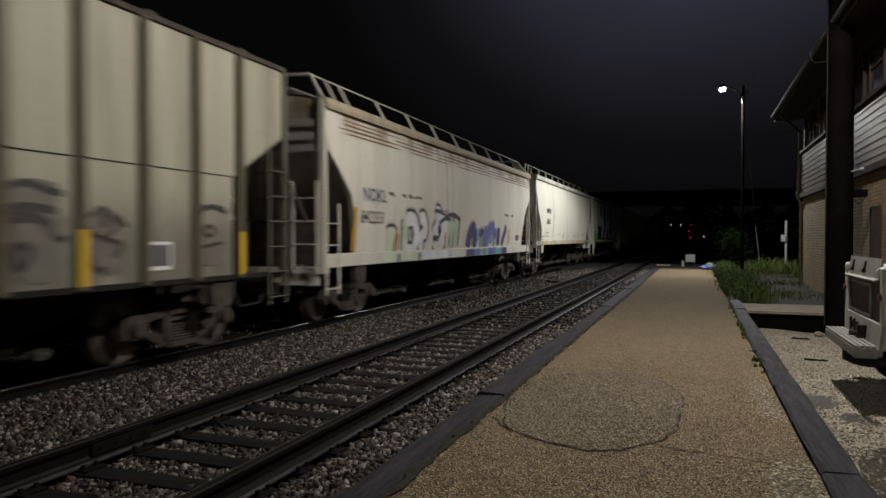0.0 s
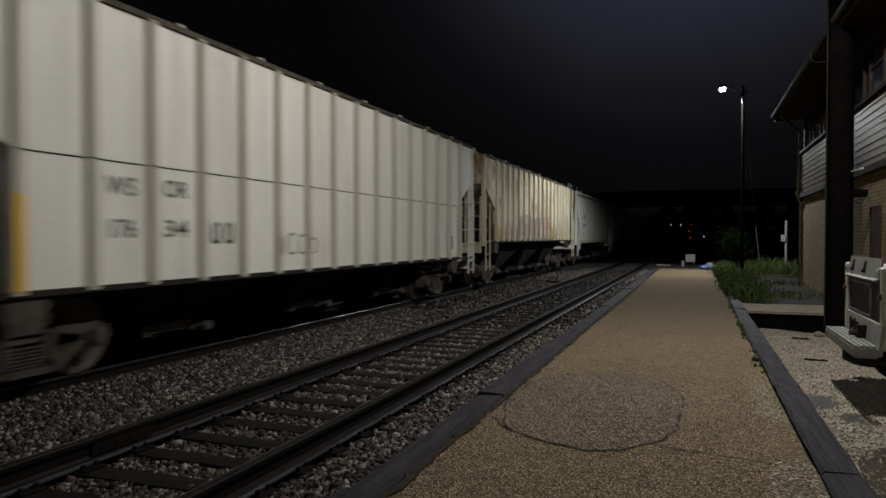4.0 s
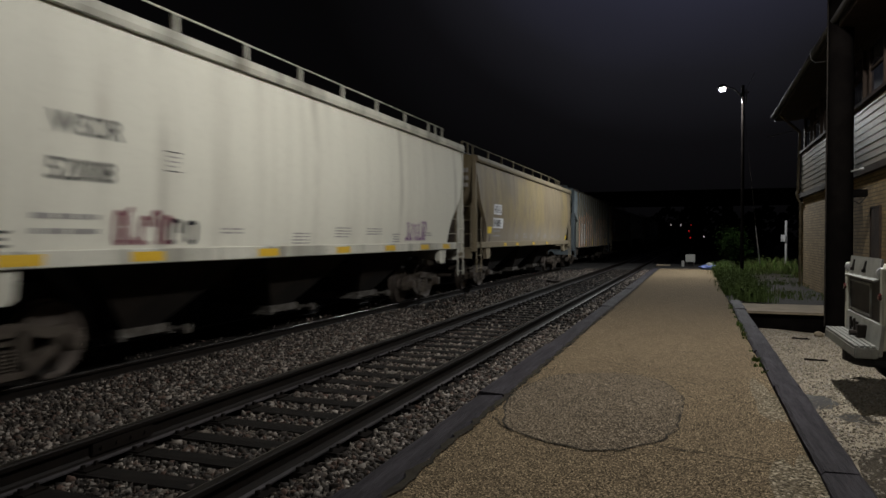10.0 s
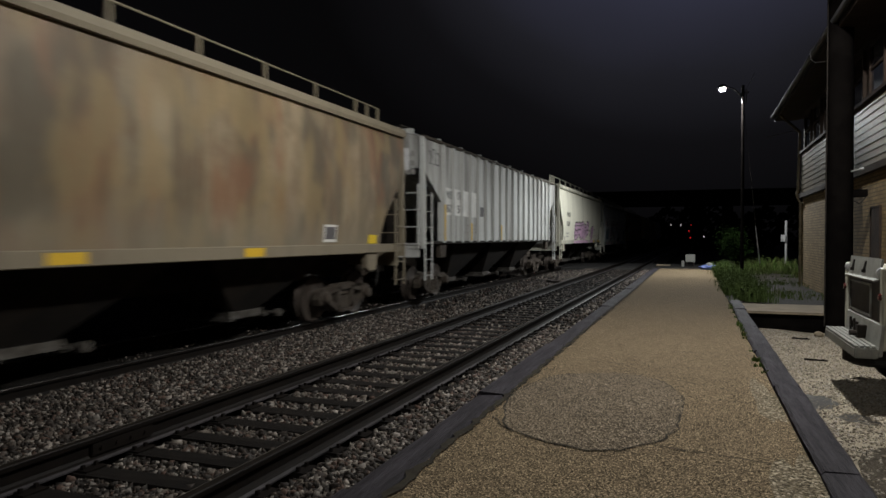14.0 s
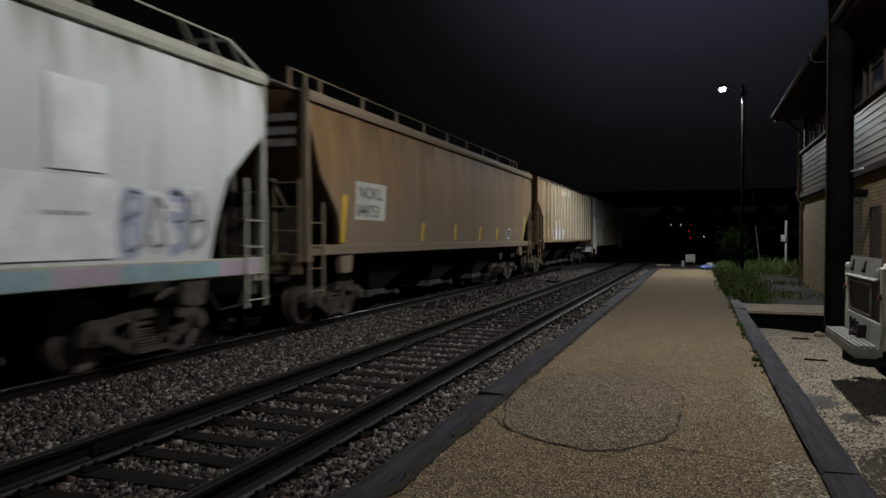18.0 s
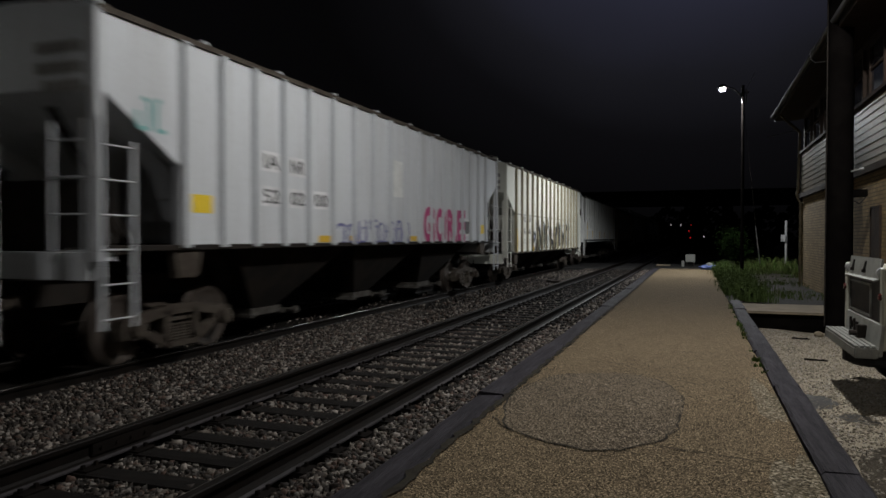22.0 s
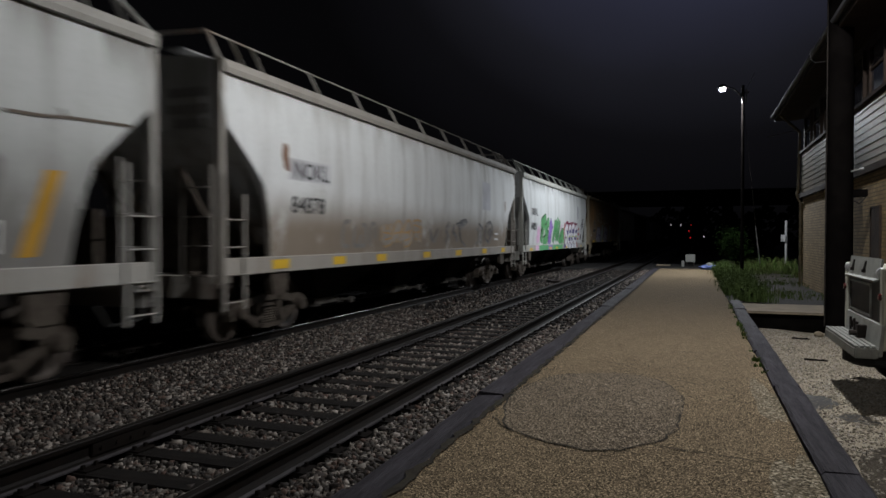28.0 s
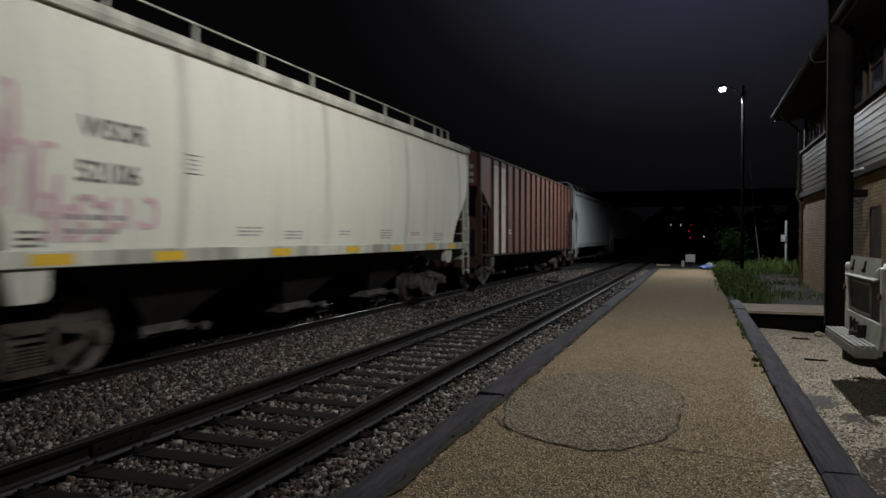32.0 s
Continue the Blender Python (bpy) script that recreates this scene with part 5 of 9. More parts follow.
    for s in (-1, 1):
        if ribbed:
            for k in range(9):
                me = mesh_shared(("board_bracket",), lambda bm: box(bm, -0.03, 0.33, -0.04, 0.04, -0.02, 0.26))
                put("board_bracket", me, trim, car, (s * 0.75, 0.5 + (length - 1.0) * k / 8, top), 0 if s > 0 else 180)
            for y, d in ((0.12, 1), (length - 0.12, -1)):
                bm = bmesh.new()
                rod(bm, (s * 0.9, y, top), (s * 0.9, y, top + 0.30), 0.014, 6)
                rod(bm, (s * 0.9, y, top + 0.30), (s * 0.9, y + d * 0.75, top + 0.30), 0.014, 6)
                rod(bm, (s * 0.9, y + d * 0.75, top + 0.30), (s * 0.9, y + d * 0.75, top), 0.014, 6)
                part("roof_grab_rail", bm, M_GRIME, car)
            continue
        lean = 0.28 if kind == "high" else 0.0
        foot, head, tall = (1.38, 1.38 - lean, 0.52) if kind == "high" else (1.02, 1.02, 0.50)
        me = mesh_shared(("railing_post", kind), lambda bm: bar(bm, (foot, 0, 0.0), (head, 0, tall), 0.012 if kind == "high" else 0.045, 0.06))
        ys = railing_posts(kind, length)
        for y in ys:
            put("railing_post", me, trim, car, (0, y if s > 0 else length - (length - y), top), 0 if s > 0 else 180)
        bm = bmesh.new()
        rod(bm, (s * head, ys[0], top + tall), (s * head, ys[-1], top + tall), 0.016, 6)
        if kind == "high":
            for y, d in ((ys[0], -1), (ys[-1], 1)):
                rod(bm, (s * head, y, top + tall), (s * 1.5, y + d * 0.26, top + 0.02), 0.03, 6)
                rod(bm, (s * head, y, top + tall), (0, y, top + tall + 0.05), 0.025, 6)
        part("handrail", bm, trim, car)
    return car, lv


RIBS = []


# ---- lettering, stripes and spray paint on the sides ----
def on_side(bm, lv, off, name, material, car, label=""):
    """Lays a flat drawing (x: along the car, y: up) on the car's curved side."""
    zs = [z for z, _, _ in lv]
    proud = []
    if RIBS and name.split("_")[0] in ("graffiti", "mural", "spray", "mark", "panel", "bare"):
        left, right = min(v.co.x for v in bm.verts), max(v.co.x for v in bm.verts)
        for y in RIBS:
            if left < y + 0.055 and right > y - 0.055:
                cut = bm.copy()
                for edge, way in ((y - 0.054, -1), (y + 0.054, 1)):
                    bmesh.ops.bisect_plane(cut, geom=cut.verts[:] + cut.edges[:] + cut.faces[:], plane_co=(edge, 0, 0), plane_no=(way, 0, 0), clear_outer=True)
                proud.append(cut)
    low, high = min(v.co.y for v in bm.verts), max(v.co.y for v in bm.verts)
    for z in zs:
        if low < z < high:
            bmesh.ops.bisect_plane(bm, geom=bm.verts[:] + bm.edges[:] + bm.faces[:], plane_co=(0, z, 0), plane_no=(0, 1, 0))
    for v in bm.verts:
        y, z = v.co.x, v.co.y
        v.co = (width_at(lv, z) + off + v.co.z, y, z)
    for cut in proud:
        twin = {v: bm.verts.new((1.5945 + off + v.co.z, v.co.x, v.co.y)) for v in cut.verts}
        for f in cut.faces:
            bm.faces.new([twin[v] for v in f.verts])
        cut.free()
    me = bpy.data.meshes.new(name)
    bm.to_mesh(me)
    bm.free()
    ob = part(name, me, material, car, label)
    return tagged(ob, label=label, kind="stuff") if proud else ob


def letters(text, height, fat=0.0, narrow=1.0, coarse=3):
    """A flat drawing of the text, its foot at 0, and its width."""
    def make():
        cu = bpy.data.curves.new("letters", "FONT")
        cu.body, cu.size, cu.offset, cu.resolution_u = text, 1.0, fat, coarse
        ob = bpy.data.objects.new("letters", cu)
        me = bpy.data.meshes.new_from_object(ob)
        bpy.data.objects.remove(ob)
        return me
    me = shared(("letters", text, fat, coarse), make)
    bm = bmesh.new()
    bm.from_mesh(me)
    k = height / 0.70
    for v in bm.verts:
        v.co.x, v.co.y = v.co.x * k * narrow, v.co.y * k
    return bm, max(v.co.x for v in bm.verts)


def write(car, lv, text, y, z, height, material, off=0.006, fat=0.0, narrow=1.0, name="lettering", label="", wide=None):
    bm, w = letters(text, height, fat, narrow)
    if wide:
        for v in bm.verts:
            v.co.x *= wide / w
    for v in bm.verts:
        v.co.x += y
        v.co.y += z
    return on_side(bm, lv, off, name, material, car, label)


def patch(car, lv, y0, y1, z0, z1, material, off=0.004, name="panel_patch", label=""):
    bm = bmesh.new()
    v = [bm.verts.new((y, z, 0)) for y, z in ((y0, z0), (y1, z0), (y1, z1), (y0, z1))]
    bm.faces.new(v)
    return on_side(bm, lv, off, name, material, car, label)


def bars(car, lv, y, z, wide, rows, material=None, pitch=0.10, thick=0.045, seed=1):
    """Small stencilled lines too small to read."""
    rng = random.Random(seed)
    bm = bmesh.new()
    for k in range(rows):
        a = y
        while a < y + wide - 0.05:
            b = min(y + wide, a + rng.uniform(0.12, 0.4))
            v = [bm.verts.new((p, q, 0)) for p, q in ((a, z - k * pitch), (b, z - k * pitch), (b, z - k * pitch + thick), (a, z - k * pitch + thick))]
            bm.faces.new(v)
            a = b + 0.05
    return tagged(on_side(bm, lv, 0.005, "small_stencil", material or M_BLACKPAINT, car), kind="stuff")


def data_box(car, lv, y, z, w=0.42, h=0.45):
    """The inspection stencil: a dark panel in a white frame."""
    patch(car, lv, y, y + w, z, z + h, M_STENCIL_WHITE, 0.005, "stencil_frame")
    patch(car, lv, y + 0.04, y + w - 0.04, z + 0.05, z + h - 0.04, M_STENCIL_GREY, 0.008, "stencil_panel")


def blob(rng, cx, cz, w, h, n=22, rough=0.16):
    """The outline of one puffy sprayed letter."""
    ph = [rng.uniform(0, 6.28) for _ in range(4)]
    pts = []
    for k in range(n):
        a = 2 * math.pi * k / n
        r = 1 + rough * (math.sin(2 * a + ph[0]) + 0.7 * math.sin(3 * a + ph[1]) + 0.5 * math.sin(5 * a + ph[2]))
        sq = 1 / max(abs(math.cos(a)), abs(math.sin(a))) ** 0.55
        pts.append((cx + w / 2 * r * sq * math.cos(a), cz + h / 2 * r * sq * math.sin(a)))
    return pts


def fill_of(pts, scale=1.0, floor=0.0, roof=9.0):
    cx, cz = sum(p[0] for p in pts) / len(pts), sum(p[1] for p in pts) / len(pts)
    bm = bmesh.new()
    bm.faces.new([bm.verts.new((cx + (u - cx) * scale, min(roof, max(floor, cz + (v - cz) * scale)), 0)) for u, v in pts])
    return bm


def swath(bm, path, width, lift):
    """A thick rounded stroke along a smooth path."""
    pts = []
    p = [path[0]] + list(path) + [path[-1]]
    for k in range(1, len(p) - 2):
        for i in range(6):
            t = i / 6
            pts.append(tuple(0.5 * (2 * b + (c - a) * t + (2 * a - 5 * b + 4 * c - d) * t * t + (3 * b - a - 3 * c + d) * t ** 3) for a, b, c, d in zip(p[k - 1], p[k], p[k + 1], p[k + 2])))
    pts.append(path[-1])
    left, right = [], []
    for k, q in enumerate(pts):
        a, b = pts[max(0, k - 1)], pts[min(len(pts) - 1, k + 1)]
        d = Vector((b[0] - a[0], b[1] - a[1]))
        d = d.normalized() if d.length else Vector((1, 0))
        ends = 0.72 if k in (0, len(pts) - 1) else 1.0
        left.append(bm.verts.new((q[0] - d.y * width / 2 * ends, q[1] + d.x * width / 2 * ends, lift)))
        right.append(bm.verts.new((q[0] + d.y * width / 2 * ends, q[1] - d.x * width / 2 * ends, lift)))
    for k in range(len(pts) - 1):
        bm.faces.new((left[k], right[k], right[k + 1], left[k + 1]))


def piece(car, lv, jobs, outline, halo=None, grow=0.13, glow=0.12, off=0.005, floor=None):
    """Sprayed letters of thick strokes: jobs of (fill, width, path), with an outline round them all and a halo round that."""
    floor = floor or lv[0][0] + 0.012
    layers = {}
    for k, (fill, width, path) in enumerate(jobs):
        lift = 0.00035 * (k % 8)
        if len(path) == 1:
            (u, v), r = path[0], 0.12
            path = [(u - 0.02, v - r), (u + 0.02, v + r)]
        if halo:
            swath(layers.setdefault((0, "graffiti_halo", halo), bmesh.new()), path, width + 2 * grow + 2 * glow, lift)
        if outline:
            swath(layers.setdefault((1, "graffiti_outline", outline), bmesh.new()), path, width + 2 * grow, lift)
        swath(layers.setdefault((2, "graffiti_fill", fill), bmesh.new()), path, width, lift)
    for (level, name, material), bm in layers.items():
        for v in bm.verts:
            v.co.y = max(floor, v.co.y)
        tagged(on_side(bm, lv, off + 0.0034 * level, name, material, car), kind="stuff")


FORMS = (
    ((0.12, 0.0), (0.18, 0.5), (0.10, 1.0)), ((0.88, 0.05), (0.80, 0.5), (0.92, 1.0)), ((0.05, 0.92), (0.5, 1.0), (0.95, 0.86)),
    ((0.9, 0.85), (0.35, 0.95), (0.15, 0.5), (0.4, 0.06), (0.92, 0.15)), ((0.1, 0.95), (0.7, 0.9), (0.85, 0.62), (0.3, 0.5)),
    ((0.15, 0.52), (0.75, 0.45), (0.85, 0.15), (0.2, 0.03)), ((0.1, 0.05), (0.5, 0.95), (0.95, 0.05)), ((0.08, 0.95), (0.45, 0.1), (0.9, 0.95)),
    ((0.1, 0.5), (0.9, 0.55)), ((0.15, 0.95), (0.55, 0.55), (0.95, 0.0)))


def spray(car, lv, y0, y1, z0, z1, count, outline, fills, seed, marks=None, rough=0.16, halo=None):
    """A row of sprayed forms that cannot be read: thick crossing strokes with an outline and a shine."""
    rng = random.Random(seed)
    step, floor = (y1 - y0) / count, lv[0][0] + 0.012
    layers = {}

    def draw(name, material, off, path, width, lift):
        bm = layers.setdefault((name, material, off), bmesh.new())
        swath(bm, path, width, lift)

    for k in range(count):
        h = (z1 - z0) * rng.uniform(0.85, 1.0)
        thick = min(step * 0.42, h * 0.40)
        base_fill = fills[k % len(fills)]
        for i, form in enumerate(rng.sample(FORMS, 3)):
            path = [(y0 + step * (k + 0.02 + 0.96 * (u + rng.uniform(-0.08, 0.08))), z0 + thick * 0.35 + (h - thick * 0.7) * min(1.0, max(0.0, v + rng.uniform(-0.08, 0.08)))) for u, v in form]
            lift = 0.0003 * ((k * 3 + i) % 9)
            if halo:
                draw("graffiti_halo", halo, 0.0035, path, thick * 2.1, lift)
            draw("graffiti_outline", outline, 0.0065, path, thick * 1.42, lift)
            draw("graffiti_fill", base_fill, 0.0095, path, thick * 0.95, lift)
            if i != 1:
                shine = [(u + thick * 0.12, v + thick * 0.14) for u, v in path]
                draw("graffiti_stroke", marks or outline, 0.0125, shine, thick * 0.16, lift)
    for (name, material, off), bm in layers.items():
        for v in bm.verts:
            v.co.y = max(floor, v.co.y)
        tagged(on_side(bm, lv, off, name, material, car), kind="stuff")


def strokes(car, lv, y0, y1, z0, z1, count, material, seed, width=0.05):
    """Loose sprayed lines: a tag."""
    rng = random.Random(seed)
    bm = bmesh.new()
    step = (y1 - y0) / count
    for k in range(count):
        cx = y0 + step * (k + 0.5)
        w, h = step * rng.uniform(0.5, 0.8), (z1 - z0) * rng.uniform(0.7, 1.0)
        a0, turns = rng.uniform(0, 6.28), rng.uniform(0.6, 1.0)
        prev = None
        for i in range(15):
            a = a0 + turns * 6.28 * i / 14
            u, v = cx + w / 2 * math.cos(a), z0 + h / 2 + h / 2 * math.sin(a + 0.5 * math.sin(2 * a))
            d = Vector((-math.sin(a), math.cos(a))).orthogonal().normalized() * width / 2
            now = (bm.verts.new((u - d.x, v - d.y, 0)), bm.verts.new((u + d.x, v + d.y, 0)))
            if prev:
                bm.faces.new((prev[0], prev[1], now[1], now[0]))
            prev = now
    return on_side(bm, lv, 0.012, "spray_tag", material, car)


def yellow_strips(car, lv, places, z, high=0.11, wide=0.5):
    for y in places:
        patch(car, lv, y, y + wide, z, z + high, M_YELLOW, 0.03, "yellow_reflector")


M_STENCIL_WHITE = plain("stencil_white", (0.72, 0.72, 0.70), 0.6)
M_STENCIL_GREY = plain("stencil_grey", (0.10, 0.095, 0.10), 0.7)
SPRAY = {}


def hue(r, g, b):
    """Sprayed paint of that colour."""
    key = (r, g, b)
    if key not in SPRAY:
        SPRAY[key] = surface("spray_paint", key, tuple(c * 0.78 for c in key), 0.6, scale=1.7, fine=30, relief=0.05, grain=0.22)
        SPRAY[key].node_tree.nodes["Principled BSDF"].inputs["Specular IOR Level"].default_value = 0.25
    return SPRAY[key]


WHITE, BLACK, NAVY, LILAC = hue(0.72, 0.72, 0.74), hue(0.022, 0.022, 0.028), hue(0.018, 0.028, 0.042), hue(0.63, 0.63, 0.75)
LIME, PURPLE, VIOLET = hue(0.26, 0.62, 0.13), hue(0.10, 0.085, 0.24), hue(0.30, 0.18, 0.52)
PINK, MAGENTA, TEAL = hue(0.62, 0.40, 0.56), hue(0.45, 0.05, 0.18), hue(0.22, 0.44, 0.44)
RED = hue(0.40, 0.04, 0.05)
GREYTAG, ROSE, CREAM, GOLD = hue(0.22, 0.21, 0.20), hue(0.62, 0.42, 0.45), hue(0.47, 0.44, 0.34), hue(0.50, 0.28, 0.03)
FADED = hue(0.36, 0.34, 0.30)


def marks(car, lv, code, number, y=2.0, z=2.77, plate=False, h=0.235, gap=0.49, wide=1.04):
    """The owner's mark and number in two lines, on white plates where they were painted over."""
    if plate:
        patch(car, lv, y - 0.06, y + wide - 0.12, z - 0.06, z + h + 0.05, WHITE, 0.004, "mark_plate")
        patch(car, lv, y - 0.10, y + wide + 0.12, z - gap - 0.06, z - gap + h + 0.05, WHITE, 0.004, "mark_plate")
    write(car, lv, code, y, z, h, M_BLACKPAINT, 0.008, 0.012, wide=wide * (0.8 if plate else 1.0))
    if "_" not in number:
        write(car, lv, number, y - 0.05, z - gap, h, M_BLACKPAINT, 0.008, 0.012, wide=wide * 0.93)
        return
    cell = wide * 0.93 / len(number)
    for k, sign in enumerate(number):
        a = y - 0.05 + k * cell
        if sign == "_":
            patch(car, lv, a, a + cell * 0.8, z - gap, z - gap + h, M_BLACKPAINT, 0.008, "small_stencil")
        else:
            write(car, lv, sign, a, z - gap, h, M_BLACKPAINT, 0.008, 0.012, wide=cell * 0.8)


def split_marks(car, lv, rows, plates=False):
    """Marks broken up between the ribs: rows of (text, along, up)."""
    for text, y, z in rows:
        behind = [p for p in RIBS if p <= y + 0.2]
        y = max(y, behind[-1] + 0.21) if behind else y
        if plates:
            patch(car, lv, y - 0.03, y + 0.49, z - 0.05, z + 0.27, WHITE, 0.004, "mark_plate")
        write(car, lv, text, y, z, 0.22, M_BLACKPAINT, 0.008, 0.012, wide=0.46)


def small_lines(car, lv, length, seed):
    rng = random.Random(seed)
    bars(car, lv, 1.95, 1.86, 0.85, 2, M_GREYLINE, 0.16, 0.06, seed)
    bars(car, lv, 1.42, 1.70, 0.30, 3, M_BLACKPAINT, 0.07, 0.03, seed + 1)
    y = 5.0
    while y < length - 2.2:
        bars(car, lv, y, 1.72 + rng.uniform(0, 0.12), rng.uniform(0.35, 0.7), rng.choice((2, 3, 4)), rng.choice((M_GREYLINE, M_GREYLINE, M_REDLINE)), 0.055, 0.025, seed + int(y))
        y += rng.uniform(1.2, 2.0)


def wisconsin(car, lv, length, number, strips=True, seed=1):
    """What all the clean white cars of one owner carry."""
    marks(car, lv, "WSOR", number, 2.14, wide=0.98)
    patch(car, lv, 3.82, 4.12, 2.50, 2.515, M_BLACKPAINT, 0.006, "small_stencil")
    patch(car, lv, 3.82, 4.12, 2.745, 2.76, M_BLACKPAINT, 0.006, "small_stencil")
    bars(car, lv, 3.86, 2.68, 0.22, 3, M_GREYLINE, 0.06, 0.02, seed)
    small_lines(car, lv, length, seed)
    if strips:
        yellow_strips(car, lv, [1.55, 3.3, 5.9, 8.4, 10.6, 12.7, length - 1.7], SILL["round"][0] + 0.03, 0.12, 0.55)


def panel_seam(car, lv, length, z=2.54):
    patch(car, lv, 1.42, length - 1.42, z, z + 0.018, M_DARK, 0.005, "panel_seam")


def rib_strips(car, lv, length, places, low, high):
    """Yellow reflectors on the faces of some ribs."""
    for y in places:
        bm = bmesh.new()
        box(bm, 1.59, 1.602, y - 0.055, y + 0.055, low, high)
        part("yellow_reflector", bm, M_YELLOW, car)


def nearest_rib(kind, length, y):
    return min(rib_places(kind, length), key=lambda p: abs(p - y))


def end_plate(car, top):
    """The white plate with the number on the car's end."""
    bm = bmesh.new()
    box(bm, 0.35, 1.15, -0.012, 0.03, top - 0.75, top - 0.2)
    part("end_mark_plate", bm, WHITE, car)
    bm = bmesh.new()
    for z in (top - 0.42, top - 0.62):
        for x in (0.45, 0.65, 0.85):
            box(bm, x, x + 0.15, -0.016, -0.011, z, z + 0.12)
    part("end_mark", bm, M_BLACKPAINT, car)


# what is painted on each car's side
def dress_0(car, lv, L):
    panel_seam(car, lv, L)
    soot, ash = hue(0.055, 0.05, 0.045), hue(0.17, 0.155, 0.13)
    piece(car, lv, [(ash, 0.34, [(12.1, 2.03), (12.34, 2.1), (12.63, 2.06)]),
                    (ash, 0.4, [(12.13, 1.73), (12.37, 1.8), (12.66, 1.67)]),
                    (ash, 0.36, [(12.16, 1.43), (12.4, 1.36), (12.62, 1.42)]),
                    (ash, 0.3, [(13.1, 1.88), (13.41, 1.81)]),
                    (ash, 0.35, [(13.06, 1.57), (13.27, 1.4), (13.54, 1.46)]),
                    (ash, 0.3, [(14.89, 1.43), (15.34, 1.42)])], None)
    piece(car, lv, [(soot, 0.08, [(12.04, 2.16), (12.24, 2.22), (12.48, 2.16), (12.7, 2.13)]),
                    (soot, 0.09, [(12.0, 1.92), (12.23, 1.98), (12.63, 1.94)]),
                    (soot, 0.12, [(12.07, 1.85), (12.34, 1.87), (12.55, 1.77)]),
                    (soot, 0.07, [(12.48, 1.8), (12.62, 1.64), (12.74, 1.67)]),
                    (soot, 0.08, [(12.1, 1.61), (12.16, 1.34), (12.3, 1.49), (12.2, 1.61)]),
                    (soot, 0.045, [(13.23, 2.02), (13.01, 1.87), (13.06, 1.71), (13.27, 1.67), (13.44, 1.81), (13.23, 2.02)]),
                    (soot, 0.08, [(13.23, 1.94), (13.25, 1.77)]),
                    (soot, 0.07, [(12.97, 1.57), (13.1, 1.33), (13.27, 1.29)]),
                    (soot, 0.05, [(13.45, 1.92), (13.59, 1.78)]),
                    (soot, 0.06, [(13.18, 1.66), (13.5, 1.58), (13.36, 1.43)]),
                    (soot, 0.07, [(14.8, 1.98), (15.15, 2.1), (15.47, 2.02)]),
                    (soot, 0.05, [(15.08, 1.84), (14.97, 1.76), (15.08, 1.68), (15.21, 1.76), (15.08, 1.84)]),
                    (soot, 0.05, [(14.86, 1.52), (15.38, 1.59)]),
                    (soot, 0.04, [(14.89, 2.09), (15.42, 2.09)])], None, off=0.009)
    data_box(car, lv, 13.8, 1.25, 0.55, 0.36)
    rib_strips(car, lv, L, [nearest_rib("low", L, y) for y in (3.3, 8.0, 12.8, 15.6)], 1.12, 1.75)


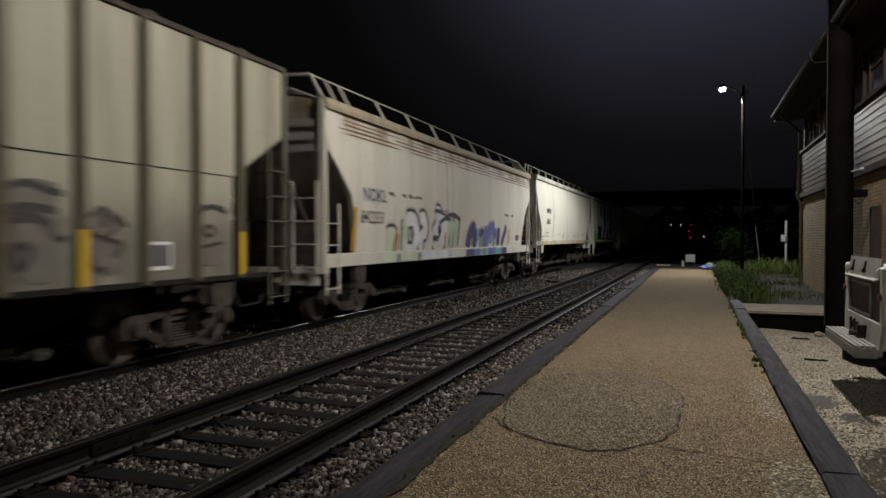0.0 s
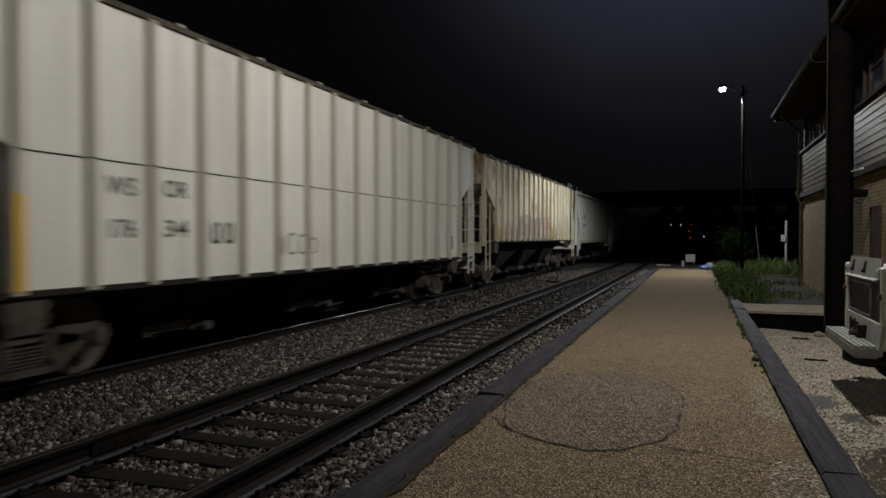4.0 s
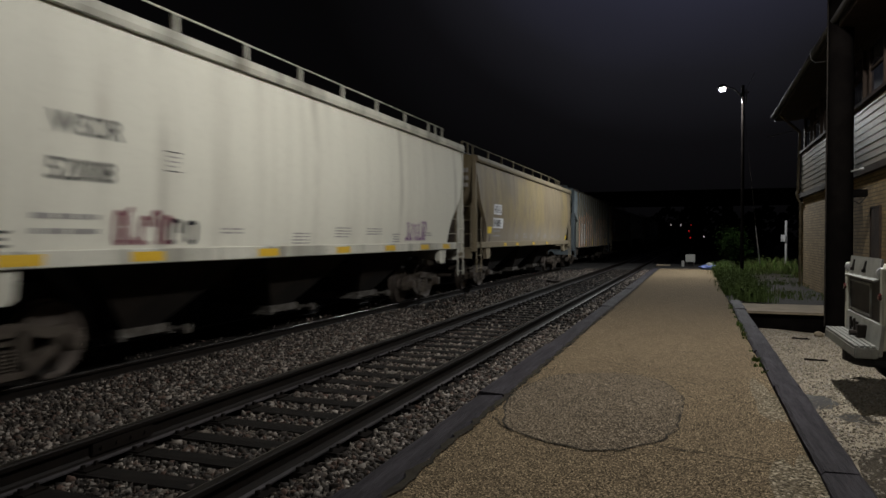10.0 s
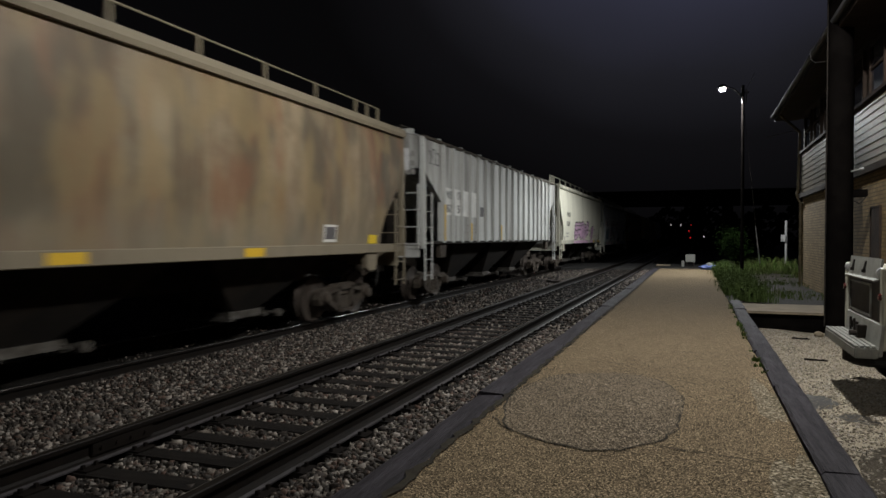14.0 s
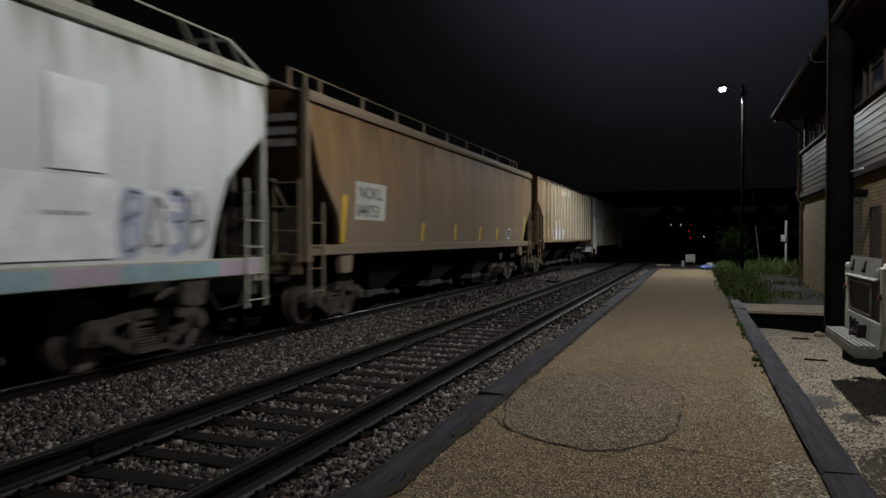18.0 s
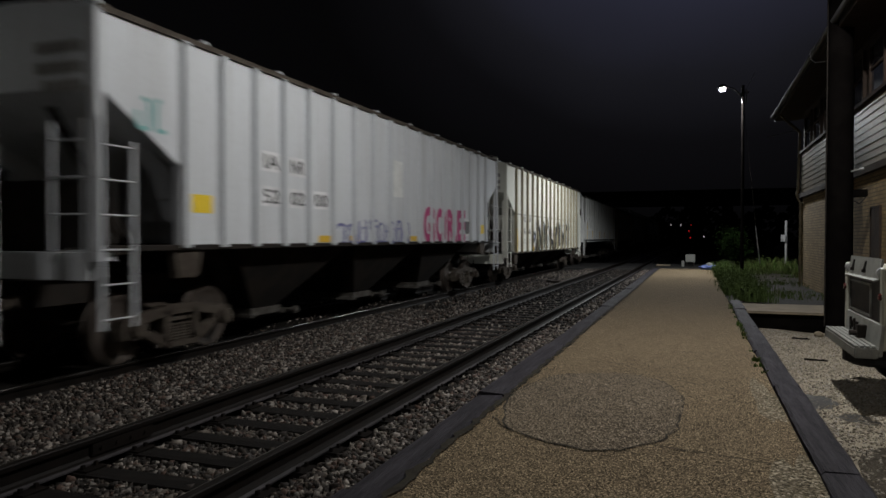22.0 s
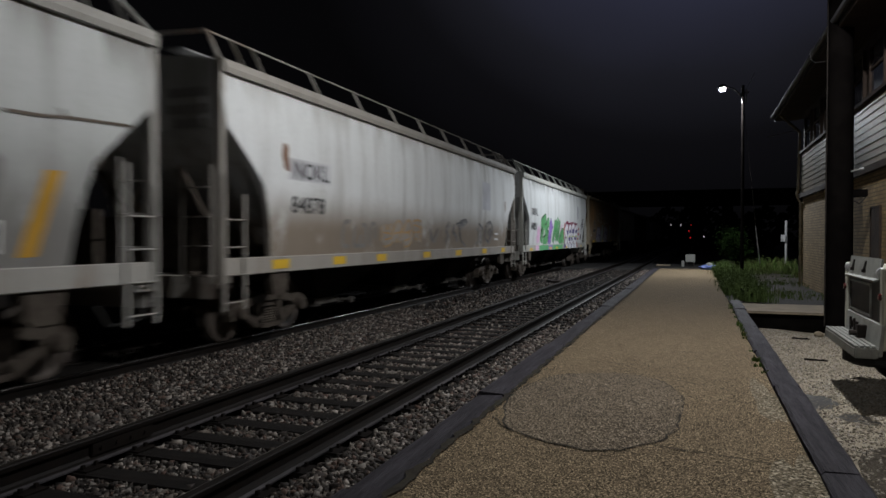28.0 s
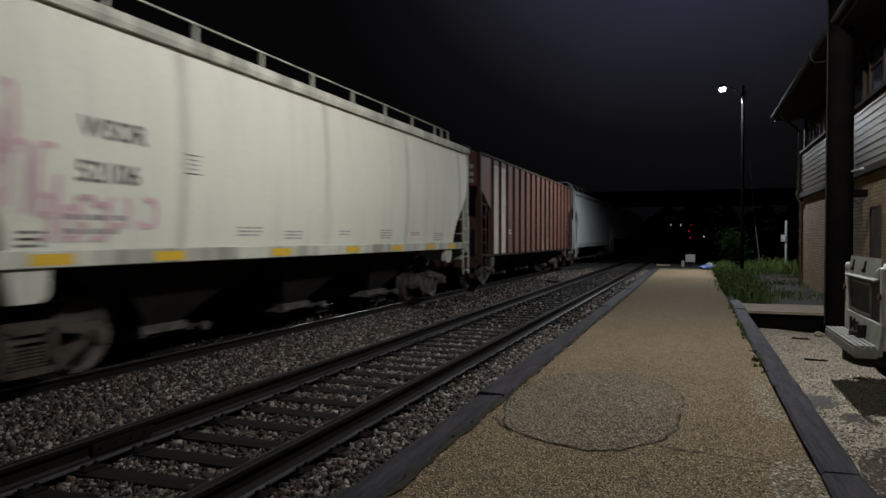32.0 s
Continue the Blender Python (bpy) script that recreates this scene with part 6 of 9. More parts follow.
def dress_1(car, lv, L):
    patch(car, lv, 1.46, 2.55, 2.36, 2.70, hue(0.60, 0.58, 0.56), 0.004, "mark_plate")
    marks(car, lv, "NOKL", "842233", 1.5, 2.42, h=0.26, gap=0.46, wide=1.15)
    for y, z in ((1.12, 1.37), (13.3, 1.45)):
        patch(car, lv, y, y + 0.16, z, z + (0.9 if y < 2 else 0.5), GOLD, 0.006, "yellow_reflector")
    roof_lines(car, lv, L, 3.66, 4.0, hue(0.17, 0.105, 0.055), 61, 5)
    mint, smoke = hue(0.55, 0.62, 0.48), hue(0.07, 0.06, 0.08)
    piece(car, lv, [
        (mint, 0.36, [(2.72, 1.68), (3.10, 1.70), (3.08, 1.30)]), (mint, 0.40, [(2.75, 1.35), (3.1, 1.36)]),
        (mint, 0.34, [(3.74, 2.10), (3.76, 1.74), (3.80, 1.38)]), (WHITE, 0.34, [(3.76, 2.08), (4.22, 2.08), (4.48, 1.75), (4.28, 1.36), (3.82, 1.36)]),
        (WHITE, 0.30, [(4.62, 2.10), (4.86, 2.14), (5.06, 1.81), (4.80, 1.70), (4.78, 1.36)]),
        (WHITE, 0.4, [(5.7, 2.28), (5.95, 2.25), (5.89, 1.97), (5.66, 1.73)]),
                    (WHITE, 0.34, [(5.66, 1.58), (5.99, 1.47)]),
                    (WHITE, 0.4, [(6.14, 2.02), (6.31, 2.06), (6.41, 1.87), (6.3, 1.61), (6.13, 1.4)]),
                    (WHITE, 0.44, [(6.54, 2.13), (6.57, 1.41)]),
                    (mint, 0.36, [(6.81, 2.15), (6.82, 1.4)]),
                    (mint, 0.3, [(7.05, 2.2), (7.03, 1.39)]),
                    (mint, 0.5, [(7.38, 2.18), (7.32, 1.42)])], smoke, hue(0.48, 0.44, 0.40), 0.075, 0.05)
    piece(car, lv, [(smoke, 0.1, [(5.61, 2.36), (5.9, 2.35), (6.14, 2.3)]),
                    (smoke, 0.12, [(6.0, 2.03), (6.21, 2.11), (6.46, 2.18), (6.81, 2.16)]),
                    (smoke, 0.1, [(6.42, 2.21), (6.77, 2.28), (7.21, 2.29), (7.71, 2.16)]),
                    (smoke, 0.09, [(7.13, 2.27), (7.12, 2.1)]),
                    (smoke, 0.16, [(5.99, 1.98), (5.97, 1.79)]),
                    (smoke, 0.13, [(5.6, 1.67), (5.97, 1.62)]),
                    (smoke, 0.07, [(6.87, 1.74), (6.84, 1.43)]),
                    (smoke, 0.06, [(7.16, 1.82), (7.13, 1.42)]),
                    (smoke, 0.05, [(7.66, 2.12), (7.6, 1.49)]),
                    (hue(0.42, 0.38, 0.33), 0.035, [(6.07, 2.28), (6.41, 2.39), (6.77, 2.37)]),
                    (hue(0.42, 0.38, 0.33), 0.035, [(6.9, 2.34), (7.17, 2.37)])], None, off=0.0165)
    piece(car, lv, [(hue(0.50, 0.24, 0.06), 0.13, [(3.25, 1.80), (3.12, 1.34)]), (hue(0.50, 0.24, 0.06), 0.10, [(6.52, 1.8), (6.5, 1.38)]),
                    (smoke, 0.10, [(4.16, 1.95), (4.12, 1.66)])], None, off=0.0165)
    deep, blue, teal = hue(0.075, 0.06, 0.16), hue(0.15, 0.16, 0.40), hue(0.16, 0.36, 0.36)
    piece(car, lv, [(teal, 0.46, [(9.48, 1.95), (9.53, 1.59)]),
                    (teal, 0.36, [(9.66, 1.54), (10.06, 1.53)]),
                    (deep, 0.44, [(8.54, 1.35), (8.69, 1.72), (8.98, 1.93), (9.19, 1.72), (9.19, 1.41)]),
                    (deep, 0.34, [(9.05, 1.59), (9.44, 1.45)]),
                    (deep, 0.13, [(9.67, 1.8), (9.9, 1.9), (10.08, 1.84), (9.84, 1.74), (9.67, 1.8)]),
                    (hue(0.42, 0.24, 0.10), 0.14, [(10.15, 1.81), (10.09, 1.37)]),
                    (blue, 0.34, [(10.38, 2.03), (10.27, 1.36)]),
                    (blue, 0.42, [(10.46, 1.37), (10.75, 1.9), (11.37, 1.98)]),
                    (teal, 0.26, [(11.0, 1.77), (10.98, 1.46)]),
                    (blue, 0.4, [(11.37, 1.94), (11.5, 1.6)]),
                    (teal, 0.26, [(11.34, 1.55), (11.46, 1.41)]),
                    (deep, 0.36, [(11.93, 2.0), (11.89, 1.4)]),
                    (deep, 0.26, [(12.9, 2.07), (12.38, 1.4)])], None, hue(0.50, 0.40, 0.34), 0.03, 0.04)
    for a, b, m in ((2.6, 4.5, mint), (4.6, 7.7, WHITE), (8.4, 9.2, deep), (9.2, 9.9, blue), (10.0, 10.6, teal), (10.7, 11.6, blue), (11.6, 12.4, teal), (12.4, 13.1, deep)):
        low_patch(car, a, b, 1.12, 1.35, m)
    for y in (3.3, 4.6, 6.9):
        low_patch(car, y, y + 0.22, 1.12, 1.33, smoke)
    data_box(car, lv, 14.3, 1.5, 0.6, 0.32)
    for a, b in ((2.72, 3.1), (3.5, 3.75), (3.85, 4.2), (4.3, 4.5), (4.55, 4.72), (12.6, 13.2), (13.5, 13.9)):
        z = 2.62 if a < 10 else 2.45
        on_side(fill_of(blob(random.Random(int(a * 10)), (a + b) / 2, z, b - a, 0.07, 16, 0.3)), lv, 0.005, "rust_patch", hue(0.16, 0.11, 0.07), car)


def roof_lines(car, lv, L, low, high, shade, seed, rows=5):
    """Thin lines of rust and dirt that run along the side under the roof."""
    rng = random.Random(seed)
    for k in range(rows):
        z, y = low + (high - low) * k / max(1, rows - 1), 0.6
        while y < L - 0.8:
            w = rng.uniform(1.6, 4.5)
            pts = blob(rng, min(y + w / 2, L - 0.3 - w / 2), z, w, rng.uniform(0.018, 0.05), 18, 0.12)
            on_side(fill_of(pts, roof=lv[-5][0] - 0.01), lv, 0.004, "rust_line", shade, car)
            y += w + rng.uniform(0.0, 0.9)


def low_patch(car, y0, y1, z0, z1, material):
    """Paint that runs on over the side sill."""
    bm = bmesh.new()
    rng = random.Random(int(y0 * 100))
    pts = [(y0, z0), (y1, z0)] + [(y1 + (y0 - y1) * k / 8, z1 - rng.uniform(0, 0.05)) for k in range(9)]
    bm.faces.new([bm.verts.new((1.549, y, z)) for y, z in pts])
    part("graffiti_fill", bm, material, car)


def dress_3(car, lv, L):
    wisconsin(car, lv, L, "52184", False, 3)
    rng = random.Random(8)
    for a, b, h in ((0.95, 3.0, 0.75), (5.9, 6.9, 0.4), (9.6, 10.3, 0.35), (12.6, 15.0, 0.85)):
        pts = [(a, 1.52), (b, 1.52)] + [(b + (a - b) * k / 9, 1.56 + h * (1 - abs(2 * k / 9 - (0.4 if a > 12 else 1.5)) * 0.5) * rng.uniform(0.75, 1.0)) for k in range(10)]
        on_side(fill_of(pts), lv, 0.005, "graffiti_fill", LIME, car)
    navy = [(2.62, 1.53), (12.75, 1.53), (12.75, 2.45), (11.4, 2.48), (11.3, 4.13), (2.62, 4.13)]
    on_side(fill_of(navy), lv, 0.007, "graffiti_outline", NAVY, car)
    four = [(2.75, 2.45), (2.75, 4.1), (3.85, 4.1), (3.85, 3.05), (4.55, 3.05), (4.55, 4.1), (5.6, 4.1), (5.6, 1.62), (4.5, 1.62), (4.5, 2.45)]
    letter_a = [(6.5, 1.62), (6.6, 4.1), (9.3, 4.1), (9.5, 1.62), (8.5, 1.62), (8.5, 2.35), (7.55, 2.35), (7.5, 1.62)]
    letter_l = [(10.3, 1.62), (10.3, 4.1), (11.15, 4.1), (11.15, 2.38), (12.6, 2.35), (12.6, 1.62)]
    for pts in (four, letter_a, letter_l):
        on_side(fill_of(pts), lv, 0.010, "graffiti_letter", LILAC, car)
    for y in (4.2, 6.05, 9.75):
        on_side(fill_of([(y - 0.28, 4.14), (y + 0.28, 4.14), (y + 0.14, 3.85), (y + 0.06, 3.6)]), lv, 0.0135, "bare_patch", hue(0.58, 0.56, 0.46), car)
    patch(car, lv, 7.65, 8.35, 2.9, 3.4, NAVY, 0.012, "graffiti_stroke")
    for a, b, m in ((1.3, 5.0, LIME), (5.0, 5.8, LILAC), (5.8, 6.8, NAVY), (6.8, 8.0, LILAC), (8.0, 9.0, NAVY), (9.0, 10.0, LILAC), (10.0, 11.0, LIME), (11.0, 12.2, LILAC), (12.2, 15.0, LIME)):
        low_patch(car, a, b, 1.35, 1.53, m)
    yellow_strips(car, lv, [1.4, 3.3, 5.9, 8.4, 10.6, 12.7, L - 1.7], SILL["round"][0] + 0.03, 0.12, 0.55)


def dress_4(car, lv, L):
    panel_seam(car, lv, L)
    split_marks(car, lv, [("WS", 2.5, 2.16), ("OR", 3.46, 2.18), ("176", 2.5, 1.66), ("34", 3.46, 1.67)])
    strokes(car, lv, 4.4, 5.0, 1.6, 1.95, 2, BLACK, 31)
    strokes(car, lv, 6.0, 7.4, 1.4, 1.75, 4, GREYTAG, 32, 0.04)
    for y, z in ((0.5, 3.95), (0.65, 3.75), (0.72, 3.45)):
        on_side(fill_of(blob(random.Random(int(z * 90)), y, z, 0.45, 0.10)), lv, 0.005, "rust_patch", hue(0.30, 0.15, 0.05), car)
    rib_strips(car, lv, L, [nearest_rib("low", L, 1.4)], 1.12, 2.1)
    data_box(car, lv, L - 2.2, 1.3)


def dress_5(car, lv, L):
    spray(car, lv, 4.5, 10.5, 1.6, 2.5, 6, GREYTAG, [FADED, hue(0.45, 0.40, 0.31), hue(0.40, 0.27, 0.22)], 41, hue(0.30, 0.12, 0.10))
    data_box(car, lv, 14.1, 1.75, 0.5, 0.4)
    rib_strips(car, lv, L, [nearest_rib("tall", L, y) for y in (1.4, 10.6, 13.4, L - 1.4)], 1.58, 2.15)


def dress_7(car, lv, L):
    wisconsin(car, lv, L, "52051", True, 7)
    strokes(car, lv, 5.5, 6.7, 1.56, 2.05, 4, GREYTAG, 51, 0.05)
    rng = random.Random(7)
    moss, leaf = hue(0.40, 0.34, 0.05), hue(0.045, 0.15, 0.075)
    wing = [(7.30, 1.90), (7.55, 2.02), (7.80, 2.12), (8.02, 2.34), (8.35, 2.48), (8.40, 1.50), (8.12, 1.52), (7.98, 1.78), (7.70, 1.74), (7.45, 1.80)]
    tail = [(11.9, 2.55), (12.3, 2.62), (12.52, 2.45), (12.75, 2.44), (13.0, 2.28), (13.22, 2.16), (13.12, 1.92), (12.95, 1.82), (12.7, 1.88), (12.5, 1.62), (12.2, 1.55), (11.9, 1.6)]
    for outline in (wing, tail):
        cy, cz = sum(u for u, _ in outline) / len(outline), sum(v for _, v in outline) / len(outline)
        on_side(fill_of([(cy + (u - cy) * 1.10, cz + (v - cz) * 1.16) for u, v in outline]), lv, 0.003, "graffiti_halo", moss, car)
        on_side(fill_of(outline), lv, 0.0042, "graffiti_halo", leaf, car)
    for y in (9.05, 9.25, 9.70, 10.3, 10.9):
        on_side(fill_of(blob(rng, y, 2.70, 0.26, 0.22, 18, 0.2)), lv, 0.003, "graffiti_fill", moss, car)
    stout, chalk = 0.37, hue(0.62, 0.61, 0.62)
    piece(car, lv, [
        (chalk, stout, [(8.62, 1.40), (8.64, 2.46)]), (chalk, stout, [(8.66, 2.44), (9.02, 2.34), (9.02, 2.04), (8.72, 1.92)]),
        (chalk, stout, [(9.40, 2.46), (9.38, 1.82), (9.56, 1.55), (9.78, 1.82), (9.88, 2.42)]),
        (chalk, stout, [(10.74, 2.36), (10.44, 2.44), (10.20, 2.12), (10.24, 1.66), (10.66, 1.48)]),
        (chalk, stout, [(11.16, 2.48), (11.10, 1.40)]), (chalk, stout, [(11.80, 2.50), (11.40, 2.10)]), (chalk, stout, [(11.42, 2.06), (12.10, 1.42)])],
        BLACK, hue(0.70, 0.70, 0.71), 0.072, 0.065)
    for wide, path in ((0.09, [(8.82, 2.25), (8.84, 2.07)]), (0.07, [(9.60, 2.42), (9.56, 1.95)]), (0.09, [(10.52, 2.16), (10.46, 1.96), (10.78, 1.90)]), (0.06, [(11.44, 2.46), (11.36, 2.30)]), (0.06, [(11.36, 1.85), (11.60, 1.60), (11.62, 1.42)]),
                       (0.06, [(9.10, 2.58), (8.70, 2.66), (8.48, 2.62)]), (0.06, [(9.22, 2.64), (9.55, 2.60)]), (0.06, [(9.85, 2.64), (10.08, 2.60)]), (0.06, [(10.25, 2.62), (10.6, 2.62)]), (0.06, [(10.98, 2.68), (11.30, 2.66)]), (0.06, [(11.62, 2.68), (11.98, 2.64)]), (0.07, [(8.95, 1.75), (8.92, 1.42)]), (0.06, [(10.0, 1.75), (9.98, 1.45)])):
        piece(car, lv, [(hue(0.05, 0.05, 0.055), wide, path)], None, off=0.0165)
    piece(car, lv, [(hue(0.28, 0.27, 0.28), 0.10, [(8.36, 2.44), (8.38, 1.9), (8.36, 1.42)])], None, off=0.0150)
    for a, b, m in ((8.3, 8.7, WHITE), (8.7, 8.8, BLACK), (8.95, 9.25, BLACK), (9.3, 9.95, WHITE), (9.95, 10.05, BLACK), (10.2, 10.95, WHITE), (10.95, 11.05, BLACK), (11.05, 11.45, WHITE), (11.5, 11.75, hue(0.10, 0.14, 0.11)), (11.8, 12.25, WHITE), (12.25, 12.35, BLACK)):
        low_patch(car, a, b, 1.36, 1.54, m)


def dress_8(car, lv, L):
    split_marks(car, lv, [("SI", 1.7, 2.36), ("RX", 2.43, 2.38), ("47", 3.2, 2.39), ("57", 4.0, 2.40), ("45", 4.85, 2.42)], True)
    for y in (2.45, 3.3, 4.1):
        bars(car, lv, y, 2.05, 0.5, 3, M_GREYLINE, 0.07, 0.03, int(y * 10))
    for y in (12.85, 13.6):
        data_box(car, lv, y, 1.82, 0.48, 0.36)
    for k, y in enumerate((7.0, 8.3, 10.2, 14.6)):
        strokes(car, lv, y, y + 0.6, 1.65, 1.95, 2, M_GREYLINE, 60 + k, 0.03)
    rib_strips(car, lv, L, [nearest_rib("tall", L, y) for y in (1.4, 4.2, 9.4, 12.0, L - 1.4)], 1.58, 2.15)
    rib_strips(car, lv, L, [nearest_rib("tall", L, 1.4), nearest_rib("tall", L, L - 1.4)], 2.15, 2.55)
    for y, w, z0, z1 in ((6.95, 0.62, 1.62, 2.35), (8.25, 0.55, 1.62, 2.2), (9.75, 0.5, 1.62, 2.1), (10.6, 0.45, 1.62, 2.1), (14.5, 0.6, 1.62, 2.3), (5.6, 0.6, 1.62, 2.5)):
        patch(car, lv, y, y + w, z0, z1, hue(0.74, 0.74, 0.73), 0.0035, "panel_patch")
    end_plate(car, lv[3][0])


def dress_9(car, lv, L):
    wisconsin(car, lv, L, "52008", True, 9)
    strokes(car, lv, 3.0, 4.0, 1.60, 2.0, 5, hue(0.20, 0.06, 0.09), 71, 0.06)
    strokes(car, lv, 3.9, 4.5, 1.60, 1.92, 2, BLACK, 72, 0.06)
    strokes(car, lv, 11.7, 13.0, 1.62, 2.05, 6, hue(0.22, 0.08, 0.26), 73, 0.06)


def dress_10(car, lv, L):
    marks(car, lv, "NOKL", "84__5", 2.0, 2.50, True, gap=0.46)
    patch(car, lv, 1.3, 1.76, 1.80, 2.02, M_LEMON, 0.006, "yellow_placard")
    yellow_strips(car, lv, [3.4, 5.2, 8.0, 10.8], SILL["round"][0] + 0.03, 0.11, 0.38)
    small_lines(car, lv, L, 10)
    patch(car, lv, 15.60, 15.95, 1.57, 1.76, M_LEMON, 0.006, "yellow_placard")


def dress_11(car, lv, L):
    panel_seam(car, lv, L, 2.50)
    flesh = hue(0.58, 0.355, 0.255)
    rng = random.Random(3)
    crest = [(8.5, 1.6), (8.8, 1.93), (9.1, 2.17), (9.36, 2.31), (9.46, 2.81), (9.86, 2.94), (10.02, 2.50), (10.4, 2.91), (10.64, 2.97), (11.0, 2.76), (11.67, 3.16), (12.11, 3.06), (12.57, 2.91), (12.9, 3.14), (13.61, 2.92), (14.4, 3.07), (15.05, 2.85)]
    on_side(fill_of([(8.5, 1.12), (15.05, 1.12)] + crest[::-1]), lv, 0.005, "mural_panel", flesh, car, "peach orange sprayed mural")
    face = [(1.5, 2.7), (2.4, 2.95), (3.4, 2.85), (4.5, 3.15), (5.15, 3.24), (5.4, 3.06), (5.95, 3.08), (6.12, 2.85), (6.38, 3.0), (7.1, 3.06), (7.48, 2.96), (7.2, 2.42), (7.66, 2.09), (7.93, 1.68), (7.82, 1.12)]
    on_side(fill_of([(1.5, 1.12)] + face[::1]), lv, 0.005, "mural_panel", flesh, car, "peach orange sprayed mural")
    for y, z, w, h in ((9.0, 1.7, 0.3, 0.9), (9.9, 2.0, 0.25, 1.2), (10.9, 1.9, 0.3, 1.3), (11.5, 1.6, 0.5, 0.5), (12.4, 2.2, 0.4, 0.7), (13.25, 2.4, 0.5, 0.16), (13.25, 1.8, 0.4, 0.2), (13.9, 1.45, 0.5, 0.5), (6.2, 1.7, 0.8, 0.12), (6.9, 2.2, 0.5, 0.1), (5.2, 2.6, 0.6, 0.10), (4.5, 1.6, 0.4, 0.4), (8.65, 1.55, 0.22, 0.6), (14.5, 1.9, 0.25, 0.5)):
        on_side(fill_of(blob(rng, y, z, w, h, 18, 0.28)), lv, 0.008, "graffiti_stroke", hue(0.66, 0.50, 0.44), car)
    for y, z, w, h in ((10.45, 1.95, 0.12, 0.5), (13.2, 2.3, 0.35, 0.05), (13.3, 1.72, 0.3, 0.05), (14.3, 1.75, 0.25, 0.6), (14.6, 1.5, 0.12, 0.5), (10.84, 2.16, 0.10, 0.55)):
        on_side(fill_of(blob(rng, y, z, w, h, 16, 0.25)), lv, 0.0105, "graffiti_stroke", hue(0.10, 0.10, 0.14), car)
    pale, ink = hue(0.62, 0.47, 0.40), hue(0.08, 0.07, 0.08)
    piece(car, lv, [(pale, 0.16, [(5.35, 2.60), (5.62, 2.66), (5.85, 2.56)]), (pale, 0.22, [(5.35, 1.80), (5.62, 1.98), (5.90, 1.92)]),
                    (pale, 0.16, [(4.75, 1.62), (5.05, 1.72), (5.25, 1.60)]), (pale, 0.14, [(6.35, 1.70), (6.60, 1.84), (6.95, 1.80)]),
                    (pale, 0.10, [(6.75, 2.44), (7.05, 2.46)]), (pale, 0.12, [(4.4, 2.28), (4.9, 2.36), (5.2, 2.26)]),
                    (pale, 0.20, [(11.5, 2.35), (11.66, 2.15), (11.5, 1.95)]), (pale, 0.22, [(12.95, 2.52), (13.2, 2.44), (13.5, 2.50)]),
                    (pale, 0.16, [(13.0, 1.78), (13.3, 1.86), (13.55, 1.78)]), (pale, 0.34, [(14.10, 1.22), (14.15, 1.62)]),
                    (pale, 0.14, [(11.95, 2.1), (12.02, 1.7), (11.9, 1.3)]), (pale, 0.16, [(9.3, 2.1), (9.5, 1.9), (9.4, 1.7)]),
                    (pale, 0.20, [(8.62, 1.45), (8.66, 1.75)]), (pale, 0.18, [(14.65, 2.2), (14.85, 1.9), (14.7, 1.6)])], None, off=0.0125)
    piece(car, lv, [(ink, 0.08, [(12.95, 2.38), (13.2, 2.30), (13.55, 2.24)]), (ink, 0.05, [(13.0, 1.72), (13.3, 1.78), (13.5, 1.72)]),
                    (ink, 0.06, [(14.6, 1.95), (14.8, 1.75), (14.7, 1.5)])], None, off=0.0165)
    piece(car, lv, [(hue(0.36, 0.15, 0.10), 0.05, path) for path in ([(6.3, 2.90), (6.6, 2.93), (7.0, 2.88)], [(6.4, 2.76), (6.7, 2.72), (7.0, 2.77)], [(9.1, 1.50), (9.35, 1.42), (9.6, 1.48)], [(14.75, 2.95), (14.9, 2.6), (14.8, 2.2)])], None, off=0.0145)
    strokes(car, lv, 5.2, 6.1, 1.22, 1.48, 5, hue(0.30, 0.17, 0.14), 311, 0.03)
    strokes(car, lv, 9.1, 9.8, 1.3, 1.55, 4, hue(0.36, 0.20, 0.15), 312, 0.03)
    for y, z in ((2.5, 1.95), (3.5, 1.95), (2.5, 1.45), (3.5, 1.45)):
        patch(car, lv, y, y + 0.72, z - 0.20, z + 0.55, WHITE, 0.009, "mark_plate")
    for text, y, z in (("WS", 2.6, 2.15), ("OR", 3.6, 2.15)):
        write(car, lv, text, y, z, 0.22, M_BLACKPAINT, 0.012, 0.012, wide=0.46)
    for y in (2.58, 3.58):
        bars(car, lv, y, 1.72, 0.5, 3, M_BLACKPAINT, 0.22, 0.09, int(y))
    rib_strips(car, lv, L, [nearest_rib("low", L, y) for y in (4.3, 7.2, 9.8, 12.4, L - 1.4)], 1.12, 1.6)
    data_box(car, lv, 14.84, 1.15, 0.44, 0.5)
    for k in range(26):
        y, z = rng.uniform(1.6, L - 1.6), rng.uniform(3.0, 4.2)
        on_side(fill_of(blob(rng, y, z, rng.uniform(0.1, 0.6), rng.uniform(0.03, 0.10), 14, 0.3)), lv, 0.004, "rust_patch", hue(0.20, 0.15, 0.09), car)


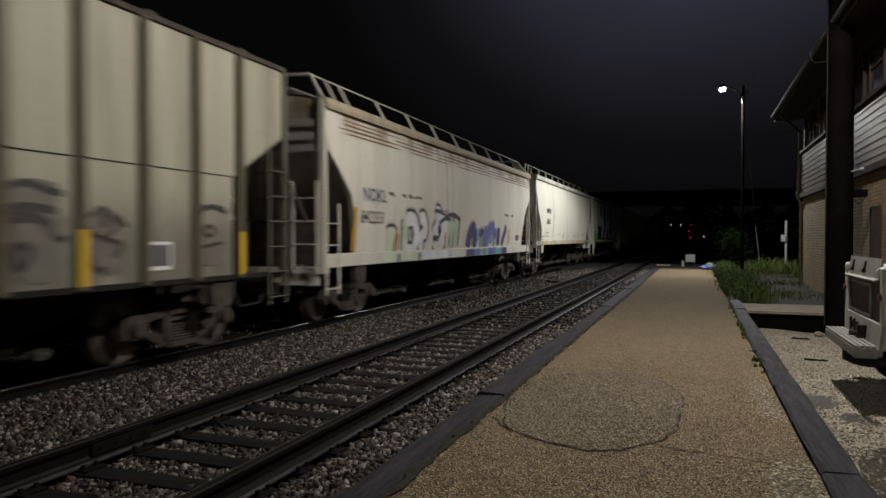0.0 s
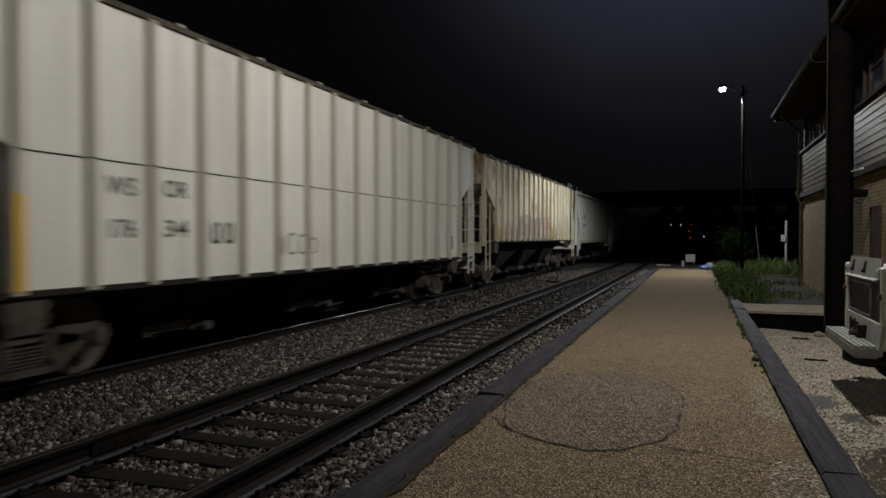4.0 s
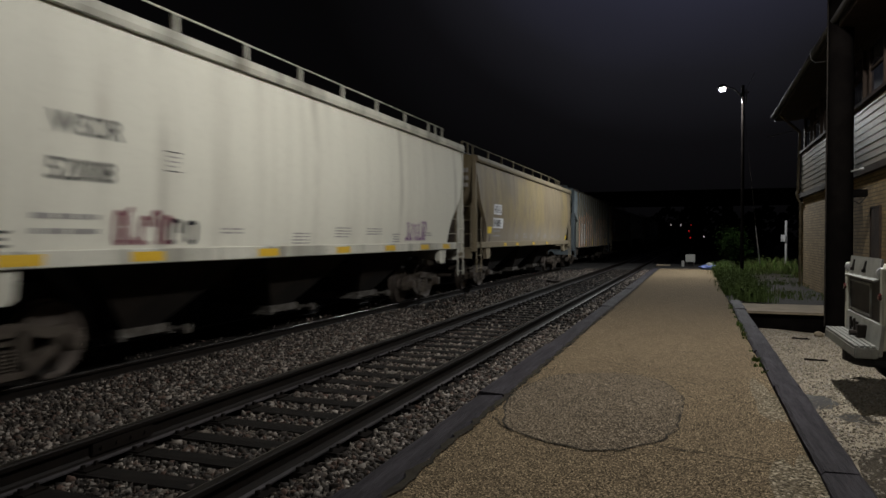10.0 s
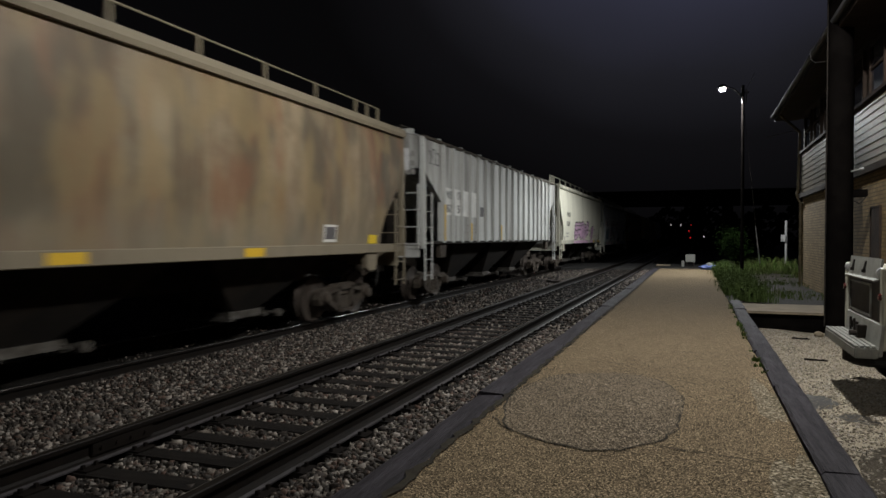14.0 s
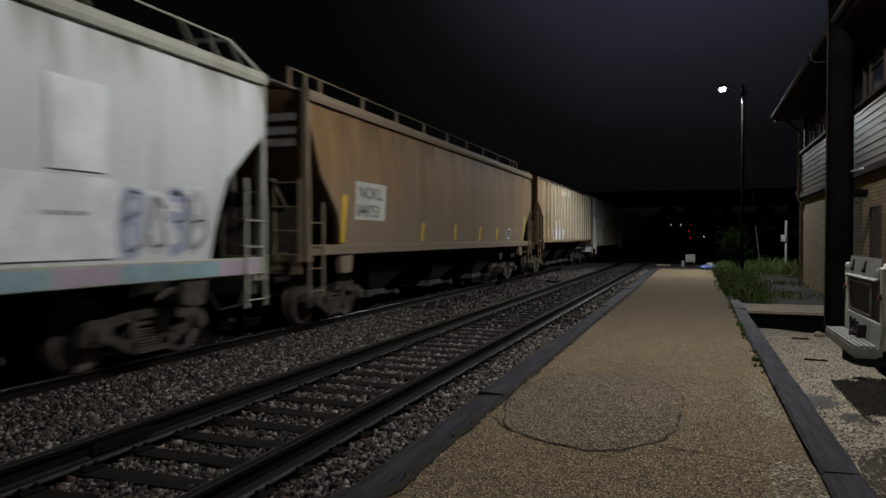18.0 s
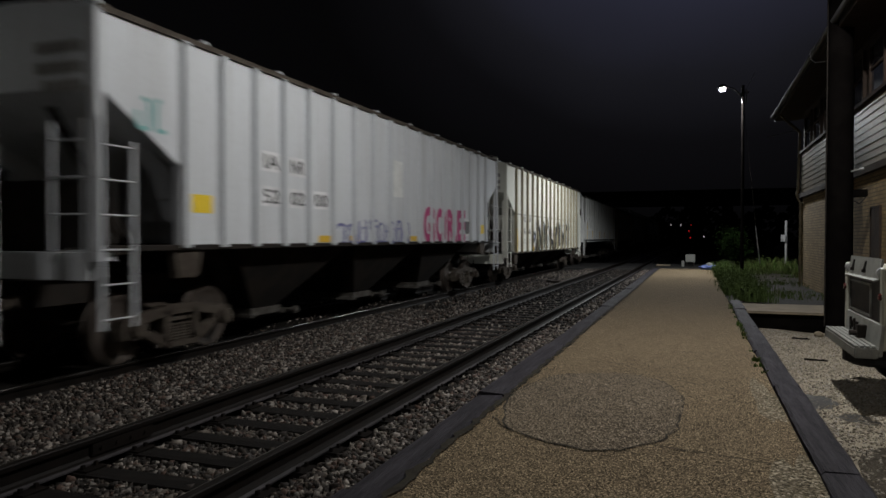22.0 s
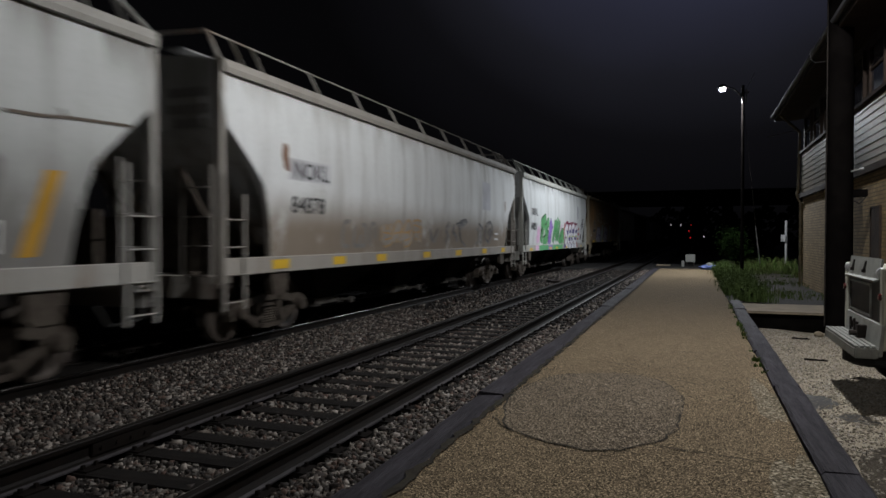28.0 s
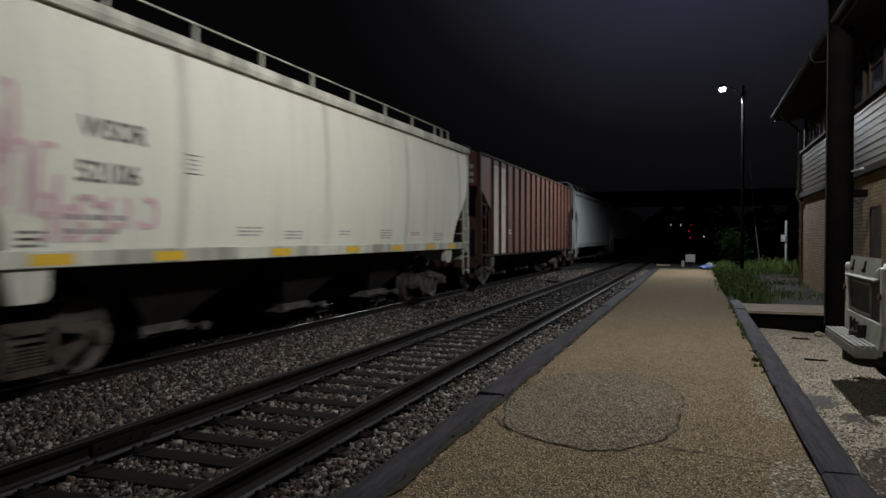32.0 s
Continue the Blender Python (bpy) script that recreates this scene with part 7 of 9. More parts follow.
def dress_12(car, lv, L):
    patch(car, lv, 1.84, 2.78, 2.70, 3.06, WHITE, 0.004, "mark_plate")
    marks(car, lv, "NOKL", "845015", 1.9, 2.77, gap=0.52)
    spray(car, lv, 1.85, 3.0, 2.1, 2.5, 3, hue(0.30, 0.25, 0.22), [hue(0.42, 0.38, 0.36)], 82, hue(0.34, 0.28, 0.36))
    patch(car, lv, 1.35, 1.82, 1.50, 1.74, M_LEMON, 0.006, "yellow_placard")
    strokes(car, lv, 2.4, 3.4, 1.65, 2.1, 3, BLACK, 81, 0.03)
    yellow_strips(car, lv, [3.9, 8.45, 11.86], SILL["round"][0] + 0.03, 0.13, 0.52)
    patch(car, lv, 16.1, 16.5, 1.54, 1.72, M_LEMON, 0.006, "yellow_placard")
    bars(car, lv, 1.9, 1.95, 0.9, 3, hue(0.20, 0.10, 0.05), 0.14, 0.05, 12)
    data_box(car, lv, 14.24, 1.58, 0.48, 0.32)


def dress_13(car, lv, L):
    patch(car, lv, 1.66, 4.55, 2.28, 3.02, hue(0.86, 0.86, 0.84), 0.006, "mark_plate")
    split_marks(car, lv, [("WS", 1.75, 2.72), ("OR", 2.65, 2.74), ("87", 1.75, 2.35), ("51", 2.65, 2.36)])
    strokes(car, lv, 0.35, 1.2, 3.55, 3.95, 3, BLACK, 91, 0.035)
    patch(car, lv, 4.86, 5.35, 2.32, 2.62, M_STENCIL_GREY, 0.006, "stencil_panel")
    data_box(car, lv, 13.4, 1.75, 0.25, 0.3)
    bars(car, lv, 3.2, 2.0, 1.4, 3, M_GREYLINE, 0.1, 0.04, 13)
    rib_strips(car, lv, L, [nearest_rib("tall", L, y) for y in (1.4, 3.8, 7.6)], 1.58, 2.1)
    rib_strips(car, lv, L, [nearest_rib("tall", L, 1.4)], 2.1, 2.55)
    end_plate(car, lv[3][0])


def dress_14(car, lv, L):
    marks(car, lv, "WSOR", "52__")
    small_lines(car, lv, L, 14)
    spray(car, lv, 4.6, 9.9, 1.56, 2.55, 5, BLACK, [PINK], 101, BLACK, 0.18)
    spray(car, lv, 10.9, 12.0, 1.56, 2.4, 2, BLACK, [PINK], 102, BLACK, 0.22)
    strokes(car, lv, 10.2, 10.8, 1.8, 2.2, 1, BLACK, 103, 0.06)
    strokes(car, lv, 12.2, 12.7, 1.8, 2.2, 1, BLACK, 104, 0.06)
    for a, b in ((4.6, 9.9), (10.8, 12.1)):
        low_patch(car, a, b, 1.36, 1.53, PINK)
    yellow_strips(car, lv, [12.2, 14.0, L - 1.3], SILL["round"][0] + 0.03, 0.12, 0.5)


def dress_15(car, lv, L):
    marks(car, lv, "NOKL", "848543", 1.75, 2.58, h=0.32, gap=0.62, wide=1.15)
    wine, haze, ice = hue(0.15, 0.075, 0.10), hue(0.42, 0.34, 0.42), hue(0.26, 0.38, 0.42)
    sage, snow = hue(0.20, 0.28, 0.27), hue(0.70, 0.70, 0.72)
    piece(car, lv, [(hue(0.17, 0.28, 0.33), 0.13, [(1.87, 2.18), (2.65, 2.27), (3.55, 2.3)]),
                    (hue(0.13, 0.23, 0.28), 0.14, [(1.86, 2.04), (2.65, 2.09), (3.51, 2.1)]),
                    (hue(0.19, 0.31, 0.36), 0.12, [(1.84, 1.91), (2.65, 1.92), (3.47, 1.96)]),
                    (hue(0.14, 0.24, 0.30), 0.14, [(1.82, 1.78), (2.58, 1.77), (3.43, 1.83)]),
                    (hue(0.13, 0.24, 0.31), 0.13, [(1.78, 1.65), (2.58, 1.61), (3.39, 1.62)])], None, off=0.0045)
    piece(car, lv, [(haze, 0.5, [(4.64, 2.54), (5.36, 2.66)]),
                    (haze, 0.4, [(4.35, 1.95), (5.14, 1.85)]),
                    (haze, 0.5, [(5.82, 2.57), (6.98, 2.72)]),
                    (haze, 0.4, [(7.26, 1.6), (9.48, 2.09)]),
                    (haze, 0.7, [(10.54, 2.12), (11.74, 1.96)]),
                    (hue(0.05, 0.05, 0.055), 0.36, [(4.08, 1.48), (4.63, 1.59), (5.19, 1.55)]),
                    (hue(0.05, 0.05, 0.055), 0.2, [(6.69, 1.54), (7.72, 1.6)]),
                    (wine, 0.5, [(4.54, 1.9), (5.14, 2.1)]),
                    (wine, 0.36, [(5.64, 1.96), (6.18, 2.1)]),
                    (wine, 0.3, [(4.74, 2.58), (5.36, 2.72)]),
                    (wine, 0.34, [(6.83, 1.68), (7.41, 2.18)]),
                    (wine, 0.5, [(10.54, 1.68), (11.12, 2.14)]),
                    (ice, 0.34, [(4.54, 2.22), (5.14, 2.34), (5.93, 2.45)]),
                    (ice, 0.4, [(5.81, 2.38), (5.64, 2.11)]),
                    (ice, 0.34, [(6.3, 2.07), (6.98, 2.48)]),
                    (ice, 0.7, [(9.78, 1.59), (9.89, 2.44)]),
                    (sage, 0.5, [(5.41, 1.49), (5.81, 1.87)]),
                    (sage, 0.4, [(6.3, 1.61), (6.7, 1.95)]),
                    (sage, 0.5, [(9.48, 1.51), (10.77, 1.59)])], None, None)
    piece(car, lv, [(snow, 0.2, [(3.79, 2.45), (4.18, 2.61), (4.54, 2.5)]),
                    (snow, 0.18, [(5.04, 2.51), (5.21, 2.73)]),
                    (snow, 0.15, [(5.09, 2.09), (5.25, 1.73)]),
                    (snow, 0.22, [(6.12, 2.23), (6.91, 2.7)]),
                    (snow, 0.14, [(5.99, 1.61), (6.77, 2.05)]),
                    (snow, 0.28, [(7.29, 2.21), (7.57, 2.68), (7.81, 2.23)]),
                    (snow, 0.3, [(8.73, 2.35), (8.84, 2.73)]),
                    (snow, 0.3, [(9.19, 2.61), (9.89, 2.74), (10.27, 2.42)]),
                    (snow, 0.28, [(10.43, 2.29), (10.88, 2.74), (11.29, 2.4)]),
                    (snow, 0.26, [(10.54, 2.23), (11.87, 2.23), (12.06, 1.83)]),
                    (snow, 0.13, [(4.26, 1.78), (5.03, 1.61)]),
                    (snow, 0.12, [(9.48, 1.6), (9.78, 1.93)]),
                    (snow, 0.1, [(6.69, 1.47), (7.11, 1.75)]),
                    (wine, 0.07, [(6.06, 2.65), (6.98, 2.78)]),
                    (wine, 0.06, [(7.26, 2.67), (7.8, 2.75)]),
                    (wine, 0.06, [(9.29, 2.74), (10.32, 2.77)]),
                    (hue(0.08, 0.08, 0.09), 0.07, [(5.14, 2.4), (5.04, 1.85)]),
                    (hue(0.08, 0.08, 0.09), 0.06, [(6.7, 2.15), (6.3, 1.74)]),
                    (hue(0.08, 0.08, 0.09), 0.07, [(10.32, 2.29), (10.42, 1.5)])], None, off=0.0160)
    rng = random.Random(15)
    for y, w, z0, z1 in ((3.62, 0.85, 1.43, 2.25), (7.54, 1.7, 1.37, 2.23), (12.35, 1.65, 1.42, 2.33), (13.05, 0.75, 2.39, 3.38)):
        patch(car, lv, y, y + w, z0, z1, hue(0.58, 0.59, 0.63) if y < 12 else hue(0.80, 0.81, 0.84), 0.027, "panel_patch")
    piece(car, lv, [(haze, 0.5, [(8.21, 2.44), (9.48, 2.71)]),
                    (wine, 0.34, [(8.12, 2.4), (8.46, 2.22)]),
                    (ice, 0.4, [(7.8, 2.2), (8.55, 1.91)]),
                    (hue(0.05, 0.05, 0.055), 0.22, [(8.37, 1.52), (11.74, 1.47)]),
                    (sage, 0.36, [(11.36, 1.59), (12.0, 1.68)])], None, None)
    spray(car, lv, 14.0, 15.6, 1.42, 2.3, 4, snow, [hue(0.36, 0.40, 0.52), hue(0.50, 0.52, 0.54)], 115, BLACK)
    for y, z in ((3.7, 1.9), (3.7, 1.75), (8.2, 1.85), (8.4, 1.65), (13.0, 1.9)):
        bars(car, lv, y, z, 0.55, 1, M_GREYLINE, 0.1, 0.05, int(y * 7)).location.x = 0.025
    for k, (y, w, z) in enumerate(((0.6, 0.5, 3.05), (1.4, 1.5, 3.1), (3.59, 0.6, 2.95), (3.59, 0.8, 2.74), (5.26, 1.1, 2.97), (6.69, 0.8, 2.97), (5.5, 0.8, 3.3), (7.4, 0.5, 3.3), (9.0, 1.2, 2.95))):
        on_side(fill_of(blob(rng, y + w / 2, z, w, 0.035, 18, 0.3)), lv, 0.006, "scratch", M_DARK, car)
    for k in range(17):
        y = 1.2 + k * 0.92
        low_patch(car, y, y + 0.88, 1.12, 1.35, rng.choice((ice, hue(0.46, 0.34, 0.44), sage, haze, snow)))
    yellow_strips(car, lv, [1.7, 3.9, 6.3, 9.0, 11.6], 1.18, 0.14, 0.38)


def dress_16(car, lv, L):
    patch(car, lv, 1.78, 3.2, 2.02, 2.78, hue(0.52, 0.52, 0.48), 0.004, "mark_plate")
    marks(car, lv, "NOKL", "844753", 1.9, 2.45, h=0.24, gap=0.36, wide=1.1)
    for y, h in ((1.24, 0.9), (5.4, 0.45), (7.9, 0.45), (10.3, 0.42), (12.3, 0.42), (L - 1.45, 0.9)):
        patch(car, lv, y, y + 0.17, 1.58, 1.58 + h, M_YELLOW, 0.006, "yellow_reflector")
    data_box(car, lv, 13.75, 1.62, 0.42, 0.36)
    bars(car, lv, L - 2.7, 1.95, 0.5, 3, hue(0.45, 0.36, 0.25), 0.08, 0.03, 16)


def dress_17(car, lv, L):
    bm = bmesh.new()
    box(bm, 1.49, 1.548, 1.42, L - 1.4, 1.45, 1.575)
    part("side_sheet", bm, car.children[0].material_slots[0].material, car)
    on_side(fill_of(blob(random.Random(4), 6.6, 3.95, 1.2, 0.35, 24, 0.2)), lv, 0.004, "bare_patch", hue(0.62, 0.60, 0.52), car)
    on_side(fill_of(blob(random.Random(6), 8.0, 3.98, 0.9, 0.3, 24, 0.2)), lv, 0.004, "bare_patch", hue(0.62, 0.60, 0.52), car)
    split_marks(car, lv, [("WS", 1.66, 2.5), ("OR", 2.4, 2.52), ("17", 1.66, 2.08), ("62", 2.4, 2.1)])
    for k, (a, b, z1) in enumerate(((3.6, 4.5, 2.1), (4.3, 5.4, 2.55), (5.2, 6.1, 2.3), (5.9, 6.7, 2.05))):
        strokes(car, lv, a, b, 1.6, z1, 4, hue(0.60, 0.57, 0.60), 121 + k, 0.11)
        strokes(car, lv, a, b, 1.6, z1, 3, hue(0.74, 0.73, 0.76), 126 + k, 0.06)
    rib_strips(car, lv, L, [nearest_rib("tall", L, y) for y in (1.4, L - 1.4)], 1.58, 2.6)
    data_box(car, lv, L - 3.0, 1.75, 0.45, 0.35)


def dress_18(car, lv, L):
    panel_seam(car, lv, L, 2.52)
    split_marks(car, lv, [("SI", 2.6, 2.10), ("RX", 3.5, 2.13), ("47", 2.6, 1.62), ("25", 3.5, 1.63)], True)
    lilac, leafy, chalk = hue(0.36, 0.36, 0.52), hue(0.22, 0.29, 0.085), hue(0.56, 0.56, 0.60)
    cyan = hue(0.16, 0.36, 0.52)
    piece(car, lv, [(lilac, 0.40, [(5.46, 2.05), (4.97, 1.94), (4.81, 1.59), (4.92, 1.22), (5.45, 1.25), (5.58, 1.63), (5.48, 1.99)]),
                    (lilac, 0.46, [(5.83, 2.93), (5.82, 2.0), (5.87, 1.17)]),
                    (lilac, 0.34, [(6.11, 2.69), (6.43, 2.94)]),
                    (leafy, 0.4, [(6.39, 2.32), (6.94, 2.45), (7.23, 1.95), (6.85, 1.21), (6.36, 1.28), (6.24, 1.84), (6.42, 2.33)]),
                    (chalk, 0.42, [(7.69, 2.16), (7.87, 1.23)]),
                    (chalk, 0.36, [(7.73, 2.82), (7.88, 2.56)]),
                    (leafy, 0.32, [(8.17, 2.43), (8.56, 1.2)]),
                    (leafy, 0.3, [(8.89, 2.71), (8.62, 1.31)])], BLACK, cyan, 0.13, 0.09)
    piece(car, lv, [(chalk, 0.3, [(9.09, 1.94), (9.13, 1.78)]),
                    (cyan, 0.28, [(9.04, 1.35), (9.13, 1.13)]),
                    (leafy, 0.36, [(9.91, 2.13), (9.8, 1.16)]),
                    (leafy, 0.32, [(10.17, 2.16), (10.49, 1.26)]),
                    (cyan, 0.2, [(10.49, 2.95), (10.77, 2.52)]),
                    (chalk, 0.42, [(11.3, 2.54), (11.06, 1.92), (11.3, 1.24), (11.93, 1.54), (11.8, 2.38), (11.3, 2.54)]),
                    (leafy, 0.34, [(12.72, 2.82), (12.54, 1.2)]),
                    (leafy, 0.3, [(13.62, 2.67), (13.05, 1.95), (13.82, 1.24)])], BLACK, cyan, 0.13, 0.09)
    piece(car, lv, [(BLACK, 0.28, [(4.57, 1.67), (4.82, 2.18), (5.43, 2.37)]),
                    (BLACK, 0.3, [(6.22, 2.31), (6.7, 2.7), (7.37, 2.85)]),
                    (BLACK, 0.24, [(4.97, 1.63), (5.02, 1.78)]),
                    (BLACK, 0.22, [(6.67, 1.67), (6.7, 1.94)]),
                    (BLACK, 0.16, [(7.42, 2.0), (7.88, 2.74), (8.12, 2.88)]),
                    (BLACK, 0.16, [(7.33, 1.2), (7.54, 1.57)]),
                    (BLACK, 0.14, [(8.82, 2.62), (8.96, 2.95)]),
                    (BLACK, 0.14, [(9.85, 1.39), (9.91, 1.61)]),
                    (BLACK, 0.16, [(10.66, 2.87), (11.06, 2.23)]),
                    (BLACK, 0.2, [(12.54, 2.81), (12.79, 3.03)]),
                    (BLACK, 0.12, [(13.27, 2.02), (13.43, 1.75)]),
                    (lilac, 0.2, [(11.3, 1.92), (11.48, 1.67)]),
                    (WHITE, 0.12, [(5.57, 2.88), (5.83, 2.67)]),
                    (WHITE, 0.09, [(4.51, 1.37), (4.72, 1.52)]),
                    (WHITE, 0.1, [(7.73, 2.79), (7.83, 2.6)]),
                    (cyan, 0.1, [(13.16, 2.16), (13.95, 2.33)]),
                    (leafy, 0.14, [(8.95, 1.88), (9.23, 1.87)])], None, off=0.0170)
    on_side(fill_of(blob(random.Random(3), 14.75, 1.72, 0.9, 1.15, 26, 0.06)), lv, 0.005, "graffiti_halo", hue(0.50, 0.54, 0.66), car)
    for k in range(6):
        strokes(car, lv, 14.4, 15.1, 1.22 + 0.18 * k, 1.38 + 0.18 * k, 3, BLACK, 131 + k, 0.06)
    rib_strips(car, lv, L, [nearest_rib("low", L, y) for y in (4.3, 6.9, 9.5, 12.2)], 1.12, 1.6)
    piece(car, lv, [(hue(0.05, 0.035, 0.07), 0.35, [(0.3, 3.3), (0.6, 3.0), (0.85, 2.7), (0.95, 2.3)]), (hue(0.05, 0.09, 0.14), 0.4, [(0.4, 2.6), (0.8, 2.2), (0.95, 1.9)]), (hue(0.10, 0.04, 0.13), 0.35, [(0.3, 1.9), (0.8, 1.6), (0.95, 1.3)])], None)
    on_side(fill_of(blob(random.Random(2), 0.35, 3.9, 0.5, 0.6)), lv, 0.005, "rust_patch", hue(0.38, 0.20, 0.08), car)


def dress_19(car, lv, L):
    split_marks(car, lv, [("IA", 3.13, 2.76), ("NR", 3.82, 2.74), ("52", 3.1, 2.21), ("02", 3.85, 2.21), ("00", 4.65, 2.22)], True)
    patch(car, lv, 1.62, 2.05, 2.0, 2.25, M_LEMON, 0.006, "yellow_placard")
    strokes(car, lv, 5.6, 9.3, 1.57, 2.05, 8, hue(0.14, 0.14, 0.32), 141, 0.06)
    strokes(car, lv, 5.9, 9.2, 1.57, 1.9, 9, hue(0.30, 0.30, 0.46), 143, 0.05)
    for text, y in (("G", 10.15), ("O", 11.05), ("R", 11.9), ("E", 12.72)):
        write(car, lv, text, y, 1.60, 0.80, MAGENTA, 0.008, 0.05, name="graffiti_letter", wide=0.62)
    patch(car, lv, 8.15, 8.85, 2.58, 3.4, hue(0.70, 0.71, 0.70), 0.004, "panel_patch")
    for y in (5.0, 6.2, 9.3):
        patch(car, lv, y, y + 0.42, 1.58, 1.70, M_YELLOW, 0.006, "yellow_reflector")
    patch(car, lv, 14.97, 15.47, 1.79, 2.06, M_LEMON, 0.006, "yellow_placard")
    for k in range(4):
        patch(car, lv, 14.98, 15.46, 1.825 + 0.055 * k, 1.838 + 0.055 * k, M_YELLOW, 0.009, "placard_line")
    strokes(car, lv, 0.6, 1.2, 3.0, 3.4, 2, TEAL, 142, 0.06)
    data_box(car, lv, 13.42, 1.72, 0.50, 0.46)


def dress_20(car, lv, L):
    panel_seam(car, lv, L, 2.55)
    split_marks(car, lv, [("WS", 2.55, 2.28), ("OR", 3.53, 2.30), ("176", 2.55, 1.80), ("36", 3.53, 1.81)])
    for y in (2.55, 3.5):
        bars(car, lv, y, 1.55, 0.5, 2, M_GREYLINE, 0.1, 0.03, int(y * 10))
    ink, sand, pale = hue(0.03, 0.03, 0.035), hue(0.42, 0.39, 0.26), hue(0.56, 0.56, 0.54)
    piece(car, lv, [(ink, 0.44, [(5.01, 2.12), (5.39, 2.19), (5.73, 1.88), (5.81, 1.46), (5.56, 1.12)]),
                    (ink, 0.36, [(5.21, 1.6), (5.11, 1.09), (5.52, 1.07)]),
                    (ink, 0.34, [(6.3, 2.26), (6.69, 2.15), (6.77, 1.67), (6.57, 1.17)]),
                    (ink, 0.2, [(6.33, 2.24), (6.21, 1.67), (6.41, 1.12)]),
                    (ink, 0.28, [(7.26, 2.25), (7.45, 2.37), (7.6, 2.23), (7.34, 2.09)]),
                    (ink, 0.5, [(7.34, 1.79), (7.39, 1.13)]),
                    (ink, 0.26, [(8.37, 2.08), (7.93, 1.96), (8.01, 1.61), (8.16, 1.2)]),
                    (ink, 0.16, [(8.37, 2.08), (8.34, 1.74), (8.1, 1.55)]),
                    (ink, 0.28, [(8.34, 1.51), (8.82, 1.37), (8.77, 1.1)]),
                    (ink, 0.2, [(8.87, 1.88), (8.84, 1.68)]),
                    (ink, 0.5, [(9.53, 2.17), (9.31, 1.15)]),
                    (ink, 0.44, [(9.61, 2.21), (10.01, 1.97), (10.13, 1.2)]),
                    (ink, 0.5, [(10.3, 2.41), (10.33, 1.23)]),
                    (ink, 0.4, [(10.97, 2.03), (10.97, 1.17)]),
                    (ink, 0.42, [(11.06, 1.24), (11.91, 1.93), (12.53, 2.28)]),
                    (ink, 0.4, [(12.6, 2.3), (12.86, 1.86), (12.53, 1.29)]),
                    (ink, 0.36, [(11.91, 1.68), (12.01, 1.18)])], None, pale, 0.0, 0.10, 0.0)
    piece(car, lv, [(sand, 0.28, [(5.24, 1.71), (5.34, 1.57)]),
                    (sand, 0.3, [(5.58, 1.52), (5.51, 1.29)]),
                    (sand, 0.24, [(6.5, 1.84), (6.46, 1.26)]),
                    (sand, 0.12, [(7.37, 2.26), (7.45, 2.21)]),
                    (sand, 0.14, [(8.16, 1.93), (8.2, 1.77)]),
                    (sand, 0.2, [(8.36, 1.35), (8.46, 1.15)]),
                    (sand, 0.26, [(9.75, 1.68), (9.68, 1.17)]),
                    (sand, 0.14, [(10.97, 1.99), (11.01, 1.76)]),
                    (pale, 0.42, [(12.32, 1.68), (12.15, 1.26)]),
                    (pale, 0.05, [(5.04, 2.12), (5.32, 2.26), (5.68, 2.13)]),
                    (pale, 0.04, [(6.32, 2.27), (6.67, 2.26)])], None, off=0.0170)
    piece(car, lv, [(sand, 0.2, [(11.62, 1.6), (11.91, 1.85), (12.32, 2.02)]),
                    (pale, 0.1, [(11.15, 2.23), (11.91, 2.39), (12.75, 2.34)]),
                    (sand, 0.18, [(10.8, 1.6), (10.88, 1.29)]),
                    (pale, 0.16, [(10.54, 2.21), (10.8, 2.06)])], None, off=0.0175)
    piece(car, lv, [(ink, 0.4, [(4.48, 1.87), (4.37, 1.67), (4.45, 1.47)]),
                    (ink, 0.14, [(4.48, 1.89), (4.94, 1.74), (4.45, 1.45)]),
                    (ink, 0.16, [(4.66, 1.26), (4.72, 1.12)])], None, pale, 0.0, 0.06)
    piece(car, lv, [(hue(0.34, 0.33, 0.52), 0.26, [(4.53, 1.78), (4.55, 1.58)]),
                    (hue(0.60, 0.60, 0.66), 0.08, [(4.43, 1.74), (4.72, 1.72)])], None, off=0.0170)
    rib_strips(car, lv, L, [nearest_rib("low", L, 1.4)], 1.12, 2.0)
    rib_strips(car, lv, L, [nearest_rib("low", L, 4.3)], 1.12, 1.3)
    data_box(car, lv, L - 2.1, 1.4, 0.4, 0.4)


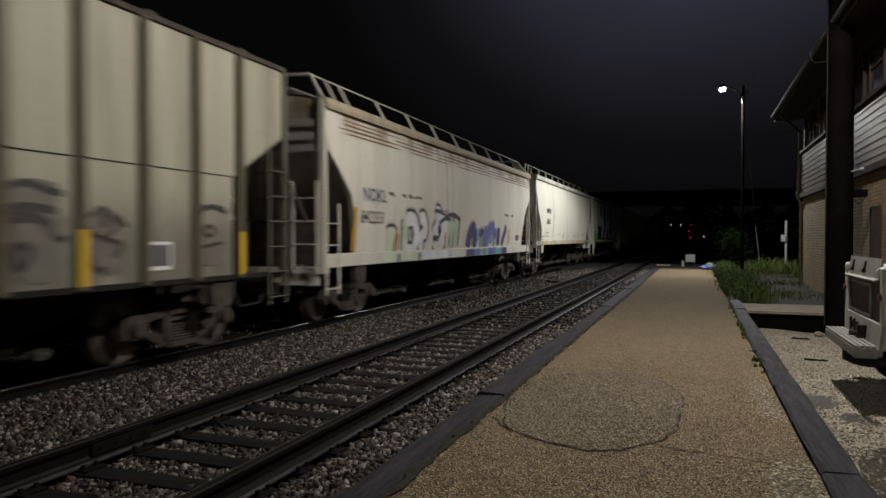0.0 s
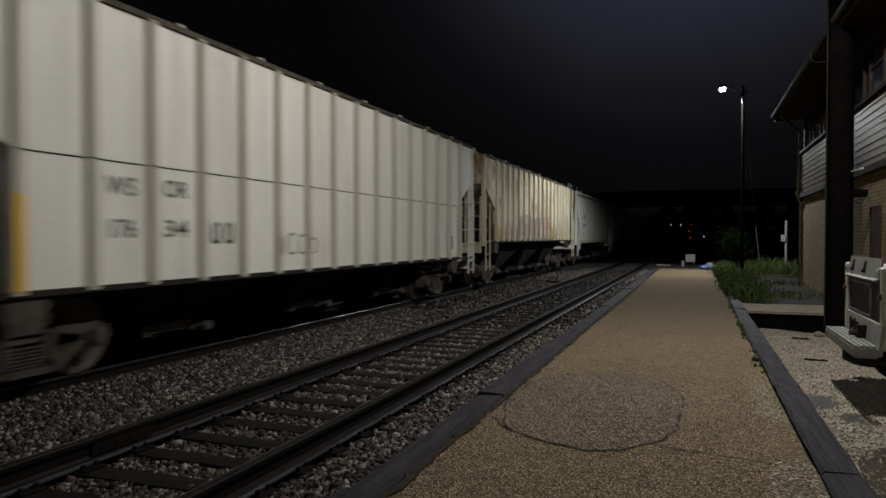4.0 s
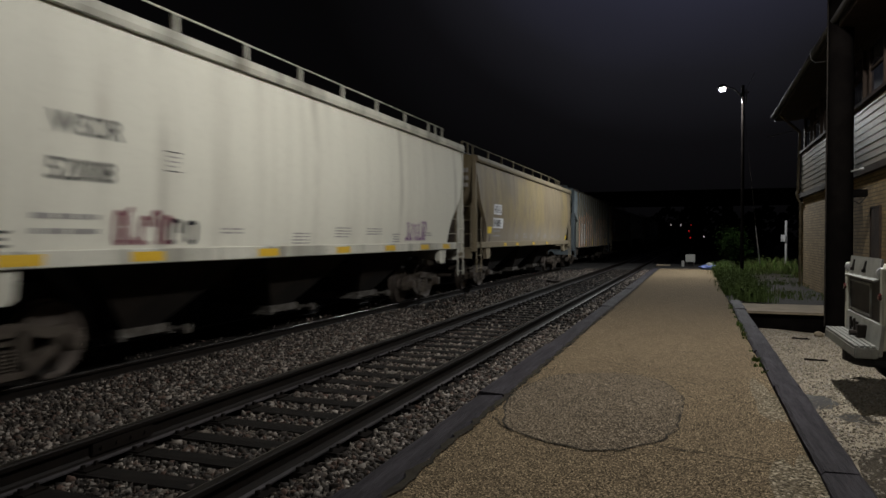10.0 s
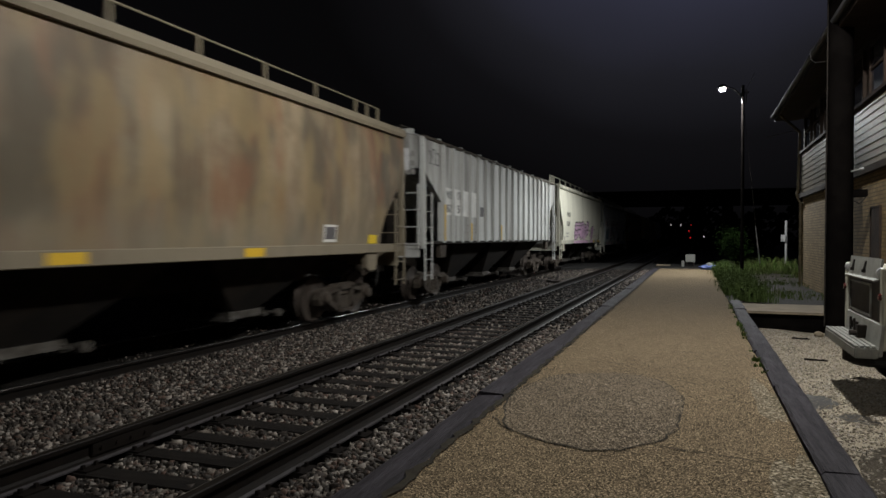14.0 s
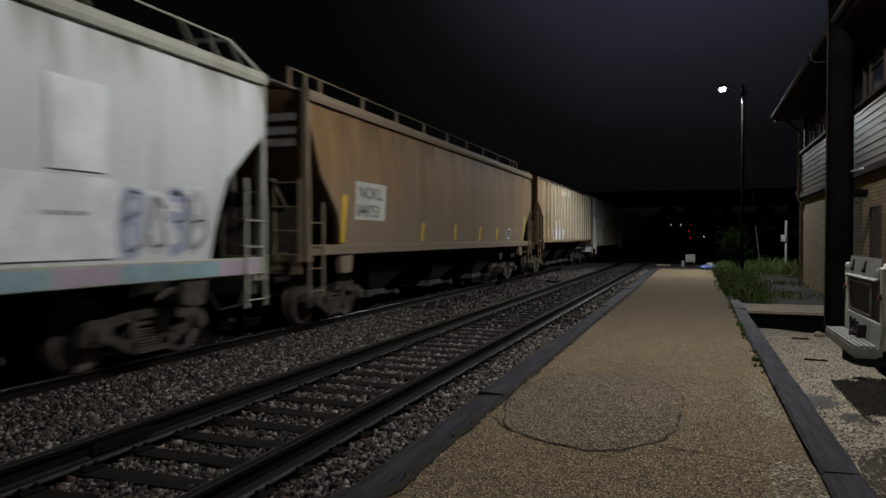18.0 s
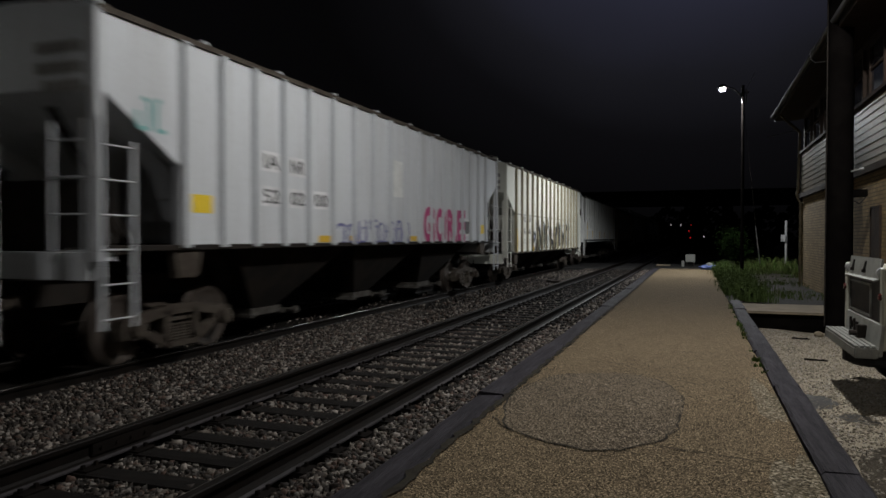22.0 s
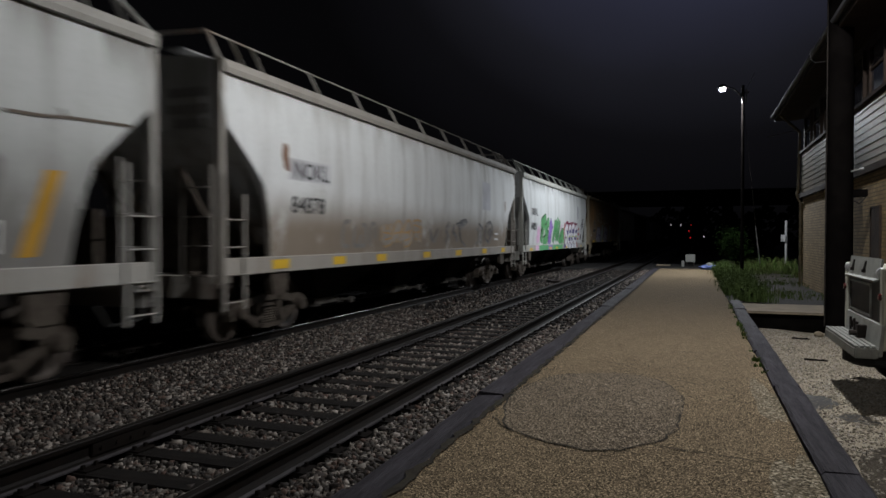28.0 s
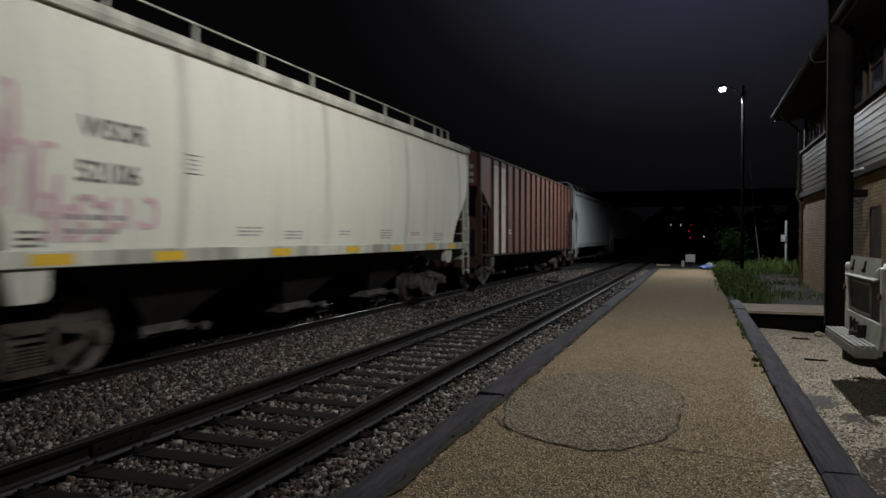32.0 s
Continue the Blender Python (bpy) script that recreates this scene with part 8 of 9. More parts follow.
def dress_21(car, lv, L):
    on_side(fill_of([(1.80, 2.10), (4.62, 2.10), (4.62, 2.70), (4.06, 2.69), (4.06, 3.07), (1.82, 3.05)]), lv, 0.006, "mark_plate", hue(0.86, 0.86, 0.83), car)
    for text, y, z, wide in (("WS", 2.52, 2.65, 0.46), ("OR", 3.28, 2.65, 0.48), ("S", 1.90, 2.27, 0.26), ("17", 2.52, 2.26, 0.42), ("60", 3.26, 2.26, 0.48), ("0", 4.10, 2.28, 0.24)):
        write(car, lv, text, y, z, 0.28, M_BLACKPAINT, 0.009, 0.018, wide=wide)
    blush, scarlet = hue(0.50, 0.36, 0.36), hue(0.30, 0.04, 0.05)
    for k, (y0, y1, z1) in enumerate(((7.56, 8.12, 2.13), (8.36, 8.98, 2.16), (10.36, 10.90, 2.1), (12.1, 12.62, 2.05))):
        spray(car, lv, y0, y1, 1.60, z1, 2, blush, [blush], 160 + k, scarlet)
        strokes(car, lv, y0, y1, 1.64, z1, 2, scarlet, 165 + k, 0.05)
    strokes(car, lv, 5.72, 6.11, 1.69, 1.94, 3, hue(0.12, 0.07, 0.28), 169, 0.07)
    patch(car, lv, 9.42, 9.82, 1.68, 1.92, M_STENCIL_GREY, 0.006, "stencil_panel")
    for k, (y, z0, w) in enumerate(((6.95, 2.75, 0.16), (7.6, 3.4, 0.10), (9.45, 3.1, 0.14), (11.66, 1.75, 0.16), (11.45, 2.6, 0.10), (3.45, 3.3, 0.13), (5.12, 3.1, 0.16), (10.5, 3.3, 0.12))):
        rng = random.Random(k)
        side = [(y + rng.uniform(0.3, 0.6) * w, 4.08 - (4.08 - z0) * j / 9) for j in range(10)]
        back = [(y - rng.uniform(0.3, 0.6) * w, z0 + (4.08 - z0) * j / 9) for j in range(10)]
        on_side(fill_of(side + [(y, z0 - 0.1)] + back), lv, 0.004, "rust_streak", hue(0.085, 0.06, 0.045), car)
    rib_strips(car, lv, L, [nearest_rib("tall", L, y) for y in (1.4, 3.9, 7.35, 10.1, 13.55, L - 1.4)], 1.58, 2.10)
    rib_strips(car, lv, L, [nearest_rib("tall", L, y) for y in (1.4, L - 1.4)], 2.15, 2.6)
    bm = bmesh.new()
    box(bm, 1.50, 1.56, 2.0, L - 2.0, 1.40, 1.455)
    part("pipe_guard", bm, M_STENCIL_WHITE, car)
    end_plate(car, lv[3][0])
    for y in (2.45, 3.25, 4.15):
        bars(car, lv, y, 1.92, 0.45, 3, M_GREYLINE, 0.09, 0.03, int(y * 7))


def dress_22(car, lv, L):
    marks(car, lv, "NOKL", "844507", 2.1, 2.48, h=0.23, gap=0.46, wide=0.95)
    patch(car, lv, 2.04, 2.92, 2.43, 2.75, WHITE, 0.004, "mark_plate")
    small_lines(car, lv, L, 22)


def dress_23(car, lv, L):
    white, stain = hue(0.66, 0.66, 0.67), hue(0.20, 0.195, 0.185)
    patch(car, lv, 8.2, 9.6, 1.42, 2.42, white, 0.004, "panel_patch")
    for outline in ([(12.2, 2.2), (12.25, 2.62), (12.6, 2.52), (12.95, 2.62), (13.35, 2.56), (13.45, 2.40), (12.9, 2.30)], [(14.15, 2.40), (14.2, 2.62), (14.6, 2.58), (15.0, 2.60), (15.25, 2.42), (15.2, 2.1), (14.7, 2.3)], [(12.2, 2.2), (12.5, 2.2), (12.4, 1.6), (12.15, 1.5)], [(14.9, 2.3), (15.25, 2.3), (15.15, 1.9), (14.95, 1.9)]):
        on_side(fill_of(outline), lv, 0.0035, "panel_patch", stain, car)
    on_side(fill_of([(12.38, 1.40), (12.45, 1.9), (12.57, 2.34), (12.9, 2.46), (13.42, 2.42), (13.42, 3.36), (14.18, 3.42), (14.17, 2.40), (14.5, 2.47), (15.03, 2.40), (15.12, 2.14), (14.96, 1.80), (14.93, 1.40)]), lv, 0.0048, "panel_patch", white, car)
    patch(car, lv, 9.6, 12.2, 1.42, 2.1, white, 0.0045, "panel_patch")
    spray(car, lv, 9.5, 12.2, 1.45, 2.3, 3, hue(0.52, 0.52, 0.54), [hue(0.68, 0.68, 0.69)], 171, GREYTAG, 0.25)
    bars(car, lv, 13.91, 1.70, 0.62, 2, GREYTAG, 0.08, 0.05, 23)
    data_box(car, lv, 14.9, 1.50, 0.34, 0.33)
    piece(car, lv, [(hue(0.10, 0.075, 0.055), 0.035, [(15.25, 2.90), (15.7, 2.91), (16.0, 2.94), (16.9, 2.98)]), (hue(0.10, 0.075, 0.055), 0.03, [(15.9, 3.02), (16.0, 2.92)])], None, off=0.006)
    on_side(fill_of([(15.44, 1.46), (15.66, 1.46), (15.94, 2.37), (15.74, 2.36)]), lv, 0.006, "graffiti_fill", GOLD, car)
    marks(car, lv, "NOKL", "84__", 1.75, 2.58, h=0.3, gap=0.6, wide=1.15)
    for y in (9.1, 11.1):
        patch(car, lv, y, y + 0.2, 1.45, 1.95, GOLD, 0.02, "yellow_reflector")
    for k in range(6):
        patch(car, lv, 4.0 + k, 7.0 + k * 1.2, 2.9 + 0.17 * k, 2.912 + 0.17 * k, hue(0.45, 0.45, 0.42), 0.005, "scratch")


def dress_24(car, lv, L):
    patch(car, lv, 1.72, 3.1, 2.62, 2.98, hue(0.57, 0.57, 0.60), 0.004, "mark_plate")
    marks(car, lv, "NOKL", "84878", 1.85, 2.66, h=0.28, gap=0.58, wide=1.2)
    patch(car, lv, 12.85, 13.75, 2.54, 3.42, hue(0.52, 0.53, 0.58), 0.004, "panel_patch")
    on_side(fill_of(blob(random.Random(5), 1.62, 2.98, 0.2, 0.4)), lv, 0.005, "rust_patch", hue(0.22, 0.12, 0.07), car)
    on_side(fill_of(blob(random.Random(5), 15.6, 2.75, 0.12, 0.35)), lv, 0.005, "rust_patch", hue(0.20, 0.12, 0.08), car)
    spray(car, lv, 5.4, 7.7, 1.48, 2.05, 4, hue(0.42, 0.28, 0.14), [hue(0.36, 0.32, 0.28)], 181, hue(0.50, 0.30, 0.12), 0.25)
    coal = hue(0.12, 0.12, 0.125)
    for path in ([(9.76, 2.09), (9.46, 1.88), (9.70, 1.74), (9.46, 1.55)], [(10.11, 2.05), (10.08, 1.8), (10.28, 1.8), (10.42, 1.59)], [(10.65, 2.13), (11.25, 2.19), (10.65, 1.97), (10.8, 1.64), (11.2, 1.47)], [(10.3, 2.05), (10.9, 2.1)], [(8.3, 1.9), (8.5, 1.6), (8.9, 1.9)], [(12.5, 2.1), (12.9, 2.0)], [(13.75, 1.55), (13.3, 1.65), (13.3, 2.05), (13.8, 2.18), (14.05, 1.85), (13.75, 1.6)], [(13.5, 1.8), (13.8, 1.95), (13.75, 1.7)]):
        piece(car, lv, [(coal, 0.055, path)], None)
        piece(car, lv, [(hue(0.20, 0.20, 0.21), 0.05, [(u + 0.12, v - 0.06) for u, v in path])], None)
    patch(car, lv, 14.41, 14.85, 1.58, 1.64, WHITE, 0.006, "small_stencil")
    patch(car, lv, 14.41, 14.85, 1.76, 1.82, WHITE, 0.006, "small_stencil")
    for k, y in enumerate((3.6, 4.3, 12.2)):
        strokes(car, lv, y, y + 0.9, 1.5, 2.0, 2, GREYTAG, 185 + k, 0.09)
    yellow_strips(car, lv, [1.3, 3.3, 5.2, 7.9, 10.4, 13.0, 15.3], 1.16, 0.15, 0.5)


def dress_25(car, lv, L):
    marks(car, lv, "NOKL", "848250", 1.5, 2.60, h=0.29, gap=0.60, wide=1.15)
    for a, b, z0, z1 in ((2.7, 3.2, 1.38, 2.1), (8.3, 8.8, 1.6, 2.3)):
        on_side(fill_of(blob(random.Random(7), (a + b) / 2, (z0 + z1) / 2, b - a, z1 - z0)), lv, 0.004, "graffiti_fill", PINK, car)
    moss, pine = hue(0.12, 0.34, 0.14), hue(0.03, 0.07, 0.035)
    piece(car, lv, [(moss, 0.36, [(3.37, 2.25), (3.84, 2.4), (4.42, 2.54)]),
                    (moss, 0.36, [(3.86, 2.23), (3.57, 1.46)]),
                    (moss, 0.4, [(4.36, 2.48), (4.15, 2.05)]),
                    (moss, 0.34, [(5.07, 2.44), (4.41, 2.09)]),
                    (moss, 0.42, [(4.29, 1.9), (4.78, 1.77), (4.47, 1.48), (3.95, 1.46)]),
                    (VIOLET, 0.6, [(5.72, 2.42), (5.48, 1.96), (5.45, 1.36)]),
                    (moss, 0.32, [(6.61, 2.49), (6.28, 1.42)]),
                    (moss, 0.28, [(6.69, 2.48), (7.12, 1.48)]),
                    (moss, 0.32, [(7.3, 2.61), (6.94, 1.68)]),
                    (moss, 0.28, [(7.81, 2.51), (7.35, 1.52)]),
                    (moss, 0.3, [(8.33, 1.93), (7.77, 1.39)]),
                    (moss, 0.28, [(8.41, 1.93), (8.8, 1.42)])], pine, hue(0.66, 0.70, 0.66), 0.07, 0.05)
    piece(car, lv, [(pine, 0.14, [(3.29, 1.94), (3.62, 2.1)]),
                    (pine, 0.07, [(4.01, 2.24), (4.47, 2.29)]),
                    (pine, 0.07, [(3.89, 1.7), (4.66, 1.81)]),
                    (pine, 0.1, [(4.78, 2.01), (4.98, 1.88)]),
                    (hue(0.20, 0.42, 0.20), 0.05, [(3.62, 1.61), (3.78, 2.1)]),
                    (hue(0.16, 0.09, 0.30), 0.1, [(5.82, 2.11), (6.08, 2.15)]),
                    (hue(0.16, 0.09, 0.30), 0.08, [(5.38, 1.68), (5.74, 1.75)]),
                    (pine, 0.08, [(6.6, 1.68), (6.77, 2.06)]),
                    (pine, 0.07, [(7.67, 1.68), (8.27, 1.76)])], None, off=0.0170)
    piece(car, lv, [(PINK, 0.4, [(2.7, 1.81), (2.88, 1.5)]),
                    (PINK, 0.26, [(2.88, 2.1), (3.02, 1.96)]),
                    (PINK, 0.22, [(7.96, 2.26), (8.12, 2.01)])], None, off=0.0035)
    dusk, wine = hue(0.06, 0.045, 0.18), hue(0.16, 0.02, 0.05)
    piece(car, lv, [(moss, 0.36, [(8.18, 1.33), (8.37, 1.81), (8.7, 1.9), (8.95, 1.6), (8.88, 1.24)])], pine, hue(0.66, 0.70, 0.66), 0.07, 0.05)
    piece(car, lv, [(wine, 0.5, [(9.43, 2.19), (9.87, 2.28), (10.56, 2.18), (11.5, 2.27), (12.48, 2.22), (13.21, 2.21)]),
                    (wine, 0.55, [(9.47, 1.8), (10.35, 1.67), (11.76, 1.67), (13.04, 1.72)]),
                    (wine, 0.4, [(9.38, 1.47), (10.35, 1.42), (11.76, 1.46), (13.12, 1.48)])], None, off=0.0045)
    piece(car, lv, [(dusk, 0.34, [(9.6, 1.93), (10.15, 1.84), (11.01, 1.94), (12.04, 1.97), (13.13, 2.0)]),
                    (dusk, 0.34, [(9.55, 1.63), (10.35, 1.56), (11.5, 1.59), (12.95, 1.62)])], None, off=0.0080)
    piece(car, lv, [(WHITE, 0.3, [(10.13, 2.16), (9.78, 2.22), (9.5, 2.05), (9.73, 1.84), (10.07, 1.63), (9.97, 1.45), (9.55, 1.48)]),
                    (WHITE, 0.27, [(11.15, 2.2), (10.54, 2.17), (10.35, 1.44)]),
                    (WHITE, 0.2, [(10.48, 1.81), (11.07, 1.82)]),
                    (WHITE, 0.27, [(12.18, 2.23), (11.5, 2.25), (11.15, 1.43)]),
                    (WHITE, 0.2, [(11.35, 1.81), (12.04, 1.82)]),
                    (WHITE, 0.25, [(13.33, 2.22), (12.48, 2.18), (12.18, 1.45)]),
                    (WHITE, 0.19, [(12.4, 1.83), (13.16, 1.84)])], None, off=0.0125)
    piece(car, lv, [(WHITE, 0.2, [(10.35, 1.42), (10.91, 1.39)]),
                    (WHITE, 0.2, [(11.15, 1.42), (11.82, 1.42), (11.92, 1.71)]),
                    (WHITE, 0.19, [(12.18, 1.45), (13.09, 1.45)])], None, off=0.0130)
    piece(car, lv, [(hue(0.50, 0.56, 0.24), 0.09, [(10.54, 1.73), (11.01, 1.73)]),
                    (hue(0.50, 0.56, 0.24), 0.09, [(11.43, 1.72), (12.04, 1.73)]),
                    (hue(0.50, 0.56, 0.24), 0.08, [(12.4, 1.74), (13.12, 1.75)]),
                    (hue(0.50, 0.56, 0.24), 0.1, [(9.77, 1.73), (9.98, 1.6)])], None, off=0.0175)
    piece(car, lv, [(RED, 0.16, [(9.0, 2.36), (9.25, 2.25)]),
                    (RED, 0.18, [(8.94, 2.13), (9.2, 2.1)]),
                    (RED, 0.16, [(8.97, 1.88), (9.23, 1.89)]),
                    (RED, 0.14, [(9.03, 1.67), (9.25, 1.7)]),
                    (RED, 0.14, [(13.48, 2.1), (13.89, 2.18)]),
                    (RED, 0.14, [(13.47, 1.84), (13.96, 1.89)]),
                    (RED, 0.14, [(13.38, 1.59), (13.81, 1.62)]),
                    (RED, 0.12, [(13.29, 1.39), (13.69, 1.3)])], None, off=0.0045)
    piece(car, lv, [(BLACK, 0.05, [(14.39, 2.68), (14.53, 2.44), (14.71, 2.72)]),
                    (BLACK, 0.05, [(14.88, 2.76), (14.84, 2.43)]),
                    (BLACK, 0.04, [(14.84, 2.57), (15.11, 2.73)]),
                    (BLACK, 0.05, [(15.39, 2.75), (15.06, 2.7), (15.06, 2.47), (15.39, 2.5)]),
                    (BLACK, 0.05, [(14.49, 2.29), (14.7, 2.34), (14.57, 2.11)]),
                    (BLACK, 0.05, [(14.83, 2.15), (14.97, 2.4), (15.15, 2.17)]),
                    (BLACK, 0.04, [(15.24, 2.38), (15.24, 2.2)]),
                    (BLACK, 0.035, [(14.34, 2.39), (15.46, 2.49)])], None, off=0.008)
    patch(car, lv, 13.1, 13.6, 2.7, 3.4, hue(0.36, 0.37, 0.40), 0.004, "panel_patch")
    data_box(car, lv, 14.3, 1.5, 0.45, 0.4)
    for a, b, m in ((2.5, 3.2, PINK), (3.2, 5.2, hue(0.12, 0.36, 0.16)), (5.2, 6.2, VIOLET), (6.2, 8.8, hue(0.12, 0.36, 0.16)), (9.3, 9.7, dusk), (9.7, 10.6, WHITE), (10.6, 10.75, dusk), (10.75, 11.35, WHITE), (11.35, 11.6, dusk), (11.6, 12.3, WHITE), (12.3, 12.5, dusk), (12.5, 13.2, WHITE), (13.2, 13.45, RED)):
        low_patch(car, a, b, 1.11, 1.35, m)
    yellow_strips(car, lv, [1.4, 5.4, 7.0, 9.7, 14.6], 1.13, 0.10, 0.5)


def dress_26(car, lv, L):
    for y, z, word in ((2.0, 2.52, "NOKL"), (1.9, 2.04, "")):
        patch(car, lv, y - 0.04, y + (0.75 if word else 1.1), z - 0.05, z + 0.28, hue(0.34, 0.30, 0.25), 0.004, "mark_plate")
        if word:
            write(car, lv, word, y, z, 0.22, M_BLACKPAINT, 0.008, 0.012, wide=0.66)
        else:
            bars(car, lv, y, z, 1.0, 1, M_BLACKPAINT, 0.1, 0.2, 26)
    smoke, frost = hue(0.155, 0.125, 0.085), hue(0.42, 0.40, 0.45)
    piece(car, lv, [(smoke, 0.55, [(3.72, 3.05), (4.08, 3.15)]),
                    (smoke, 0.6, [(4.63, 3.13), (5.08, 3.07)]),
                    (smoke, 0.5, [(5.71, 3.18), (5.78, 2.94)]),
                    (smoke, 0.34, [(7.09, 3.45), (7.04, 2.84)]),
                    (smoke, 0.34, [(7.5, 3.52), (7.6, 2.78)]),
                    (smoke, 0.34, [(8.12, 3.56), (8.0, 2.82)]),
                    (smoke, 0.34, [(8.68, 3.46), (8.62, 2.88)]),
                    (smoke, 0.34, [(9.3, 3.62), (9.42, 2.89)]),
                    (smoke, 0.26, [(9.98, 3.58), (10.12, 3.03)])], None, None)
    piece(car, lv, [(CREAM, 0.09, [(3.47, 3.15), (3.72, 3.1), (4.01, 3.01)]),
                    (CREAM, 0.1, [(3.83, 3.29), (4.13, 3.32), (4.28, 3.14), (4.07, 2.91), (3.72, 2.83)]),
                    (CREAM, 0.11, [(3.89, 2.84), (4.14, 2.82), (4.32, 2.64)]),
                    (CREAM, 0.1, [(4.4, 3.63), (4.58, 3.42), (4.76, 3.2), (4.78, 3.05), (4.57, 2.87), (4.31, 2.78)]),
                    (CREAM, 0.11, [(4.52, 2.81), (4.81, 2.63)]),
                    (CREAM, 0.08, [(4.71, 3.18), (5.01, 3.35), (5.51, 3.18), (5.98, 3.01)]),
                    (CREAM, 0.1, [(4.95, 3.64), (5.05, 3.36)]),
                    (CREAM, 0.11, [(5.24, 2.82), (5.56, 2.63)]),
                    (CREAM, 0.07, [(5.57, 3.06), (5.52, 2.76), (6.18, 2.89)]),
                    (CREAM, 0.06, [(5.7, 3.31), (6.03, 3.4), (6.2, 3.03)]),
                    (CREAM, 0.07, [(6.95, 3.54), (6.82, 3.14), (7.03, 2.68), (7.8, 2.68), (8.67, 2.78), (9.42, 2.68), (9.95, 2.94), (10.36, 2.8)]),
                    (CREAM, 0.04, [(7.04, 3.6), (7.6, 3.65), (8.17, 3.69), (8.45, 3.5), (9.17, 3.74), (9.81, 3.78), (10.13, 3.39)]),
                    (CREAM, 0.1, [(7.24, 3.35), (7.14, 2.74)]),
                    (CREAM, 0.1, [(7.52, 3.4), (7.52, 2.74)]),
                    (CREAM, 0.12, [(7.3, 3.61), (7.33, 3.49)]),
                    (CREAM, 0.09, [(7.92, 3.4), (7.9, 2.78)]),
                    (CREAM, 0.07, [(8.23, 3.67), (8.09, 2.86)]),
                    (CREAM, 0.09, [(8.58, 3.52), (8.5, 2.9)]),
                    (CREAM, 0.07, [(8.89, 3.36), (8.79, 2.85)]),
                    (CREAM, 0.07, [(9.19, 3.52), (9.32, 2.92)]),
                    (CREAM, 0.07, [(9.59, 3.44), (9.49, 2.8)]),
                    (CREAM, 0.07, [(9.56, 3.66), (9.98, 3.3), (10.35, 2.85)]),
                    (CREAM, 0.06, [(9.17, 3.37), (9.84, 3.52)])], None, off=0.0105)
    piece(car, lv, [(frost, 0.4, [(3.86, 2.24), (3.93, 1.87), (3.83, 1.4)]),
                    (frost, 0.4, [(4.23, 2.18), (4.28, 1.79), (4.32, 1.38)]),
                    (frost, 0.4, [(4.59, 2.12), (4.64, 1.8), (4.61, 1.37)]),
                    (frost, 0.4, [(5.04, 2.05), (5.01, 1.76), (5.06, 1.35)]),
                    (frost, 0.4, [(5.41, 2.02), (5.47, 1.77), (5.5, 1.39)]),
                    (frost, 0.34, [(7.77, 2.38), (7.89, 1.91), (7.54, 1.41)]),
                    (frost, 0.34, [(8.22, 2.29), (8.27, 1.86), (8.16, 1.4)]),
                    (frost, 0.34, [(8.85, 2.32), (8.79, 1.87), (8.84, 1.42)]),
                    (frost, 0.34, [(9.55, 2.22), (9.49, 1.88), (9.55, 1.44)])], PURPLE, None, 0.14)
    piece(car, lv, [(frost, 0.3, [(3.86, 2.24), (4.07, 2.17), (4.28, 1.79)]),
                    (frost, 0.28, [(4.23, 2.18), (4.51, 2.14), (4.61, 1.8)]),
                    (frost, 0.28, [(4.62, 2.12), (5.01, 2.21), (5.07, 2.08)]),
                    (frost, 0.26, [(5.07, 2.03), (5.31, 2.14), (5.47, 1.81)]),
                    (frost, 0.26, [(3.93, 1.83), (4.11, 1.63), (4.3, 1.55)]),
                    (frost, 0.26, [(4.64, 1.67), (4.89, 1.63), (5.06, 1.44)]),
                    (frost, 0.24, [(7.77, 2.38), (8.05, 2.34), (8.24, 1.92)]),
                    (frost, 0.24, [(8.27, 2.26), (8.79, 2.35)]),
                    (frost, 0.24, [(7.89, 1.73), (8.21, 1.61)]),
                    (frost, 0.24, [(8.91, 2.26), (9.55, 2.19)]),
                    (frost, 0.24, [(8.85, 1.8), (9.16, 1.61), (9.55, 1.68)])], PURPLE, None, 0.05, off=0.0040)
    piece(car, lv, [(PURPLE, 0.1, [(3.97, 1.79), (4.21, 1.75)]),
                    (PURPLE, 0.08, [(4.41, 1.88), (4.67, 1.86)]),
                    (PURPLE, 0.09, [(4.83, 1.82), (5.12, 1.83)]),
                    (PURPLE, 0.06, [(4.11, 2.15), (4.11, 1.47)]),
                    (PURPLE, 0.06, [(4.84, 2.07), (4.8, 1.45)]),
                    (PURPLE, 0.07, [(5.28, 2.0), (5.24, 1.44)]),
                    (PURPLE, 0.06, [(8.0, 1.92), (8.38, 2.05)]),
                    (PURPLE, 0.06, [(8.55, 2.24), (8.49, 1.49)]),
                    (PURPLE, 0.06, [(9.22, 2.24), (9.16, 1.54)]),
                    (hue(0.58, 0.57, 0.62), 0.06, [(3.8, 2.25), (4.02, 2.25)]),
                    (hue(0.58, 0.57, 0.62), 0.06, [(7.59, 2.4), (7.95, 2.43)])], None, off=0.0165)
    piece(car, lv, [(hue(0.40, 0.42, 0.38), 0.3, [(6.21, 2.31), (6.52, 2.31), (6.81, 2.19)]),
                    (hue(0.40, 0.42, 0.38), 0.3, [(6.24, 1.83), (6.68, 1.89)]),
                    (hue(0.36, 0.37, 0.33), 0.26, [(10.82, 2.35), (11.58, 2.35), (11.41, 1.91), (10.9, 1.83)])], TEAL, None, 0.10, off=0.0040)
